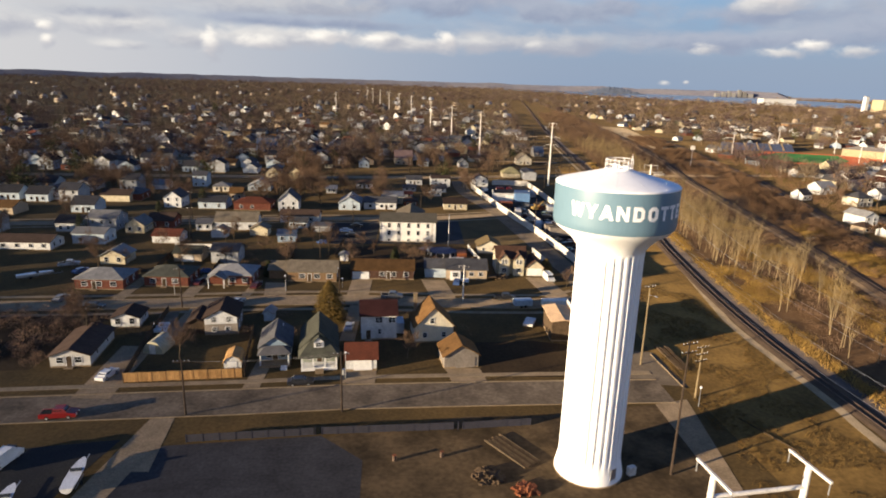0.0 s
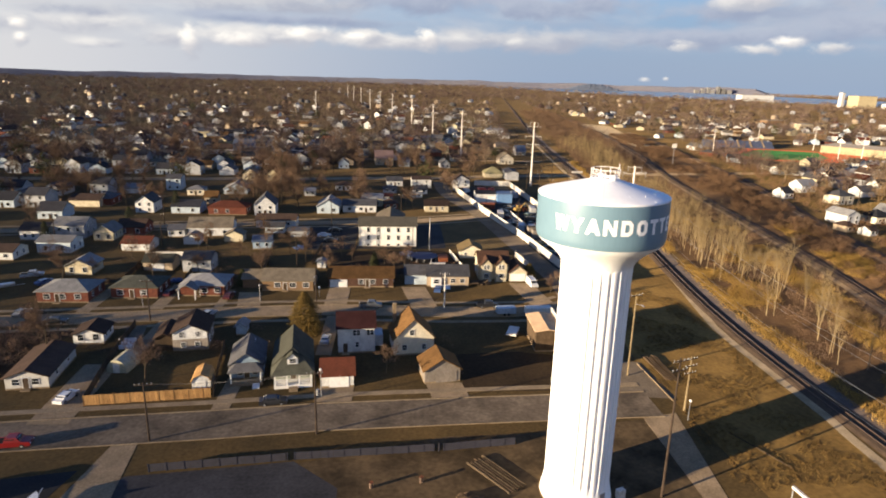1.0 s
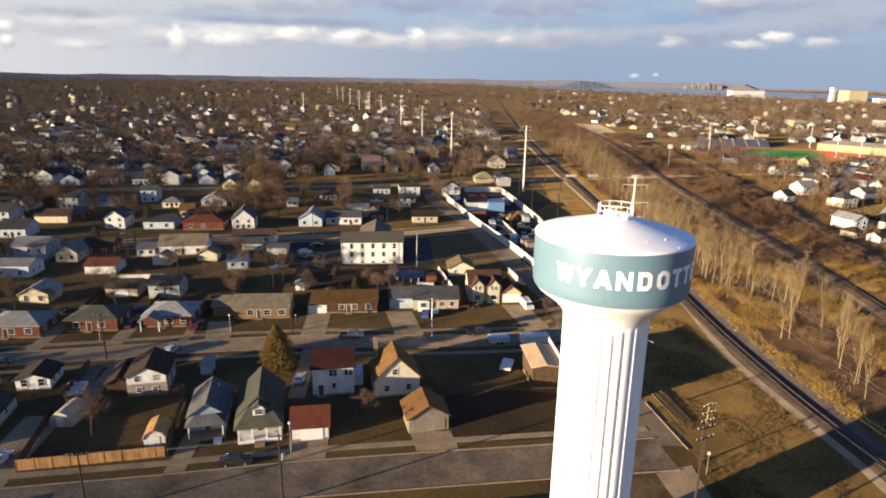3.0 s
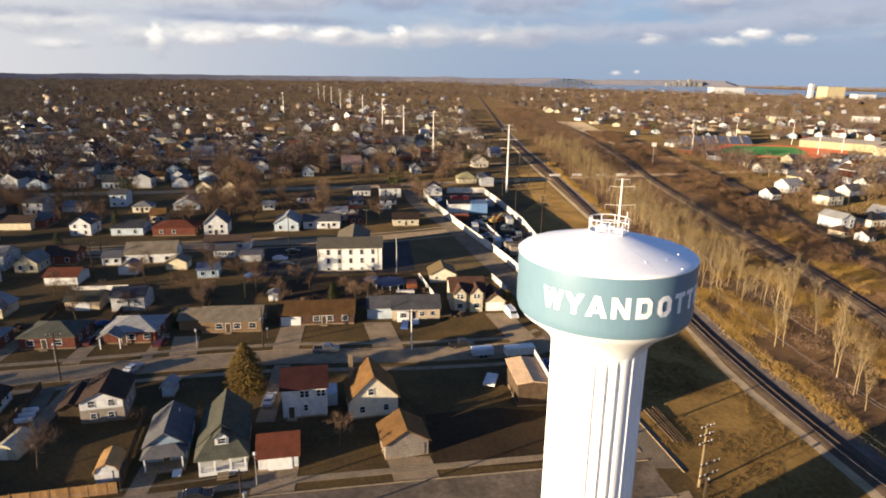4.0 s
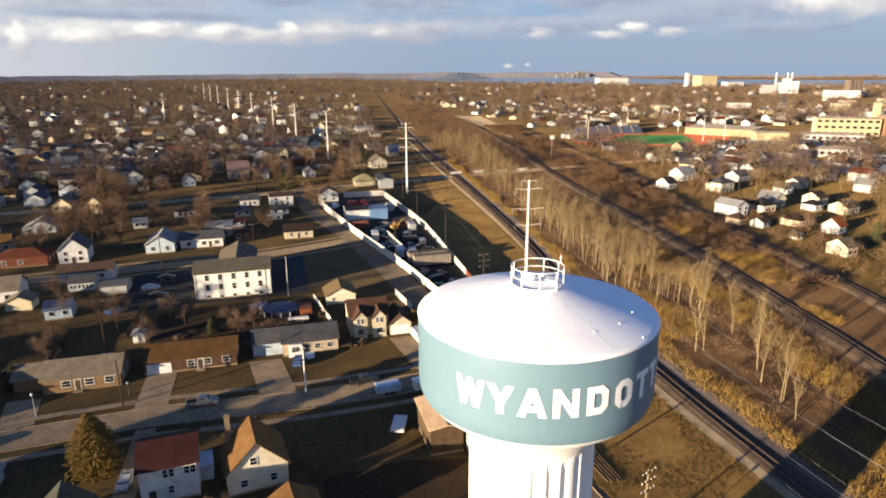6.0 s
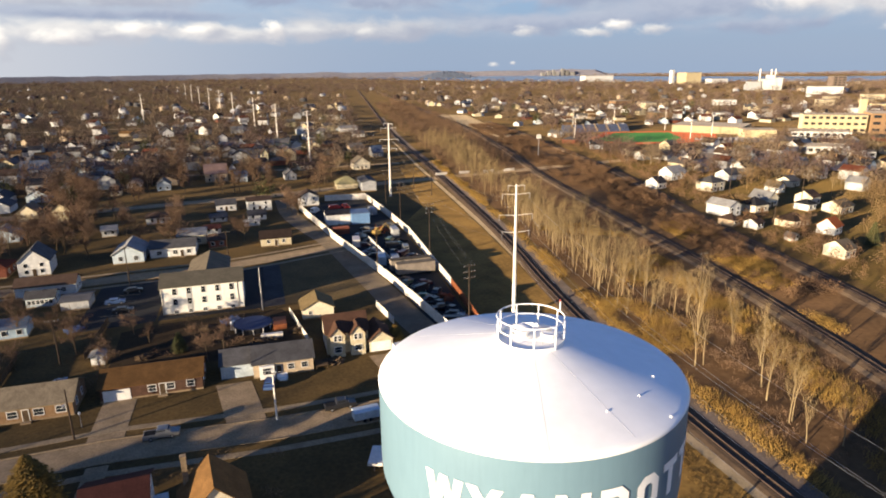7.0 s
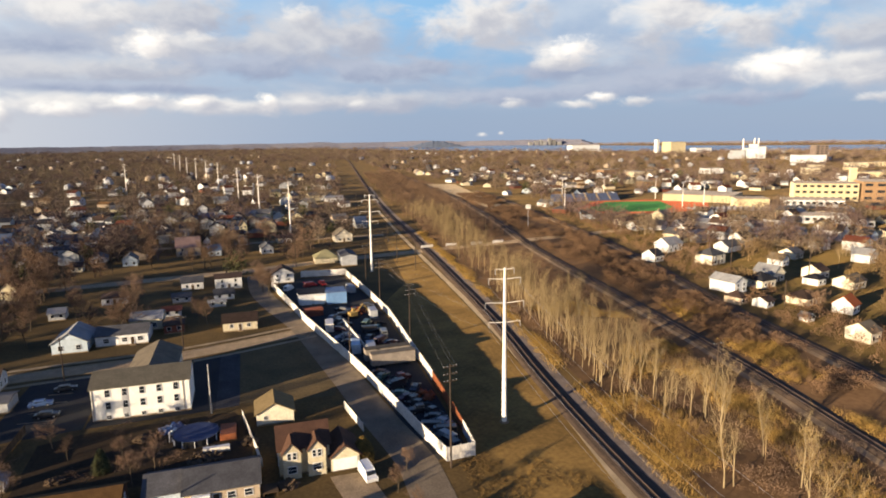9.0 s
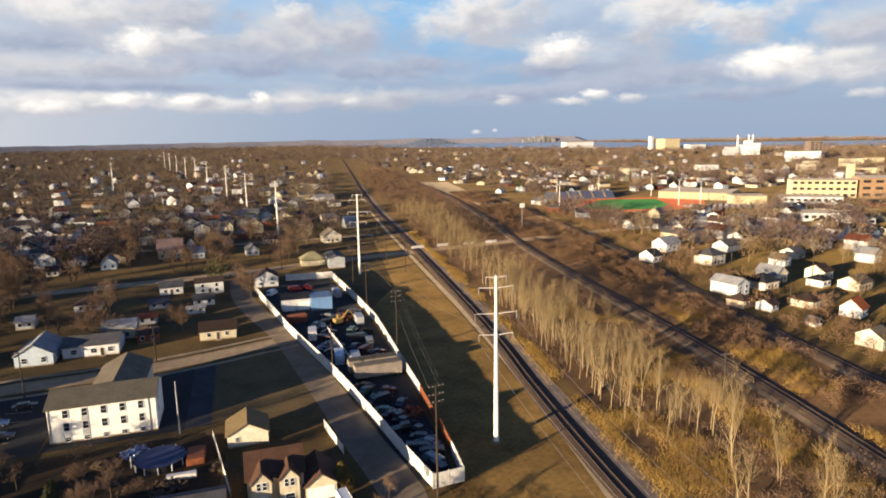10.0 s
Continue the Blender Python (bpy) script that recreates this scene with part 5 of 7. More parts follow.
car(-38.6, 43.3, 2, "grey", "pickup", "grey pickup truck parked at the kerb")
car(5.2, 60.4, -82, "white", "van", "white van parked in a driveway")
car(-88.6, -1.6, 80, "white", "car", "white car parked in a driveway")
car(-89.5, -15.6, 8, "red", "pickup", "bright red pickup truck on the street")
car(-47.2, 22.6, 88, "silver", "car", "silver car parked beside an evergreen tree")
car(-53.2, -3.6, 8, "black", "car", "black car parked at the kerb")
car(-21.2, 55.6, 80, "blue", "car", "dark blue car in a driveway")
car(-74.5, 50, 84, "maroon", "car", "maroon car beside a brick house")
car(-89.8, 52, 84, "maroon", "car", "maroon car in a driveway")
car(-9.5, 43.6, 4, "black", "pickup", "black pickup truck at the kerb")
car(-76, 37.4, 70, "silver", "car", "silver car turned across the street")
car(-108, 33, 6, "black", "car", "black car parked on the street")
car(-118, 38, 84, "grey", "car", "grey car beside a brick house")
car(-131, 66, 20, "silver", "pickup", "silver pickup in a back yard")
car(-124.5, 60, 60, "blue", "car", "blue car in a back yard")
for k, (x, y) in enumerate(((-55, 106), (-58, 113), (-55, 121))):
    car(x, y, 4 + 3 * k, ("black", "blue", "black")[k], "car", "", "cars on the parking lot")
rng = random.Random(11)
for k in range(44):
    y = 66 + k * 2.35 if k < 20 else 119 + (k - 20) * 2.2
    lo, hi = 19.6 - (y - 62) * 0.14 + 1.5, 24.6 + (y - 62) * 0.045 - 1.5
    n = rng.uniform(0.1, 0.9)
    if 108 < y < 118 or 172 < y < 192:
        continue
    car(lo + (hi - lo) * n, y, rng.uniform(-40, 220), rng.choice(("black", "black", "grey", "black", "maroon", "black", "green", "black")), rng.choice(("car", "car", "pickup", "van")), "", "scrap cars in the yard")
car(10, 207, 20, "red", "van", "bright red van in the yard")
car(15, 209, 100, "red", "pickup", "red pickup in the yard")
car(1.5, 204, 60, "white", "van", "white van in the yard")


def boxy(name, x, y, rz, w, d, h, material, label, category, wheels=False, z=0.0):
    t = thing(name, x, y, z, rz, label, category)
    bm = B((-w / 2, w / 2, -d / 2, d / 2, 0.5 if wheels else 0, h))
    bmesh.ops.bevel(bm, geom=list(bm.edges), offset=0.06, segments=1, affect="EDGES")
    part("body", bm, material, t)
    part("roof", B((-w / 2 + 0.05, w / 2 - 0.05, -d / 2 + 0.05, d / 2 - 0.05, h, h + 0.06)), material, t)
    if wheels:
        for u in (-0.5, 0.5):
            for v in (-d / 2 + 0.1, d / 2 - 0.1):
                part("wheel", tube(bmesh.new(), (u, v - 0.1, 0.34), (u, v + 0.1, 0.34), 0.34, 0.34, 12), RUBBER, t)
        part("hitch", B((-w / 2 - 1.0, -w / 2, -0.06, 0.06, 0.5, 0.6)), RAIL, t)
    return t


boxy("cargo_trailer", -6.1, 26.4, 70, 4.6, 2.3, 1.0, SHEET_WHITE, "low white flat trailer standing in a dark yard", "trailer", True)
boxy("camper_trailer", -5.7, 38.6, 5, 4.6, 2.2, 1.9, PALE, "pale camper trailer parked beside the street", "trailer", True)
boxy("camper_trailer", 2.2, 38.2, 6, 6.4, 2.2, 2.1, SHEET_WHITE, "white camper trailer parked beside the street", "trailer", True)
boxy("cargo_trailer", 9.6, 34.2, 70, 4.2, 2.2, 2.3, SHEET_WHITE, "white box trailer beside a workshop", "trailer", True)
for k, (x, y, rz, m) in enumerate(((14.4, 126, 84, PALE), (18, 123, 84, GREY), (10, 148, 84, SHEET_WHITE), (25.4, 158, 88, GREY), (24, 194, 95, GREY), (7, 165, 10, BRICK))):
    boxy("storage_container", x, y, rz, 6.0, 2.4, 2.5, m, "metal storage container among scrap", "container")
t = thing("excavator", 19, 158, 0, 20, "yellow excavator among scrap heaps", "excavator")
for v in (-1.3, 0.7):
    part("track", prism(bmesh.new(), [(-1.6, 0.3), (-1.3, 0), (1.3, 0), (1.6, 0.3), (1.4, 0.8), (-1.4, 0.8)], "y", v, v + 0.6), RUBBER, t)
part("cab", B((-1.4, 1.0, -1.1, 1.1, 0.8, 2.0), (0.0, 1.0, 0.1, 1.1, 2.0, 2.9)), mat("machine_yellow", (0.30, 0.20, 0.06)), t)
part("boom", tube(tube(bmesh.new(), (0.9, -0.3, 1.6), (3.6, -0.3, 4.2), 0.25, 0.2, 6), (3.6, -0.3, 4.2), (5.4, -0.3, 1.6), 0.2, 0.14, 6), MATS["machine_yellow"], t)
part("bucket", B((5.1, 6.0, -0.8, 0.2, 0.6, 1.5)), RAIL, t)


def heap(x, y, r, h, material, seed, label):
    rng = random.Random(seed)
    bm = bmesh.new()
    for k in range(70):
        a, q = rng.uniform(0, 6.28), rng.uniform(0, 1) ** 0.6
        s = rng.uniform(0.2, 0.7)
        z = h * (1 - q) * rng.uniform(0.3, 1)
        start = len(bm.verts)
        box(bm, -s, s, -s * 0.5, s * 0.5, -s * 0.2, s * 0.2)
        bm.verts.ensure_lookup_table()
        mm = pose(r * q * math.cos(a), r * q * math.sin(a), z + 0.15, rng.uniform(-40, 40), rng.uniform(-40, 40), rng.uniform(0, 180))
        for v in bm.verts[start:]:
            v.co = mm @ v.co
    ob = part("scrap_heap", bm, material, None, "", pose(x, y, 0))
    tagged(ob, label, "scrap heap", "", "stuff")


heap(20, 164, 4.5, 2.4, MATS["orange_sheet"], 1, "heap of rusty scrap metal in the yard")
heap(14, 138, 3.5, 1.6, MATS["galvanized_steel"], 2, "heap of grey scrap metal in the yard")
heap(24, 146, 3.5, 1.6, MATS["tyre_rubber"], 3, "heap of dark scrap in the yard")
heap(23, 90, 3.0, 1.2, MATS["orange_sheet"], 4, "rusty scrap along the yard wall")

# round swimming pool under a blue cover, and its clutter
t = thing("swimming_pool", -24, 85.5, 0, 0, "round above-ground pool with a dark blue cover", "pool")
part("wall", lathe(bmesh.new(), [(4.3, 0, 0), (4.3, 1.2, 0), (4.45, 1.22, 0), (4.45, 1.28, 0), (4.2, 1.28, 0)], 40), NEW_ASPHALT, t)
part("cover", lathe(bmesh.new(), [(4.25, 1.26, 0), (2.5, 1.12, 0), (0.01, 1.05, 0)], 40), mat("pool_cover", (0.03, 0.045, 0.10), rough=0.8), t, "dark blue sagging pool cover")
for k in range(12):
    a = k * math.pi / 6
    part("post", B((-0.08, 0.08, -0.06, 0.06, 0, 1.3)), TRIM, t, "", pose(4.4 * math.cos(a), 4.4 * math.sin(a), 0, 0, 0, math.degrees(a)))
part("ladder", B((-4.9, -4.82, -0.3, -0.22, 0, 2.0), (-4.9, -4.82, 0.22, 0.3, 0, 2.0), (-4.9, -4.82, -0.3, 0.3, 0.5, 0.56), (-4.9, -4.82, -0.3, 0.3, 1.0, 1.06)), TRIM, t)
t = thing("patio", -89.0, 26.4, 0, 12, "pale blue-grey paved patio with white benches", "patio", "", "structure")
part("paving", B((-1.6, 2.4, -5.0, 5.0, 0.0, 0.12)), LANE, t)
for k in range(3):
    boxy("garden_bench", -87.6 - 0.35 * k, 19.4 + 1.7 * k, 8, 3.4, 0.6, 0.7, TRIM, "long white bench on a patio", "bench")
boxy("wooden_deck", -18, 85, 0, 3.0, 5.0, 1.2, RUST, "rust-coloured wooden deck beside a pool", "deck")
boxy("garden_table", -20, 78.6, 0, 4.8, 1.0, 0.9, SHEET_WHITE, "long white garden table", "table")
heap(-22, 76.5, 3.0, 0.7, MATS["weathered_wood"], 8, "pile of boards and garden clutter")
heap(-8, 62, 1.6, 0.8, MATS["weathered_wood"], 9, "low pile of brown brush before a house")
heap(6.4, 33.6, 1.8, 0.9, MATS["paint_blue"], 12, "dark clutter beside a workshop")
heap(-29, 91, 2.2, 0.7, MATS["paint_blue"], 10, "dark garden clutter beside a pool")


# ---- poles, lamps, wires ----
def steel_pole(x, y, height, label="tall white steel transmission pole with crossarms"):
    t = thing("transmission_pole", x, y, 0, 0, label, "utility pole", "transmission poles")
    part("shaft", tube(bmesh.new(), (0, 0, 0), (0, 0, height), 0.52, 0.22, 14), STEEL_WHITE, t)
    part("base", tube(bmesh.new(), (0, 0, 0), (0, 0, 0.35), 0.95, 0.9, 14), CONCRETE, t)
    for z, w in ((height - 0.4, 1.9), (height - 2.3, 3.2), (height - 7.1, 3.9), (height - 11.1, 3.2)):
        for s in (-1, 1):
            arm = part("crossarm", tube(bmesh.new(), (0, 0, z), (s * w, -0.35 * s * w * 0.3, z + 0.25), 0.08, 0.05, 8), STEEL_WHITE, t)
            part("insulator", tube(bmesh.new(), (s * w, -0.105 * s * w, z + 0.2), (s * w, -0.105 * s * w, z - 1.0), 0.07, 0.07, 8), STEEL, arm)
    return t


first = steel_pole(35.5, 72, 32.2)
for x, y, s in ((30.6, -80, 1), (38.5, 226, 1.05), (13, 355, 1), (-3, 453, 1), (-19, 591, 1), (-42, 738, 1), (-62, 869, 1), (-82, 975, 1), (-105, 1105, 1), (-145, 769, 1), (-128, 1240, 1), (-152, 1390, 1)):
    c = copy_thing(first, pose(x, y, 0, 0, 0, -6))
    c.scale = (s, s, s) if s != 1 else (1, 1, 1)


def wood_pole(x, y, height, arms=2, rz=0.0, lamp=False, transformer=False, shaft=None, label="brown wooden utility pole with crossarms"):
    t = thing("utility_pole", x, y, 0, rz, label, "utility pole", "utility poles")
    part("shaft", tube(bmesh.new(), (0, 0, 0), (0, 0, height), 0.19, 0.11, 10), shaft or WOOD_POLE, t)
    for k in range(arms):
        z = height - 0.5 - 1.3 * k
        arm = part("crossarm", B((-1.3, 1.3, -0.18, -0.06, z, z + 0.14)), WOOD_POLE, t)
        for u in (-1.2, -0.55, 0.55, 1.2):
            part("insulator", tube(bmesh.new(), (u, -0.12, z + 0.14), (u, -0.12, z + 0.36), 0.055, 0.04, 8), TRIM if shaft else STEEL, arm, "pale porcelain insulator")
    if lamp:
        a = part("lamp_arm", tube(bmesh.new(), (0, 0, height - 2.2), (0, -1.8, height - 1.8), 0.04, 0.035, 6), STEEL, t)
        part("lamp_head", B((-0.14, 0.14, -2.35, -1.7, height - 1.9, height - 1.74)), STEEL, a)
    if transformer:
        part("transformer", tube(bmesh.new(), (0.4, 0, height - 4.2), (0.4, 0, height - 3.2), 0.26, 0.26, 12), STEEL, t)
    return t


wood_pole(19.7, 58.6, 19.2, 3, 10)
wood_pole(29.8, 126, 17.5, 3, 10), wood_pole(30, 168, 17, 3, 5), wood_pole(32, 205, 16, 2, 5)
wood_pole(4.9, -30.2, 21, 2, 20), wood_pole(13.1, 6.2, 17, 1, 20, True, shaft=PALE_BARK, label="tall pale wooden pole with a lamp and crossarm"), wood_pole(18.4, -7.4, 10.4, 3, 20, shaft=PALE_BARK, label="pale wooden pole with three crossarms and white insulators")
wood_pole(11.4, 117, 13, 0, 0), wood_pole(-21.7, 96.4, 11, 0, 0, shaft=STEEL, label="slim pale lamp pole beside a dark lot")
wood_pole(-69.9, -14.6, 10, 1, 6), wood_pole(-44.6, -13.2, 11, 1, 6, transformer=True), wood_pole(-20.4, 43.0, 9.2, 1, 0, True, shaft=STEEL_WHITE, label="pale painted pole with a lamp beside the street")
wood_pole(-88, 34.2, 10, 1, 6), wood_pole(-52.3, 47.0, 9, 0, 0, True, label="slim pole with a lamp beside the street")
wood_pole(-57, 128, 11, 1, 0), wood_pole(-31, 142, 10, 1, 0), wood_pole(-108, 98, 11, 1, 0), wood_pole(-140, 96, 11, 1, 0), wood_pole(-62, 78, 10, 1, 0), wood_pole(-118, 128, 11, 1, 0)
wood_pole(53.4, 241, 14, 1, 0), wood_pole(57.5, 223, 16, 1, 0), wood_pole(86, 70, 12, 1, 0), wood_pole(62, 300, 14, 1, 0)
wood_pole(147, 176, 14, 1, 0), wood_pole(158, 121, 9, 0, 0), wood_pole(190, 181, 15, 1, 0), wood_pole(120, 300, 15, 1, 0), wood_pole(198, 312, 22, 0, 0), wood_pole(230, 360, 20, 0, 0), wood_pole(8, 250, 14, 0, 0), wood_pole(-22, 246, 15, 0, 0)
for x, y in ((-70, 262), (-130, 280), (-190, 240), (-40, 310), (-160, 330), (240, 250), (280, 280), (200, 150), (310, 320), (268, 205), (60, 380), (74, 470)):
    wood_pole(x, y, 13, 1, 0)


def lamp_post(x, y, height, rz=0.0):
    t = thing("street_lamp", x, y, 0, rz, "slim grey street lamp with a pale globe", "street lamp", "street lamps")
    part("post", tube(bmesh.new(), (0, 0, 0), (0, 0, height), 0.08, 0.05, 8), STEEL, t)
    part("globe", lathe(bmesh.new(), [(0.02, height, 0), (0.2, height + 0.08, 0), (0.24, height + 0.28, 0), (0.14, height + 0.46, 0), (0.01, height + 0.5, 0)], 14), TRIM, t)


lamp_post(-45.3, -1.2, 5.0), lamp_post(17.7, -10.4, 3.4), lamp_post(-66.2, 47.2, 4), lamp_post(-52.0, 50.6, 2.4), lamp_post(-93, 43, 3.6)


def wire(a, b, sag, label="thin dark overhead wire", thick=0.011, material=WIRE):
    cu = bpy.data.curves.new("wire", "CURVE")
    cu.dimensions, cu.bevel_depth, cu.bevel_resolution = "3D", thick, 0
    sp = cu.splines.new("POLY")
    n = 24
    sp.points.add(n)
    for i in range(n + 1):
        t = i / n
        p = Vector(a).lerp(Vector(b), t)
        sp.points[i].co = (p.x, p.y, p.z - sag * 4 * t * (1 - t), 1)
    tmp = new("wire_tmp", cu)
    me = bpy.data.meshes.new_from_object(tmp.evaluated_get(bpy.context.evaluated_depsgraph_get()))
    bpy.data.objects.remove(tmp)
    me.materials.append(material)
    tagged(link_mesh("overhead_wire", me), label + " slung between poles", "wire", "overhead wires")


for dx in (-1.2, 0.55, 1.2):
    wire((19.7 + dx, 58.6, 18.8), (29.8 + dx, 126, 17.1), 0.9)
    wire((29.8 + dx, 126, 17.1), (30 + dx, 168, 16.6), 0.7)
    wire((-69.9 + dx, -14.6, 9.6), (-44.6 + dx, -13.2, 10.6), 0.5)

# conductors of the transmission line, hanging from its crossarms
for z, w in ((28.6, 3.2), (23.8, 3.9), (19.8, 3.2)):
    for e in (-w, w):
        wire((35.5 + e, 72 - 0.1 * e, z), (30.6 + e, -80 - 0.1 * e, z), 7.3, "thin pale power line", 0.016, STEEL)
        wire((35.5 + e, 72 - 0.1 * e, z), (38.5 + e, 226 - 0.2 * e, 1.05 * z), 7.3, "thin pale power line", 0.012)

# pipes, logs and pallets by the tower
t = thing("log_pile", 20.9, 9.2, 0, -88, "stack of long brown timber poles on the grass", "log pile")
for k in range(5):
    part("log", tube(bmesh.new(), (-5.6 + 0.5 * (k % 3), (0.62 + 0.06 * (k % 2)) * k - 1.4, 0.19), (5.2 + 0.4 * (k % 2), 0.55 * k - 1.0, 0.15), 0.19, 0.13, 8), OLD_WOOD, t)
t = thing("barrier_rail", 17.4, 3.6, 0, -86, "long white concrete barrier lying on the ground", "barrier")
part("rail", prism(bmesh.new(), [(-0.08, 0), (0.08, 0), (0.05, 0.16), (-0.05, 0.16)], "x", -7.6, 7.6), CONCRETE, t)
t = thing("log_pile", -17.6, -24.6, 0, -55, "loose stack of rusty pipes and timbers", "log pile")
for k in range(7):
    part("log", tube(bmesh.new(), (-4.4 + 0.3 * (k % 3), 0.5 * k - 1.5, 0.2), (4.4 + 0.2 * (k % 2), 0.5 * k - 1.4, 0.2), 0.17, 0.15, 8), OLD_WOOD if k % 2 else BARK, t)
t = thing("transmission_tower", -2.9, -62.4, 0, 8.8, "two white steel poles joined by a beam, with crossarms", "utility pole")
for u in (-4.6, 4.6):
    shaft = part("shaft", tube(bmesh.new(), (u, 0, 0), (u, 0, 23), 0.44, 0.27, 14), STEEL_WHITE, t)
    part("crossarm", B((u - 0.11, u + 0.11, -2.5, 2.4, 23.0, 23.22)), STEEL_WHITE, shaft)
    for v in (-2.4, 2.3):
        part("insulator", tube(bmesh.new(), (u, v, 23.0), (u, v, 21.9), 0.06, 0.06, 8), STEEL, shaft)
part("beam", tube(bmesh.new(), (-4.4, 0, 21.0), (4.4, 0, 21.0), 0.2, 0.2, 10), STEEL_WHITE, t)
boxy("utility_box", -1.0, -30.2, 20, 1.2, 0.8, 1.3, SHEET_WHITE, "small white utility box at the tower's foot", "utility box")
heap(-17, -34, 1.5, 0.35, RUST, 14, "rusty red debris at the tower's foot")
heap(-22, -31, 2.0, 0.5, MATS["weathered_wood"], 15, "pile of brown boards at the tower's foot")
boxy("pipe_barrier", 25.2, -19.5, -65, 11, 0.09, 0.16, OLD_WOOD, "thin weathered timber rail lying on the grass", "barrier")
board_fence([(-67, -22.6), (-46.9, -20.2), (-24.6, -18.4), (-13, -17)], 1.3, mat("violet_grey_panel", (0.034, 0.033, 0.046), (0.026, 0.025, 0.034)), "low dull grey panel fence beside the street", 1.9)
for x, y in ((-35.3, -27.0), (-28.3, -26.0)):
    t = thing("steel_drum", x, y, 0, 0, "dark rusty steel drum on bare dirt", "drum", "steel drums")
    part("shell", lathe(bmesh.new(), [(0.01, 0, 0), (0.30, 0, 0), (0.32, 0.03, 0), (0.30, 0.06, 0), (0.30, 0.3, 0), (0.32, 0.33, 0), (0.30, 0.36, 0), (0.30, 0.6, 0), (0.32, 0.63, 0), (0.30, 0.66, 0), (0.30, 0.88, 0)], 20), RAIL, t)
    part("lid", lathe(bmesh.new(), [(0.31, 0.86, 0), (0.31, 0.9, 0), (0.27, 0.88, 0), (0.01, 0.88, 0)], 20), RUST, t)


def boat(x, y, rz, length):
    """A small boat on its trailer."""
    t = thing("boat_trailer", x, y, 0, rz, "white boat on a trailer in a dark lot", "boat")
    bm, rings = bmesh.new(), []
    for u, w, keel in ((-0.5, 0.8, 0.55), (-0.2, 0.95, 0.5), (0.15, 0.9, 0.52), (0.38, 0.55, 0.7), (0.5, 0.05, 1.05)):
        rings.append([bm.verts.new((u * length, s * w, z)) for s, z in ((-1.0, 1.35), (-0.7, 0.8), (0.0, keel), (0.7, 0.8), (1.0, 1.35))])
    for p, q in zip(rings, rings[1:]):
        for i in range(4):
            bm.faces.new((p[i], p[i + 1], q[i + 1], q[i]))
        bm.faces.new((p[4], p[0], q[0], q[4]))
    bm.faces.new(rings[0]), bm.faces.new(rings[-1][::-1])
    part("hull", bm, PAINTS["white"], t)
    part("windscreen", prism(bmesh.new(), [(0.02 * length, 1.35), (0.12 * length, 1.35), (0.03 * length, 1.85)], "y", -0.7, 0.7), GLASS, t)
    part("trailer_frame", B((-0.45 * length, 0.75 * length, -0.06, 0.06, 0.42, 0.52), (-0.35 * length, 0.1 * length, -0.75, -0.65, 0.42, 0.52), (-0.35 * length, 0.1 * length, 0.65, 0.75, 0.42, 0.52)), STEEL, t)
    for s in (-1, 1):
        part("wheel", tube(bmesh.new(), (-0.15 * length, s * 0.85, 0.33), (-0.15 * length, s * 1.05, 0.33), 0.33, 0.33, 14), RUBBER, t)


boat(-78.4, -32, 100, 7.5)
boat(-84.5, -37.5, 100, 6.5)
boat(-134, 55, 38, 8.5)
car(-90.4, -28.2, 80, "white", "van", "white van on a dark lot")

# ---- trees ----
def branches(rng, height, levels, spread, kids, stout=0.019, lean=0.0):
    """Limbs of a bare tree as (start, end, radius, radius, level)."""
    out = []

    def grow(p, way, length, r, level):
        n = 3 if level == 0 else 2
        for k in range(n):
            bend = Vector((rng.uniform(-1, 1), rng.uniform(-1, 1), rng.uniform(-0.2, 0.6))) * (0.10 if level == 0 else 0.26)
            way2 = (way + bend).normalized()
            q = p + way2 * length / n
            r2 = r * (0.80 if level == 0 else 0.72)
            out.append((p, q, r, r2, level))
            if level < levels and (k > 0 or level > 0):
                for c in range(kids[min(level, len(kids) - 1)]):
                    a = rng.uniform(0, 2 * math.pi)
                    side = way2.orthogonal().normalized()
                    side.rotate(Matrix.Rotation(a, 3, way2))
                    w = (way2 * rng.uniform(0.45, 0.9) + side * spread * rng.uniform(0.6, 1.2) + Vector((0, 0, 0.22))).normalized()
                    grow(p.lerp(q, rng.uniform(0.4, 1)), w, length * rng.uniform(0.42, 0.66), r2 * 0.55, level + 1)
            p, r, way = q, r2, way2
    grow(Vector((0, 0, 0)), Vector((lean, 0, 1)).normalized(), height * 0.62, height * stout, 0)
    return out


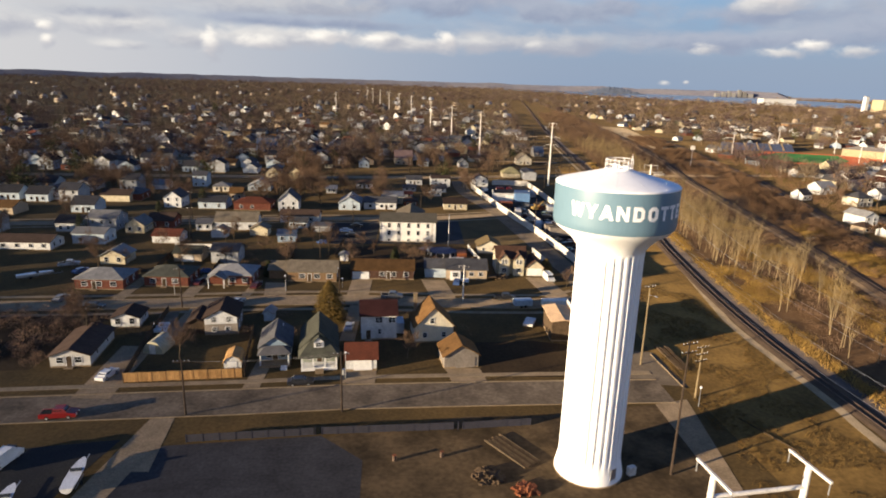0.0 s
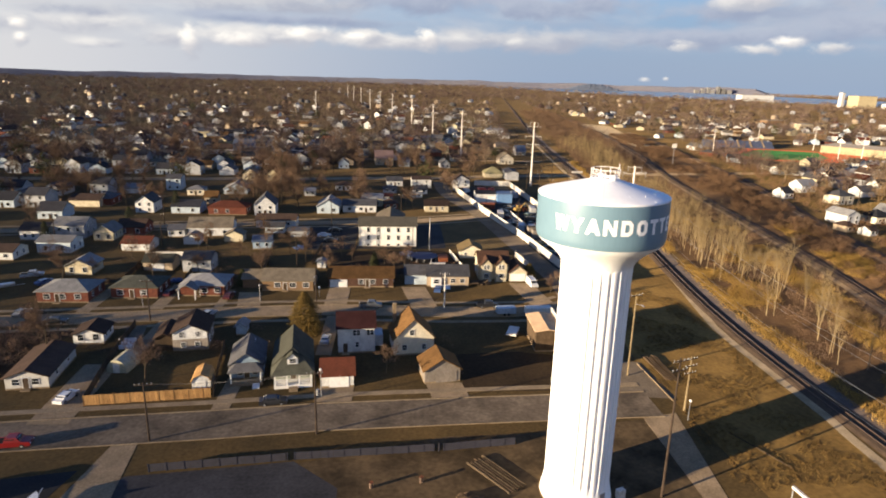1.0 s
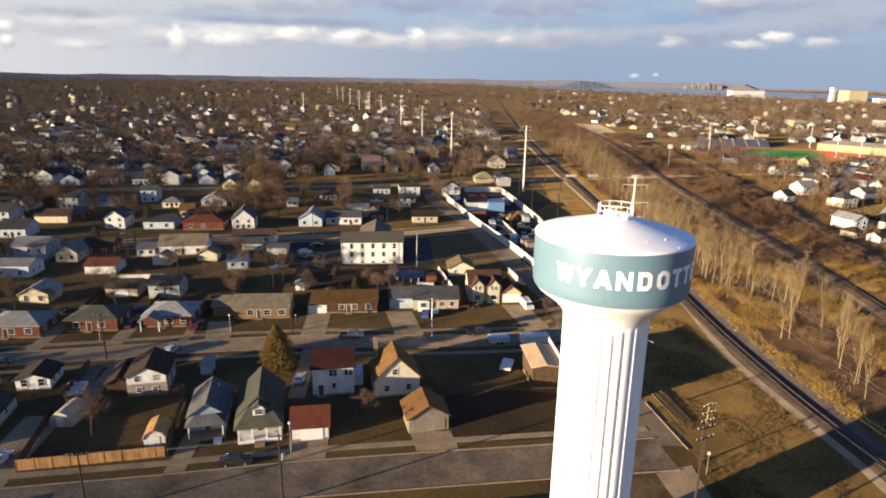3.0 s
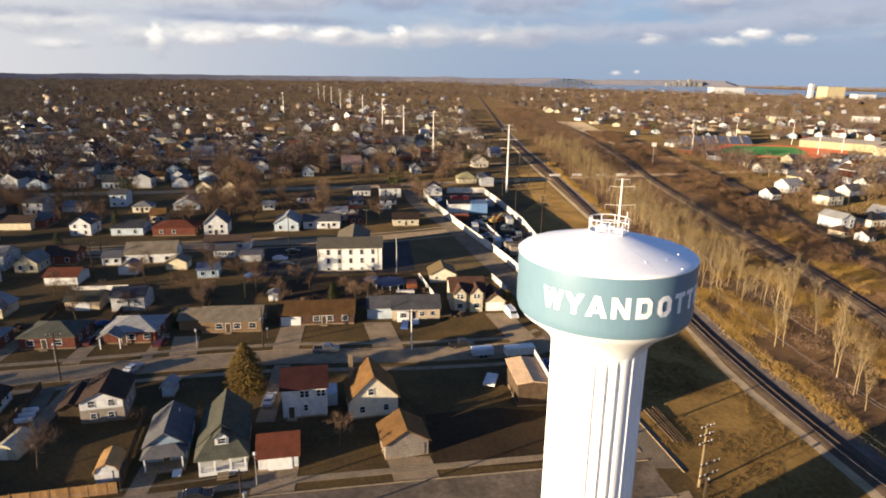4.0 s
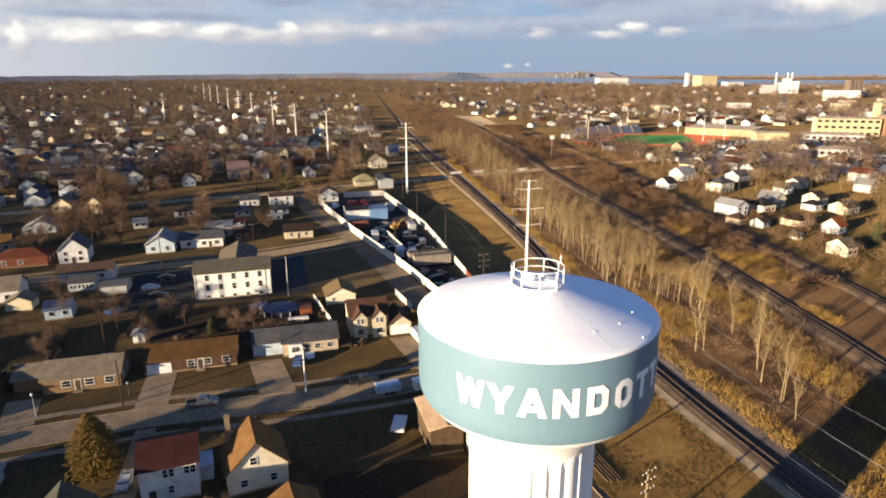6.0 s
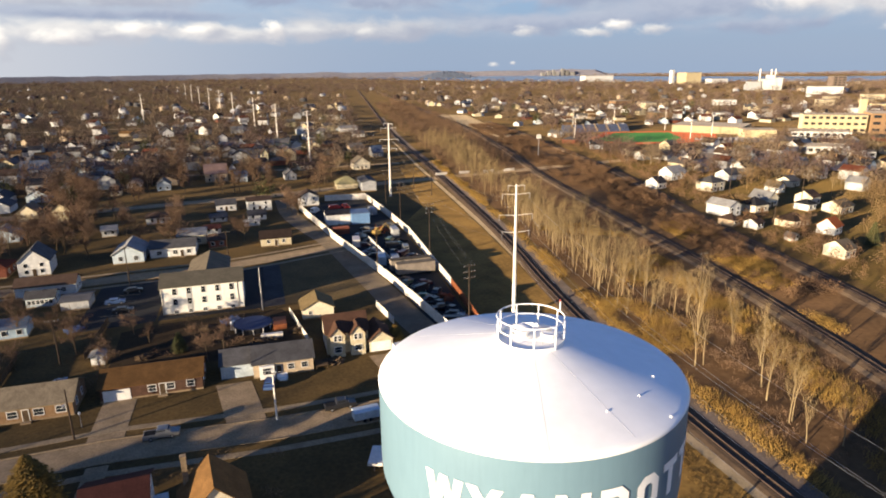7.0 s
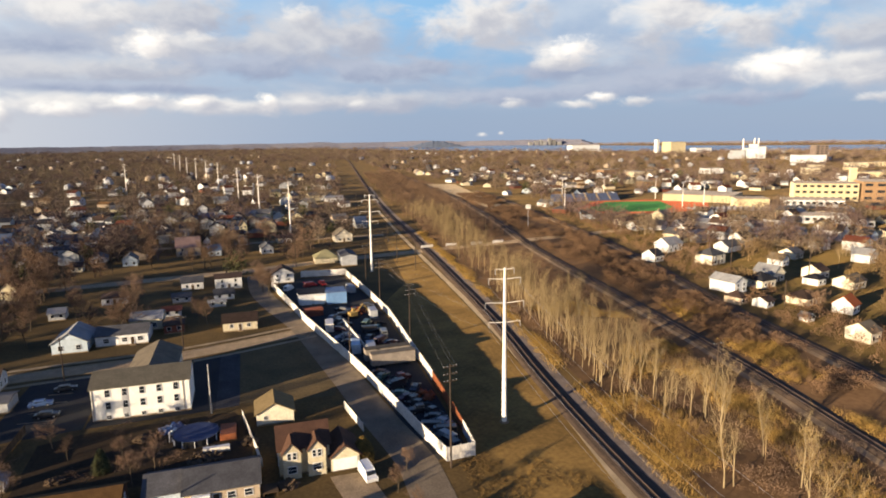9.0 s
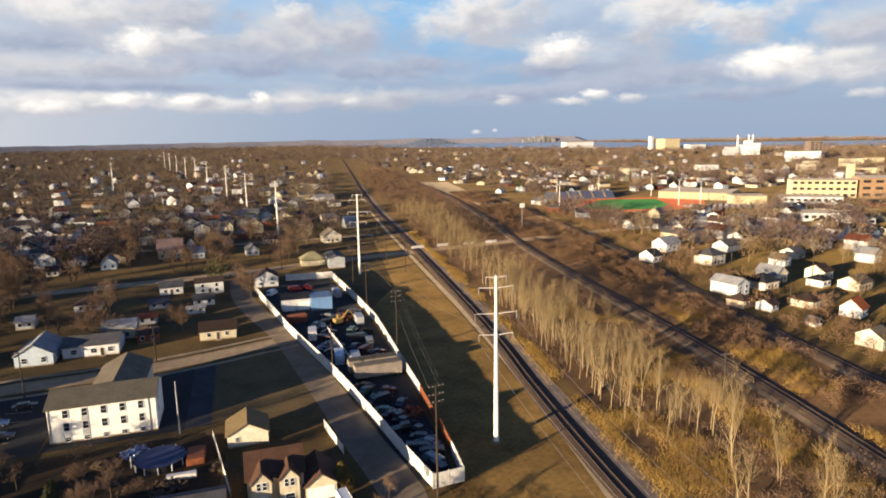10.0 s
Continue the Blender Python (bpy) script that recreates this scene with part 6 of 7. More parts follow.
def tree_meshes(seed, height, levels, spread, kids, bark, twig, twig_w, solid=2, fuzz=0, stout=0.019):
    rng = random.Random(seed)
    segs = branches(rng, height, levels, spread, kids, stout)
    bm = bmesh.new()
    vs, ts = [], []
    for p, q, r0, r1, lv in segs:
        if lv < solid:
            tube(bm, p, q, max(r0, 0.025), max(r1, 0.02), 5 if lv == 0 else 4, False)
        else:
            side = Vector((rng.uniform(-1, 1), rng.uniform(-1, 1), rng.uniform(-1, 1))).cross(q - p).normalized() * max(twig_w, r0)
            b = len(vs)
            vs += [p - side, p + side, q]
            ts.append((b, b + 1, b + 2))
            for _ in range(fuzz if lv >= levels - 1 else 0):
                o = p.lerp(q, rng.uniform(0.2, 1.0))
                e = o + ((q - p).normalized() + Vector((rng.uniform(-1, 1), rng.uniform(-1, 1), rng.uniform(-0.5, 0.9)))) * rng.uniform(0.25, 0.55)
                side = Vector((rng.uniform(-1, 1), rng.uniform(-1, 1), rng.uniform(-1, 1))).cross(e - o).normalized() * twig_w * 0.8
                b = len(vs)
                vs += [o - side, o + side, e]
                ts.append((b, b + 1, b + 2))
    top = max(max(p.z, q.z) for p, q, *_ in segs)
    trunk = to_mesh(bm, bark)
    crown = mesh_arrays("crown", np.array([tuple(v) for v in vs]) , np.array(ts), twig)
    return trunk, crown, top


BROAD = [tree_meshes(20 + k, 11, 4, 0.95, (3, 3, 3, 2), BARK, TWIG, 0.036, fuzz=1) for k in range(5)]
TALL = [tree_meshes(40 + k, 13, 4, 0.34, (3, 2, 3, 2), PALE_BARK, PALE_TWIG, 0.016, stout=0.012) for k in range(6)]


def tree(x, y, s, protos, k, label, group, rz):
    trunk, crown, top = protos[k % len(protos)]
    t = thing("tree", x, y, -0.05, rz, label, "tree", group)
    t.scale = (s, s, s * 1.0)
    link_mesh("trunk", trunk, t)
    link_mesh("crown", crown, t)
    return t


rng = random.Random(5)
AT_1 = lambda y: np.interp(y, [p[1] for p in TRACK_1], [p[0] for p in TRACK_1])
AT_2 = lambda y: np.interp(y, [p[1] for p in TRACK_2], [p[0] for p in TRACK_2])
AT_3 = lambda y: np.interp(y, [p[1] for p in TRACK_3], [p[0] for p in TRACK_3])
# the belt of pale saplings between the first two tracks
n = 0
while n < 120:
    y = rng.uniform(10, 190)
    if y < 60 and rng.random() < 0.85:
        continue
    x = AT_1(y) + 11 + rng.uniform(0, 1) ** 1.2 * (AT_2(y) - AT_1(y) - 24) * 0.6
    tree(x, y, rng.uniform(0.55, 0.95), TALL, n, "slender pale bare tree among dry reeds by the tracks", "trees by the railway", rng.uniform(0, 360))
    n += 1
for x, y, s in ((62, 16, 0.8), (64, 8, 0.7), (66, 27, 1.0), (72, 34, 0.9), (60, 38, 0.85), (70, 50, 1.0), (74, 44, 0.95), (77, 58, 1.0)):
    tree(x, y, s, TALL, n, "slender pale bare tree among dry reeds by the tracks", "trees by the railway", 40 * n)
    n += 1
# bare trees in the gardens
for x, y, s in ((-100, 14, 1.0), (-78, 5, 0.75), (-34, 8, 0.5), (-110, 28, 0.55), (-120, 60, 1.0), (-99, 66, 0.8), (-70, 68, 0.7), (-60, 82, 0.9), (-66, 90, 0.8), (-75, 96, 0.9), (-92, 92, 0.8), (-33, 70, 0.6),
                (-26, 166, 0.8), (-29, 172, 0.7), (-74, 160, 1.0), (-83, 168, 1.3), (-90, 163, 1.1), (-100, 172, 1.2), (-46, 172, 0.6), (-8, 205, 0.9), (-9, 214, 0.9), (-6, 198, 0.8), (-70, 196, 0.9), (-82, 192, 1.2), (-90, 205, 1.3), (-76, 214, 1.2), (-97, 222, 1.2), (-86, 228, 1.3), (-78, 178, 1.0), (10, 46.5, 0.4), (9, 54, 0.45), (12, 60, 0.4)):
    tree(x, y, s, BROAD, n, "bare brown garden tree with fine twigs", "garden trees", 50 * n)
    n += 1


def evergreen(x, y, height, label, golden=False):
    rng = random.Random(int(x * 7 + y))
    t = thing("evergreen_tree", x, y, 0, 0, label, "tree", "evergreen trees")
    part("trunk", tube(bmesh.new(), (0, 0, 0), (0, 0, height * 0.9), 0.22, 0.05, 8), BARK, t)
    vs, ts = [], []
    for k in range(8000 if golden else 2600):
        z = rng.uniform(0.06, 1) ** 1.1
        r = (1 - z ** (2.4 if golden else 1.5)) * height * (0.40 if golden else 0.34) * (0.75 + 0.35 * math.sin(z * 60)) + 0.15
        a, q = rng.uniform(0, 6.283), rng.uniform(0.45, 1)
        p = Vector((r * q * math.cos(a), r * q * math.sin(a), z * height - 0.1 * r))
        out = Vector((math.cos(a), math.sin(a), -0.25)) * rng.uniform(0.28, 0.55)
        side = Vector((-math.sin(a), math.cos(a), rng.uniform(-0.5, 0.5))) * (rng.uniform(0.14, 0.26) if golden else rng.uniform(0.08, 0.16))
        b = len(vs)
        vs += [p - side, p + side, p + out]
        ts.append((b, b + 1, b + 2))
    me = mesh_arrays("crown", np.array([tuple(v) for v in vs]), np.array(ts), mat("golden_needles", (0.185, 0.115, 0.030), (0.085, 0.060, 0.020), 0.9, 1.0) if golden else NEEDLES)
    link_mesh("crown", me, t)


evergreen(-52.2, 27.6, 9.6, "dark golden-green evergreen tree beside a driveway", True)
evergreen(-126, 118, 9, "tall dark evergreen beside white houses")
evergreen(-39, 77, 4.5, "small dark evergreen behind a ranch house")
evergreen(-73.5, 60, 4.5, "dark rounded evergreen between houses")
evergreen(5.5, 66.5, 4.6, "narrow evergreen beside a cream house", True)
evergreen(-121, 150, 9, "tall dark evergreen by white houses")
evergreen(-144, 98, 8, "tall dark evergreen between houses")
evergreen(170, 92, 8, "dark evergreen beside a white house")
# clutter, fences and brush in the back gardens
for k, (x, y) in enumerate(((-116, 68), (-104, 76), (-88, 70), (-80, 84), (-70, 78), (-52, 70), (-46, 84), (-36, 80), (-50, 90), (-96, 96), (-112, 84), (-30, 74))):
    tree(x, y, 0.4 + 0.05 * (k % 6), BROAD, k + 2, "small bare brown tree in a back garden", "garden trees", 70 * k)
for k, (x, y, r, h, m) in enumerate(((-78, 66, 1.6, 0.7, "weathered_wood"), (-92, 63, 1.4, 0.6, "paint_blue"), (-60, 69, 1.5, 0.8, "galvanized_steel"), (-64, 97, 1.8, 0.8, "paint_blue"), (-46, 76, 1.3, 0.6, "weathered_wood"), (-34, 88, 1.6, 0.7, "weathered_wood"), (-110, 62, 1.6, 0.7, "weathered_wood"), (-14, 80, 1.5, 0.8, "weathered_wood"))):
    heap(x, y, r, h, MATS[m], 40 + k, "low pile of mixed garden clutter on grass")
for x in (-105.5, -89.5, -69.8):
    board_fence([(x, 63), (x - 1.6, 84)], 1.6, OLD_WOOD, "dark weathered fence between back gardens", 0.9)


def scatter(name, proto, places, material, label, category):
    """Many alike small growths in one mesh. proto: triangles (n, 3, 3); places: x, y, turn, width, height."""
    p = np.asarray(places, float)
    c, s = np.cos(p[:, 2]), np.sin(p[:, 2])
    v = proto.reshape(-1, 3)
    out = np.empty((len(p), len(v), 3), np.float32)
    out[:, :, 0] = p[:, 0:1] + p[:, 3:4] * (c[:, None] * v[:, 0] - s[:, None] * v[:, 1])
    out[:, :, 1] = p[:, 1:2] + p[:, 3:4] * (s[:, None] * v[:, 0] + c[:, None] * v[:, 1])
    out[:, :, 2] = p[:, 4:5] * v[:, 2]
    verts = out.reshape(-1, 3)
    me = mesh_arrays(name, verts, np.arange(len(verts)).reshape(-1, 3), material)
    return tagged(link_mesh(name, me), label, category, "", "stuff")


def tuft(seed, blades, spread, width):
    r = np.random.RandomState(seed)
    b = r.uniform(-spread, spread, (blades, 2))
    a = r.uniform(0, 6.283, blades)
    tip = b + r.uniform(-0.4, 0.4, (blades, 2)) * spread
    h = r.uniform(0.55, 1.0, blades)
    w = np.stack([np.cos(a), np.sin(a)], 1) * width
    z = np.zeros((blades, 1))
    return np.stack([np.c_[b - w, z], np.c_[b + w, z], np.c_[tip, h]], 1)


def bush(seed, twigs, width):
    """A round bare bush or far crown of loose twigs, 1 m high and wide."""
    r = np.random.RandomState(seed)
    d = r.normal(size=(twigs, 3))
    d /= np.linalg.norm(d, axis=1, keepdims=True)
    q = r.uniform(0.25, 1.0, (twigs, 1)) ** 0.6
    lump = 1 + 0.25 * np.sin(d[:, :1] * 5 + seed) * np.cos(d[:, 1:2] * 4)
    lobe = r.normal(size=(7, 3)) * [0.2, 0.2, 0.15]
    p = d * q * 0.36 * lump + lobe[r.randint(7, size=twigs)] + [0, 0, 0.58]
    p[:, 2] = np.maximum(p[:, 2], 0.12)
    w = d * 0.10 + r.normal(size=(twigs, 3)) * 0.06 + [0, 0, 0.05]
    s = np.cross(w, r.normal(size=(twigs, 3)))
    s = s / np.linalg.norm(s, axis=1, keepdims=True) * width
    return np.stack([p - s, p + s, p + w], 1)


def trunked(proto, w=0.035):
    """The same with a plain trunk and a few limbs below."""
    t = []
    for a in (0.0, 2.1, 4.2):
        x, y = math.cos(a) * w, math.sin(a) * w
        x2, y2 = math.cos(a + 2.1) * w, math.sin(a + 2.1) * w
        t.append([[x, y, 0], [x2, y2, 0], [0.02, 0, 0.8]])
        t.append([[x, y, 0.25], [x2, y2, 0.25], [math.cos(a) * 0.32, math.sin(a) * 0.32, 0.75]])
    return np.concatenate([proto, np.array(t)])


R = np.random.RandomState(3)


def grown(n, box4, keep, size, tall=1.0):
    x0, x1, y0, y1 = box4
    out = []
    while len(out) < n:
        x, y = R.uniform(x0, x1), R.uniform(y0, y1)
        if keep(x, y):
            s = R.uniform(*size)
            out.append((x, y, R.uniform(0, 6.28), s, s * tall * R.uniform(0.8, 1.2)))
    return out


def triangles(*meshes):
    """The triangles of some meshes as one array."""
    out = []
    for me in meshes:
        me.calc_loop_triangles()
        co = np.empty(len(me.vertices) * 3)
        me.vertices.foreach_get("co", co)
        ix = np.empty(len(me.loop_triangles) * 3, np.int32)
        me.loop_triangles.foreach_get("vertices", ix)
        out.append(co.reshape(-1, 3)[ix].reshape(-1, 3, 3))
    return np.concatenate(out)


for k in range(6):
    spots = grown(46, (55, 300, 30, 420), lambda x, y: AT_1(y) + 11 < x < AT_1(y) + 11 + (AT_2(y) - AT_1(y) - 24) * 0.58 and R.uniform() < (0.22 if y < 85 else 1), (0.5, 0.95))
    scatter("saplings", triangles(TALL[k][0], TALL[k][1]), spots, PALE_TWIG, "dense pale bare saplings between the tracks", "trees")
# dry reeds and brush along the tracks
def reeds_here(x, y):
    d1, d2 = x - AT_1(y), AT_2(y) - x
    n = noise.noise((x * 0.05, y * 0.05, 0.0))
    edge = 5.4 < d1 < 8.2 + 5 * n and y < 330
    inner = d1 > 8 and d2 > 9 and n > 0.22 and y < 150
    third = 9 < AT_3(y) - x < 22 and n > 0.02 and 30 < y < 140
    strip = 11 < d2 < 19 + 5 * n and -40 < y < 105
    return edge or inner or third or strip


REEDS = grown(5000, (48, 135, -70, 330), reeds_here, (0.8, 1.3))
scatter("reeds", tuft(1, 26, 1.6, 0.026), [(x, y, a, s, 1.1 * h) for x, y, a, s, h in REEDS], REED, "tall golden dry reeds beside the tracks", "reeds")


def brush_here(x, y):
    return AT_1(y) + 8 < x < AT_2(y) - 7 and noise.noise((x * 0.06, y * 0.04, 5.0)) > 0.0


scatter("brush", bush(2, 100, 0.015), grown(1000, (50, 330, -60, 420), brush_here, (1.6, 3.6), 0.8), TWIG, "brown tangled bare brush between the tracks", "brush")
scatter("brush", bush(3, 120, 0.03), grown(1900, (95, 260, 60, 560), lambda x, y: AT_2(y) + 5 < x < AT_3(y) - 5 and noise.noise((x * 0.05, y * 0.03, 9.0)) > -0.12, (1.5, 4.2), 0.8), REDBUSH, "russet bare brush between the tracks", "brush")
scatter("brush", bush(4, 110, 0.025), grown(420, (110, 300, 40, 420), lambda x, y: AT_3(y) + 4 < x < AT_3(y) + 26, (2.0, 5.0), 0.9), REDBUSH, "brown bare brush beside gardens", "brush")
scatter("brush", trunked(bush(7, 90, 0.03)), grown(620, (80, 300, 300, 1000), lambda x, y: AT_1(y) + 9 < x < AT_2(y) - 8 and noise.noise((x * 0.05, y * 0.02, 4.0)) > -0.25, (3.0, 7.0), 1.0), TWIG, "brown bare thicket between the far tracks", "brush")
scatter("brush", bush(8, 90, 0.02), grown(520, (55, 120, 0, 200), lambda x, y: AT_1(y) + 12 < x < AT_2(y) - 8 and noise.noise((x * 0.07, y * 0.07, 12.0)) > -0.1, (1.2, 2.6), 0.7), REDBUSH, "low russet bare scrub beside the tracks", "brush")
scatter("grass", tuft(5, 10, 0.5, 0.035), grown(5200, (16, 46, -55, 62), lambda x, y: x > 18 + 0.06 * y and x < 41.5 and noise.noise((x * 0.11, y * 0.11, 2.0)) > -0.06, (0.5, 1.0), 0.42), DRY, "dry grass tussocks on the strip by the railway", "grass")
scatter("brush", bush(9, 110, 0.025), grown(190, (-150, -104, 2, 29), lambda x, y: noise.noise((x * 0.07, y * 0.07, 3.0)) > -0.2, (1.6, 3.4), 0.9), TWIG, "brown bare thicket on a wooded lot", "brush")
scatter("brush", bush(6, 90, 0.02), grown(130, (-130, -20, 3, 98), lambda x, y: (4 < y < 33 or 62 < y < 94) and noise.noise((x * 0.08, y * 0.08, 7.0)) > 0.15, (1.2, 2.4), 0.9), TWIG, "bare brown garden shrubs", "shrubs")


# ---- the town beyond ----
def proto_house(w, d, h, rise, axis, wall, roof, label):
    return house(-w / 2, w / 2, -d / 2, d, h, rise, axis, wall, roof, label, far=True, front=pair(1.6, 1.1, 1.2) + (pair(4.2, 1.0, 1.2) if h > 4.6 else []), sides=False, door=0.5, chimney=(0.7, 0.6) if rise > 2.5 else None, stack=BUFF, group="houses of the town")


KINDS = [proto_house(*a) for a in (
    (8, 11, 3.2, 2.5, "y", WHITE, R_GREY, "white gable-front house among bare trees"), (8, 10, 5.4, 2.8, "y", WHITE, R_BROWN, "tall white gable-front house among trees"),
    (12, 8.5, 3.0, 1.9, "x", CREAM, R_BROWN, "cream ranch house among bare trees"), (11, 8.5, 3.0, 2.0, "hip", BRICK, R_GREY, "brick house with a grey hip roof"),
    (8.5, 10, 5.2, 2.6, "y", YELLOW, R_GREY, "tall yellow gable house among trees"), (9, 9, 3.4, 2.6, "x", PALE, R_COAL, "pale blue house with dark roof"),
    (12, 9, 3.0, 1.9, "x", TAN, R_ORANGE, "tan house with a rust-brown roof"), (8, 9, 5.2, 2.4, "x", GREY, R_COAL, "grey two-storey house among trees"),
    (7, 7, 2.6, 1.8, "y", WHITE, R_PALE, "small white garage with pale roof"), (10, 9, 5.0, 2.2, "x", WHITE, R_RED, "white two-storey house with a red roof"))]
used = [False] * len(KINDS)


def town_house(k, x, y, rz):
    m = pose(x, y, 0, 0, 0, rz)
    if not used[k]:
        used[k] = True
        KINDS[k].matrix_basis = m
        return
    copy_thing(KINDS[k], m)


# the near town, row by row: front's left and right end, front, depth, eaves, rise, ridge, wall, roof, label
BLUE_ROOF = mat("shingle_blue", (0.075, 0.10, 0.15), (0.055, 0.075, 0.115), 0.5, 0.95, bump=0.3, fine=5)
ROSE_ROOF = mat("shingle_rose", (0.20, 0.135, 0.115), (0.155, 0.10, 0.085), 0.5, 0.95, bump=0.3, fine=5)
R_BRIGHT = mat("shingle_bright_red", (0.36, 0.105, 0.035), (0.28, 0.08, 0.028), 0.5, 0.95, bump=0.3, fine=5)
OCHRE = mat("siding_ochre", (0.42, 0.27, 0.10), (0.33, 0.21, 0.08), 0.7, 0.7, lap=0.2)
NORTH_ROWS = (
    (-63.1, -54.9, 203.5, 8, 2.6, 1.7, "hip", WHITE, R_BROWN, "small white hip-roofed bungalow before a dark street"),
    (-38, -30, 218, 8, 3.0, 1.6, "x", WHITE, R_GREY, "long white bungalow with a grey roof"),
    (-39.3, -33.1, 198, 6, 2.1, 1.1, "x", GREY, R_GREY, "low grey garage behind a white bungalow"),
    (-25.3, -15.5, 214, 8, 4.6, 1.1, "x", WHITE, R_BROWN, "two-level white house with dark small windows"),
    (-25, -18.2, 197, 6, 2.3, 1.5, "x", WHITE, R_GREY, "white garage with a grey roof"),
    (-26.5, -21, 187, 3.6, 1.9, 0.6, "x", WHITE, R_PALE, "low white shed behind trees"),
    (-40.4, -34.8, 179.5, 5, 2.2, 0.9, "x", WHITE, R_MAROON, "small white garage with a reddish roof"),
    (-37.9, -32.3, 160, 7, 2.6, 1.6, "hip", BRICK, R_BROWN, "brown brick cottage half hidden by twigs"),
    (-75.8, -70.9, 188, 6, 2.5, 1.2, "x", GREY, R_PALE, "small grey shed among bare trees"),
    (-89.1, -81, 145, 10, 4.6, 3.6, "y", WHITE, R_GREY, "tall white gable house with a front porch"),
    (-104, -89.4, 111.5, 9, 3.3, 2.6, "x", WHITE, R_TAN, "white bungalow with a broad tan-grey roof"),
    (-78.7, -72.9, 95.6, 6, 2.6, 1.4, "x", BLUE, BLUE_ROOF, "dark blue shed with a blue roof"),
    (-110.3, -105, 110, 7, 2.6, 1.2, "x", WHITE, R_GREY, "small white cottage with a grey roof"),
    (-141.7, -135.1, 198, 9, 5.6, 1.6, "x", PALE, R_GREY, "tall pale two-level house"),
    (-128.3, -120.9, 186, 7, 2.6, 1.8, "hip", IVORY, R_PALE, "small ivory hip-roofed cottage"),
    (-115, -109.6, 167, 6, 3.2, 2.0, "x", TAN, R_ORANGE, "tan cottage with a rust-brown roof"),
    (-113, -102.5, 190, 9, 2.6, 2.6, "y", PALE, R_PALE, "pale gable-fronted cottage with a light roof"))
FAR_ROWS = (
    (-88.6, -83.9, 272, 7, 2.6, 1.6, "x", CREAM, R_BROWN, "small cream house beyond the cross street"),
    (-68.6, -62.4, 278.5, 9, 3.2, 2.4, "y", PALE, R_PALE, "pale gable-fronted house beyond the cross street"),
    (-108.4, -101.4, 323.5, 8, 3.0, 1.5, "x", WHITE, R_GREY, "white bungalow among bare trees"),
    (-130, -123, 388, 9, 3.4, 2.6, "y", WHITE, R_GREY, "white gable house among bare trees"),
    (-121, -113.7, 390.5, 9, 3.2, 2.6, "y", WHITE, R_COAL, "white gable house with a dark roof"),
    (-105.5, -93.7, 347, 9, 3.0, 1.8, "x", WHITE, R_COAL, "wide white house with a dark roof"),
    (-95.8, -85.6, 372, 10, 4.2, 3.0, "x", GREY, R_GREY, "large grey-roofed house among trees"),
    (-121.7, -114, 452, 9, 3.6, 2.8, "y", WHITE, R_GREY, "tall white gable house far among trees"),
    (-47.1, -35.7, 296.5, 15, 4.6, 4.2, "x", TAN, ROSE_ROOF, "broad building with a large dusty rose roof"),
    (-31.7, -25.6, 291, 9, 3.0, 2.4, "x", PALE, BLUE_ROOF, "house with a blue-grey roof"),
    (-35.8, -32, 322, 8, 3.4, 2.6, "y", WHITE, R_BROWN, "narrow white gable house"),
    (-17.2, -12.6, 319, 8, 3.6, 1.4, "y", WHITE, R_GREY, "white two-level house among trees"),
    (-100, -90.6, 565, 10, 4.0, 3.4, "y", WHITE, R_GREY, "bright white far gable house"),
    (-40.6, -29.8, 570, 10, 4.0, 2.6, "x", GREY, R_PALE, "far grey house with a pale roof"),
    (-42.6, -35, 440, 10, 3.0, 3.0, "x", PALE, BLUE_ROOF, "far house with a blue-grey roof"),
    (-17, -12.7, 365.5, 8, 5.4, 3.0, "y", YELLOW, R_BROWN, "tall sunlit gable house"),
    (34.6, 44.2, 311, 9, 4.0, 3.4, "y", IVORY, R_TAN, "cream gable cottage near the railway"),
    (-6.1, -0.2, 288, 9, 3.2, 2.4, "y", GREY, R_GREY, "grey gable house beyond the cross street"),
    (3.4, 11.1, 321, 8, 2.8, 1.5, "x", IVORY, R_BROWN, "low cream bungalow among trees"),
    (57.8, 74.6, 545, 9, 3.6, 2.0, "x", WHITE, R_PALE, "long white far building near the railway"),
    (63.2, 72.4, 493, 9, 3.2, 2.0, "x", WHITE, R_GREY, "far white bungalow among bare trees"),
    (44.2, 53.8, 390, 10, 3.4, 3.0, "x", TAN, R_GREY, "grey-roofed house near the railway"),
    (55, 62.5, 362, 10, 3.2, 4.0, "x", GREY, BLUE_ROOF, "steep dark blue-roofed house near the railway"),
    (17.1, 26.5, 536, 9, 4.8, 2.6, "y", WHITE, R_GREY, "far white two-storey house"),
    (-178, -169.4, 274, 9, 2.8, 1.2, "x", IVORY, R_TAN, "long ivory bungalow in the sun"),
    (-147.5, -134, 345, 12, 5.0, 4.4, "x", BLUE, BLUE_ROOF, "large blue house with a steep blue roof"))
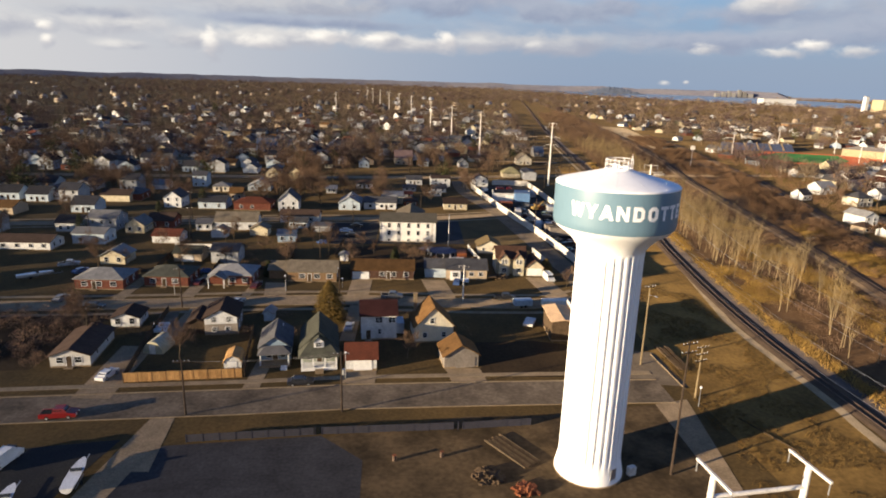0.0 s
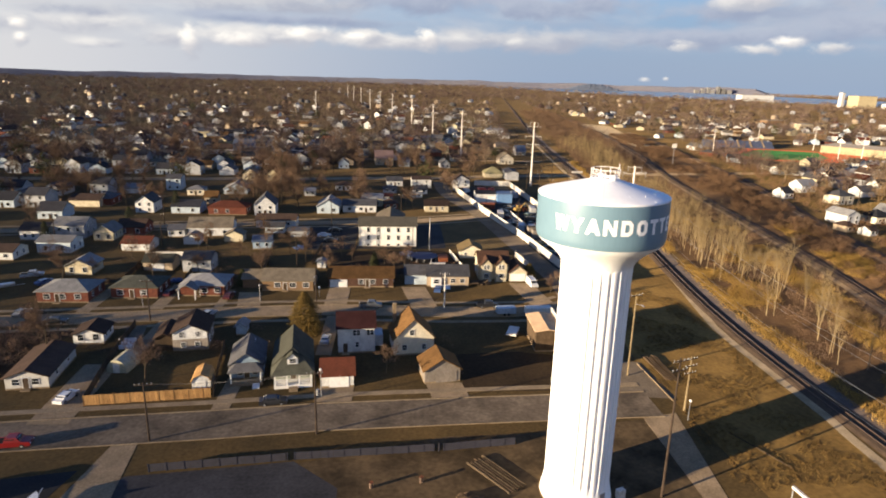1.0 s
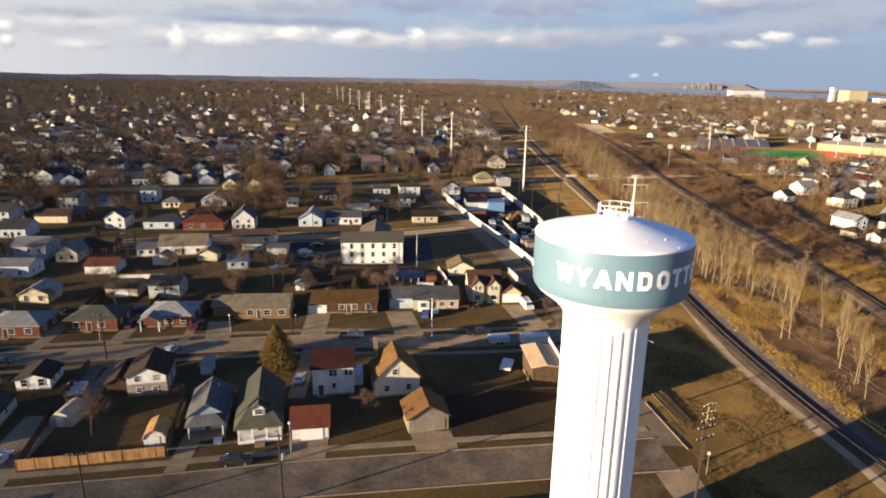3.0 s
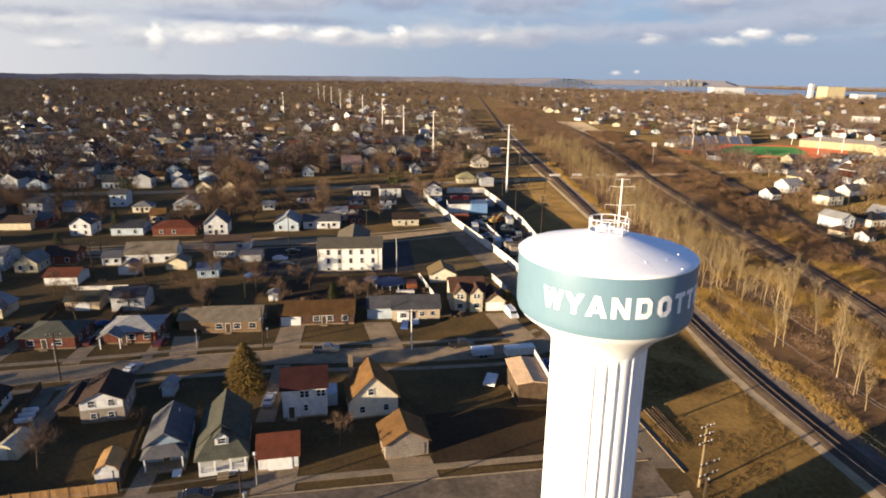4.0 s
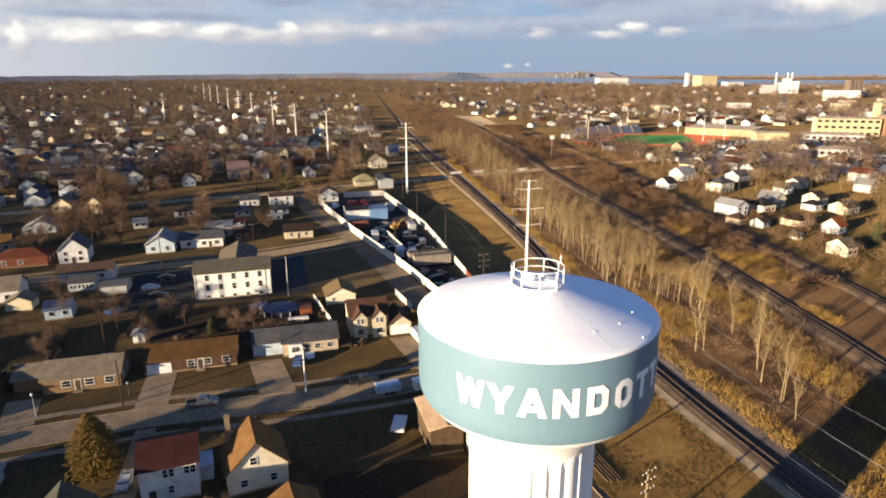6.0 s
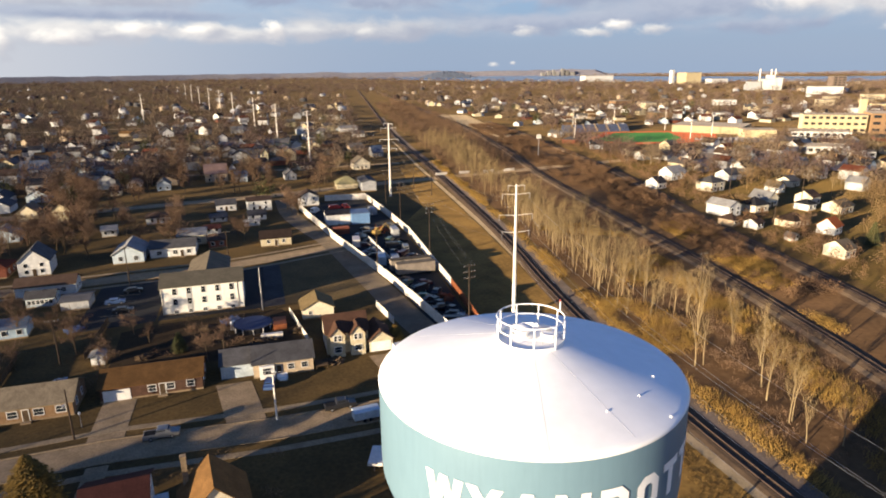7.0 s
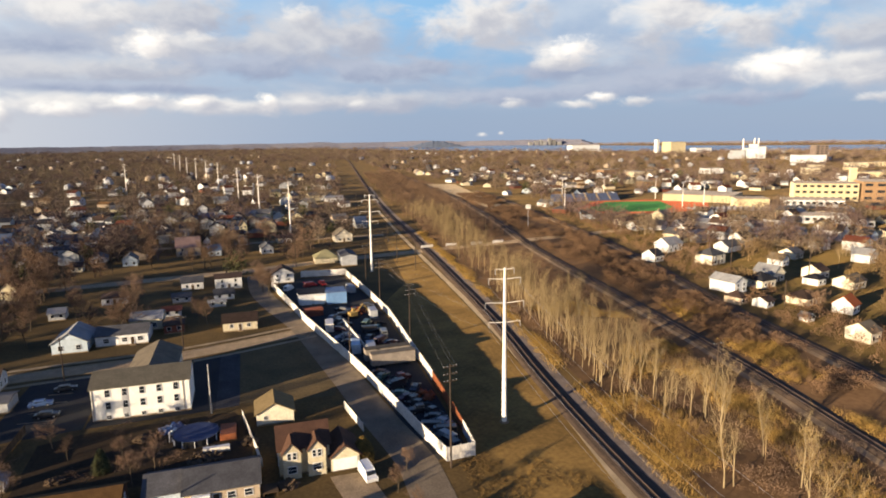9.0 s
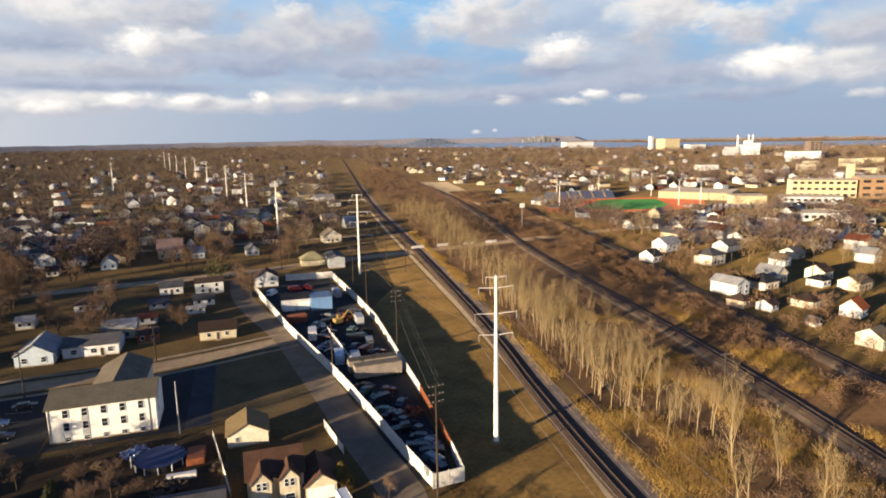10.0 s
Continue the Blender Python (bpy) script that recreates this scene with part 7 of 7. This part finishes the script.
EAST_ROWS = (
    (153.7, 160.5, 139.7, 10.5, 4.4, 1.9, "y", WHITE, R_PALE, "long white gable house beside the railway", 12),
    (168.8, 176.9, 142.5, 7.6, 3.2, 2.8, "hip", IVORY, R_COAL, "cream house with a dark hip roof", 12),
    (180.9, 188.1, 149.5, 8.5, 3.6, 2.8, "y", IVORY, R_PALE, "ivory gable house with a pale roof", 12),
    (149.9, 154.5, 121, 5.1, 2.5, 1.3, "x", WHITE, R_BROWN, "low white garage with a brown roof", 18),
    (145.1, 150.3, 127.5, 6, 2.6, 1.7, "hip", TAN, R_BROWN, "tan cottage with a brown hip roof", 18),
    (163.7, 172.6, 118.5, 7.6, 2.7, 2.2, "hip", IVORY, R_BROWN, "cream ranch house with a broad brown roof", 14),
    (149.5, 152.5, 104, 3.1, 1.8, 1.0, "y", WHITE, R_PALE, "tiny white garden shed on a lawn", 10),
    (168.4, 174.6, 106, 6, 3.2, 2.6, "x", WHITE, R_BRIGHT, "white cottage with a bright orange-red roof", 22),
    (147.8, 153.4, 83, 6.8, 3.4, 2.0, "x", IVORY, R_TAN, "ivory house beside the tracks", 12),
    (197.5, 206.4, 129.5, 7.6, 3.2, 2.0, "x", IVORY, R_TAN, "long ivory house with a tan roof", 14),
    (201.3, 207.4, 146.5, 7.6, 3.6, 2.2, "x", IVORY, R_BROWN, "ivory two-level house between gardens", 14),
    (191.2, 196.8, 138.5, 6, 2.8, 1.7, "hip", WHITE, R_COAL, "white cottage with a dark roof", 14),
    (163.4, 169.4, 199, 7.6, 3.2, 2.4, "x", WHITE, R_COAL, "white house with a dark roof behind trees", 16),
    (183.8, 194.7, 217.5, 8.5, 4.2, 2.8, "x", WHITE, R_PALE, "large white house with a pale roof", 16),
    (181.5, 191.4, 184.5, 8.5, 4.6, 2.6, "hip", IVORY, R_GREY, "cream two-storey house behind a tree", 16),
    (246.7, 254.3, 162.5, 7.6, 4.0, 2.4, "y", WHITE, R_PALE, "white gable house in the sun", 16),
    (257.8, 263.2, 194.5, 7.6, 4.8, 2.8, "y", WHITE, R_GREY, "tall white gable house in the sun", 16),
    (250.2, 255.8, 205.5, 6.8, 4.2, 2.6, "y", OCHRE, R_BROWN, "ochre gable house in the sun", 16),
    (246.1, 250.8, 227.5, 6.8, 2.6, 2.0, "y", WHITE, R_GREY, "small white gable cottage", 16),
    (226.3, 234.9, 256.5, 7.6, 3.8, 2.4, "x", WHITE, R_BROWN, "white two-level house near the school", 16),
    (267.5, 273.8, 249.5, 8.5, 4.0, 3.2, "x", PALE, R_GREY, "pale blue house with a grey roof", 16),
    (208.1, 213.3, 171.5, 6.8, 3.2, 2.2, "y", WHITE, R_TAN, "white gable cottage between trees", 16),
    (225, 232.5, 181.5, 7.6, 3.0, 2.0, "x", IVORY, R_GREY, "ivory bungalow with a grey roof", 16))
NEAR_TOWN = []
for row in NORTH_ROWS + FAR_ROWS + EAST_ROWS:
    xl, xr, yf, d, h, rise, axis, wall, roof, text = row[:10]
    w = xr - xl
    rows = pair(1.6, 1.0, 1.1) if w < 10 else pair(1.6, 1.1, 1.1, (0.18, 0.5, 0.82))
    house(xl, xr, yf, d, h, rise, axis, wall, roof, text, far=True, front=rows + (pair(h - 1.1, 0.9, 1.1) if h > 4 else []), sides=False, rz=row[10] if len(row) > 10 else 5, door=0.5 if w > 7 else None, group="houses of the town")
    NEAR_TOWN.append(((xl + xr) / 2, yf, w / 2))
    FOOT.append(((xl + xr) / 2, yf + d / 2, max(w, d) / 2))

rng = random.Random(21)
SPOTS = []


def free(x, y, gap=13):
    """Whether a spot lies clear of the houses above."""
    return all(abs(x - a) > b + gap - 5 or abs(y - c - 4) > gap for a, c, b in NEAR_TOWN)


for y0, near in ((172, -150), (196, -146), (256, -118), (276, -112), (300, -60), (318, -118), (335, -10), (350, 20), (372, 26), (402, 30), (420, 20), (440, 34), (462, 34), (492, 40)):
    x = near - rng.uniform(4, 12)
    left = -150 - (y0 - 100) * 0.86
    while x > left:
        y = y0 + x * 0.045 + rng.uniform(-2.5, 2.5)
        if rng.random() < (0.84 if y0 < 320 else 0.8) and free(x, y):
            SPOTS.append((x, y, rng.choice((0, 0, 180, 90, -90)) + rng.uniform(-3, 3)))
        x -= rng.uniform(12, 19) if y0 < 520 else rng.uniform(18, 34)
# west of the brick houses
for y0 in (-2, 22, 48, 72, 96, 112, 146, 168):
    for x in range(-160, -330, -16):
        if rng.random() < 0.8 and not (y0 in (96, 112) and x > -165):
            SPOTS.append((x + rng.uniform(-3, 3), y0 + (x + 90) * 0.11 + rng.uniform(-2, 2), rng.choice((0, 180)) + rng.uniform(-3, 3)))
# more sunlit houses east of the tracks
EAST = []
for y0 in (64, 84, 190, 214, 238, 262, 286, 312):
    x = float(AT_3(y0)) + 36
    while x < 225 + y0 * 0.95:
        y = y0 + rng.uniform(-4, 4)
        if rng.random() < 0.72 and not (x > 300 and y0 > 250) and not (x < 200 and y0 < 100) and free(x, y):
            EAST.append((x, y, rng.choice((0, 180, 90)) + 18 + rng.uniform(-4, 4)))
        x += rng.uniform(11, 19)
for y0 in (480, 520):
    x = 290 + (y0 - 480) * 0.1
    while x < 300 + y0 * 0.9:
        if rng.random() < 0.6 and not (x < 400 and y0 < 540):
            EAST.append((x, y0 + rng.uniform(-8, 8), 18 + rng.choice((0, 90))))
        x += rng.uniform(22, 44)
# trees of the town: the nearest as things, the rest as woods
HOUSES = np.array([(x, y) for x, y, _ in SPOTS + EAST])


def town_tree(x, y):
    if np.hypot(HOUSES[:, 0] - x, HOUSES[:, 1] - y).min() < 6.5:
        return False
    if any(abs(x - a) < b + 3.5 and (-26 if x < 100 else -8) < y - c < 12 for a, c, b in NEAR_TOWN):
        return False
    if (-82 < x < -24 or -132 < x < -102) and 190 < y < 252:
        return False
    if AT_1(y) - 34 < x < AT_3(min(y, 600)) + 14 or (-12 < x < 60 and y < 262):
        return False
    if 215 < x < 520 and 320 < y < 470 and not x - 215 < 12:
        return False
    if any(abs(y - (yy + x * 0.06)) < 8 for yy in (247,)):
        return False
    return True


def fan(n, r0, r1, a0, a1, size, tall, grow=0.0):
    """Places in a sector seen from the tower; size grows a little with the way."""
    out = []
    while len(out) < n:
        r, a = r0 * (r1 / r0) ** R.uniform(), math.radians(R.uniform(a0, a1))
        x, y = r * math.sin(a) - 20, r * math.cos(a) - 40
        if town_tree(x, y) and not river(x, y):
            s = R.uniform(*size) * (1 + grow * (r - r0) / (r1 - r0))
            out.append((x, y, R.uniform(0, 6.28), s, s * tall * R.uniform(0.8, 1.15)))
    return out


def river(x, y):
    """Whether a place lies in the river."""
    inside = False
    for (x0, y0), (x1, y1) in zip(RIVER, RIVER[1:] + RIVER[:1]):
        if (y0 > y) != (y1 > y) and x < x0 + (y - y0) / (y1 - y0) * (x1 - x0):
            inside = not inside
    return inside


FAR = [[] for _ in KINDS]
for spots, choice in ((SPOTS, (0, 0, 1, 2, 3, 4, 5, 5, 6, 7, 7, 8)), (EAST, (0, 1, 8, 2, 0, 4, 8, 2, 0, 0, 1, 5, 9))):
    for x, y, rz in spots:
        k = rng.choice(choice)
        if math.hypot(x + 10, y + 30) < 375:
            town_house(k, x, y, rz)
        else:
            FAR[k].append((x, y, radians(rz), 1.0, 1.0))
# past those, the same houses joined by kind
for x, y, *_ in fan(430, 420, 1050, -48, 58, (1, 2), 1):
    FAR[int(R.randint(10))].append((x, y, R.uniform(0, 3), 1.0, 1.0))
for k, spots in enumerate(FAR):
    for o in KINDS[k].children:
        if o.name.split(".")[0] in ("wall", "roof", "chimney"):
            scatter("houses", triangles(o.data), spots, o.data.materials[0], "far houses of the town among bare trees", "houses")


r2 = random.Random(8)
for k in range(84):
    while True:
        x, y = r2.uniform(-300, 30), r2.uniform(150, 330)
        if town_tree(x, y):
            break
    tree(x, y, r2.uniform(0.8, 1.35), BROAD, k, "bare brown street tree among houses", "street trees", r2.uniform(0, 360))
for k in range(30):
    while True:
        x, y = r2.uniform(130, 420), r2.uniform(60, 320)
        if town_tree(x, y):
            break
    tree(x, y, r2.uniform(0.6, 1.0), TALL if k % 3 else BROAD, k, "bare tree among sunlit houses", "street trees", r2.uniform(0, 360))
for k in range(24):
    while True:
        x, y = r2.uniform(-330, -150), r2.uniform(0, 180)
        if town_tree(x, y):
            break
    tree(x, y, r2.uniform(0.8, 1.2), BROAD, k, "bare brown street tree among houses", "street trees", r2.uniform(0, 360))


# more trees in the gardens, clear of houses and paving
def on_grass(x, y):
    if any(math.hypot(x - a, y - b) < r + 2.0 for a, b, r in FOOT):
        return False
    hit, place, _, _, ob, _ = scene.ray_cast(dg, Vector((x, y, 90)), Vector((0, 0, -1)))
    return hit and ob.data.materials[0] == GRASS


dg = bpy.context.evaluated_depsgraph_get()
for k in range(24):
    while True:
        x, y = r2.uniform(-190, -2), r2.uniform(158, 235)
        if on_grass(x, y) and town_tree(x, y):
            break
    tree(x, y, r2.uniform(0.5, 1.0), BROAD, k, "bare brown tree in a winter garden", "garden trees", r2.uniform(0, 360))
garden = [(x, y, R.uniform(0, 6.28), s, s) for x, y, s in ((r2.uniform(-330, 20), r2.uniform(160, 350), r2.uniform(6, 11)) for _ in range(190)) if town_tree(x, y)]
scatter("trees", trunked(bush(50, 360, 0.012)), garden, TWIG, "bare brown garden trees between houses", "trees")
garden = [(x, y, R.uniform(0, 6.28), s, s) for x, y, s in ((r2.uniform(130, 480), r2.uniform(70, 330), r2.uniform(5, 9)) for _ in range(300)) if town_tree(x, y)]
scatter("trees", trunked(bush(51, 300, 0.012)), garden, mat("sunlit_twigs", (0.177, 0.116, 0.056), (0.116, 0.076, 0.038), 0.08, 1.0), "bare brown garden trees between sunlit houses", "trees")
for k, (tone, share) in enumerate((((0.165, 0.118, 0.086), 1.0), ((0.212, 0.160, 0.104), 0.55), ((0.115, 0.078, 0.070), 0.8))):
    m = mat("far_twigs_%s" % "abc"[k], tone, tuple(v * 0.6 for v in tone), 0.04, 1.0)
    scatter("trees", trunked(bush(20 + k, 280, 0.014)), fan(int(430 * share), 330, 900, -50, 58, (8, 14), 0.95), m, "bare brown trees across the town", "trees")
    scatter("trees", trunked(bush(30 + k, 64, 0.045)), fan(int(1050 * share), 800, 2000, -50, 58, (9, 14), 0.8, 0.3), m, "bare brown trees across the far town", "trees")
    scatter("woods", bush(40 + k, 44, 0.07), fan(int(1500 * share), 1700, 4100, -50, 58, (14, 22), 0.45, 0.8), m, "brown woods towards the horizon", "woods")
scatter("trees", trunked(bush(26, 240, 0.03)), fan(60, 260, 900, -48, 40, (5, 10), 1.3), NEEDLES, "dark evergreen trees across the town", "trees")


def far_boxes(name, spots, material, label):
    v, f = [], []
    for x, y, w, d, h, a in spots:
        c, s = math.cos(a), math.sin(a)
        b = len(v)
        for z in (0, h):
            for px, py in ((-w, -d), (w, -d), (w, d), (-w, d)):
                v.append((x + c * px / 2 - s * py / 2, y + s * px / 2 + c * py / 2, z))
        v.append((x - c * w / 2, y - s * w / 2, h * 1.5)), v.append((x + c * w / 2, y + s * w / 2, h * 1.5))
        for q in ((0, 1, 5), (0, 5, 4), (1, 2, 6), (1, 6, 5), (2, 3, 7), (2, 7, 6), (3, 0, 4), (3, 4, 7), (4, 5, 9), (4, 9, 8), (6, 7, 8), (6, 8, 9), (7, 4, 8), (5, 6, 9)):
            f.append([b + i for i in q])
    tagged(link_mesh(name, mesh_arrays(name, np.array(v), np.array(f), material)), label, "houses", "", "stuff")


for k, m in enumerate((TAN, R_GREY, GREY, R_BROWN)):
    far_boxes("houses", [(x, y, 11, 8, 4.5, R.uniform(0, 3)) for x, y, *_ in fan(80, 900, 2600, -48, 58, (1, 2), 1)], m, "small far houses scattered among bare trees")


# sports field and stand
slab("running_track", [(228, 392), (250, 362), (290, 352), (334, 364), (364, 402), (338, 438), (284, 450)], 0.02, 0.03, TRACK_RED, "rust-red running track round a sports field", "sports field")
slab("sports_field", [(240, 394), (258, 371), (290, 364), (316, 384), (334, 426), (288, 440)], 0.04, 0.03, TURF, "green artificial turf sports field", "sports field")
t = thing("grandstand", 278, 453, 0, -8, "dark blue stepped grandstand beside a sports field", "grandstand")
for k in range(8):
    part("stand_step", B((-31, 31, k * 1.1, k * 1.1 + 1.1, 0, 0.8 + k * 0.75)), SEAT_BLUE, t)
for u in (-22, -11, 0, 11, 22):
    part("aisle", prism(bmesh.new(), [(-0.1, 0.86), (8.8, 6.9), (8.8, 7.0), (-0.1, 1.0)], "x", u - 0.6, u + 0.6), WALKWAY, t)
for x, y in ((218, 384), (318, 376), (262, 470), (344, 446), (330, 366), (300, 462)):
    t = thing("floodlight_mast", x, y, 0, 0, "slim floodlight mast beside a sports field", "floodlight", "floodlight masts")
    part("mast", tube(bmesh.new(), (0, 0, 0), (0, 0, 20), 0.3, 0.16, 8), STEEL_WHITE, t)
    part("lamp_bank", B((-1.6, 1.6, -0.2, 0.2, 19.2, 20.6)), STEEL, t)


def block(x, y, w, d, h, rz, wall, label, rows=1, cols=6, name="school_building", category="school", glass=True):
    t = thing(name, x, y, 0, rz, label, category)
    part("wall", B((-w / 2, w / 2, -d / 2, d / 2, 0, h)), wall, t)
    part("roof", B((-w / 2 - 0.3, w / 2 + 0.3, -d / 2 - 0.3, d / 2 + 0.3, h, h + 0.5)), FLAT_ROOF, t)
    if glass:
        for r in range(rows):
            for c in range(cols):
                u, z = -w / 2 + w * (c + 0.5) / cols, h * (r + 0.55) / rows
                part("window", B((u - w / cols * 0.30, u + w / cols * 0.30, -d / 2 - 0.12, -d / 2 - 0.02, z - h / rows * 0.20, z + h / rows * 0.20)), GLASS, t)
    return t


block(373, 419, 58, 40, 6.0, -52, YELLOW_BRICK, "long low yellow brick school wing with a dark roof", 1, 8, glass=False)
block(369, 360, 24, 16, 7.0, -25, YELLOW_BRICK, "low yellow brick school front", 1, 4, glass=False)
block(420, 349, 42, 20, 5.0, -36, WHITE, "low pale school wing with a dark window band", 1, 9)
block(460, 374, 48, 18, 15, -36, YELLOW_BRICK, "tall yellow brick school building with window rows", 3, 9)
block(501, 354, 36, 30, 16.5, -36, BUFF, "tall buff brick school block", 3, 4)
block(494, 376, 5, 5, 27, -36, YELLOW_BRICK, "tall square yellow brick chimney", 1, 1, "brick_chimney", "chimney", False)
block(341, 274, 22, 16, 5, -22, WHITE, "low white building with a flat roof", 1, 5, "town_building", "building")
block(345, 250, 18, 12, 4, -22, WHITE, "low white hall with a flat roof", 1, 4, "town_building", "building")
block(1318, 1690, 66, 40, 34, 10, YELLOW_BRICK, "tall yellow factory block near the river", 1, 3, "factory", "factory", False)
block(1262, 1700, 10, 12, 42, 10, WHITE, "narrow factory tower near the river", 1, 1, "factory", "factory", False)
block(1258, 2155, 120, 40, 22, 0, WHITE, "long white factory near the river", 2, 8, "factory", "factory", False)
block(1400, 1660, 60, 30, 14, 0, WHITE, "low white works building by the river", 1, 6, "factory", "factory", False)
block(1092, 944, 24, 22, 32, -20, mat("dark_brick", (0.15, 0.115, 0.095), (0.11, 0.085, 0.07), 0.1, 0.9), "brown apartment tower near the river", 7, 3, "apartment_tower", "apartment tower")
block(1056, 936, 50, 40, 14, -20, WHITE, "pale low building near the river", 2, 6, "factory", "factory", False)
for k, (dx, dy, w, h) in enumerate(((0, 0, 30, 24), (-30, 10, 26, 19), (22, -6, 14, 27), (-40, 14, 12, 13), (12, 6, 12, 33))):
    block(1118 + dx, 1150 + dy, w, 22, h, -20, GREY if k % 2 else WHITE, "pale power station block near the river", 2, 3, "power_station", "power station", False)
for dx in (-18, 14, 26):
    t = thing("smokestack", 1118 + dx, 1156, 0, 0, "tall pale smokestack of a power station", "smokestack", "smokestacks")
    part("shaft", tube(bmesh.new(), (0, 0, 0), (0, 0, 46), 2.0, 1.4, 12), STEEL_WHITE, t)
for k in range(26):
    x, y = 420 + R.uniform(0, 640), 330 + R.uniform(0, 480)
    block(x, y, R.uniform(14, 40), R.uniform(10, 20), R.uniform(4, 9), R.uniform(-20, 20), (WHITE, CREAM, YELLOW_BRICK, BUFF)[k % 4], "pale low building in the sunlit town", 1, 4, "town_building", "building", False)
# cars by the school: far off, joined
v, f = [], []
for k in range(90):
    x, y = 316 + (k % 18) * 5.0 + R.uniform(-0.4, 0.4), 342 + (k // 18) * 6 - (k % 18) * 0.7
    for w, d, z0, z1, dx in ((0.9, 2.2, 0.3, 0.9, 0.0), (0.75, 1.1, 0.9, 1.45, -0.2)):
        o = len(v)
        v += [(x + a * w, y + dx + b * d, z) for z in (z0, z1) for a, b in ((-1, -1), (1, -1), (1, 1), (-1, 1))]
        f += [[o + i for i in q] for q in ((4, 5, 6), (4, 6, 7), (0, 1, 5), (0, 5, 4), (1, 2, 6), (1, 6, 5), (2, 3, 7), (2, 7, 6), (3, 0, 4), (3, 4, 7))]
tagged(link_mesh("cars", mesh_arrays("cars", np.array(v), np.array(f), mat("mixed_car_paint", (0.30, 0.30, 0.31), (0.05, 0.05, 0.06), 0.35, 0.4, fine=0.6))), "rows of parked cars beside the school", "cars", "", "stuff")
# signals and bridge rails by the crossing
for x, y in ((78, 276), (92, 277), (106, 276), (119, 277)):
    boxy("bridge_rail", x, y, 8, 7, 0.4, 1.3, SHEET_WHITE, "white parapet of the railway crossing", "parapet")
t = thing("ball_sign", 157, 319, 0, 0, "tall pole with a pale board at its top", "sign")
part("post", tube(bmesh.new(), (0, 0, 0), (0, 0, 14), 0.2, 0.15, 8), STEEL, t)
part("board", B((-1.6, 1.6, -0.15, 0.15, 12.6, 15.2)), SHEET_WHITE, t)
# far shore: a small skyline
for k, (dx, w, h) in enumerate(((0, 22, 46), (34, 16, 60), (60, 26, 40), (100, 18, 72), (132, 24, 52), (170, 30, 36), (-40, 26, 34))):
    block(1850 + dx, 3795, w, 20, h * 0.6, 0, R_PALE, "pale far tower block on the horizon", 1, 1, "tower_block", "tower block", False)
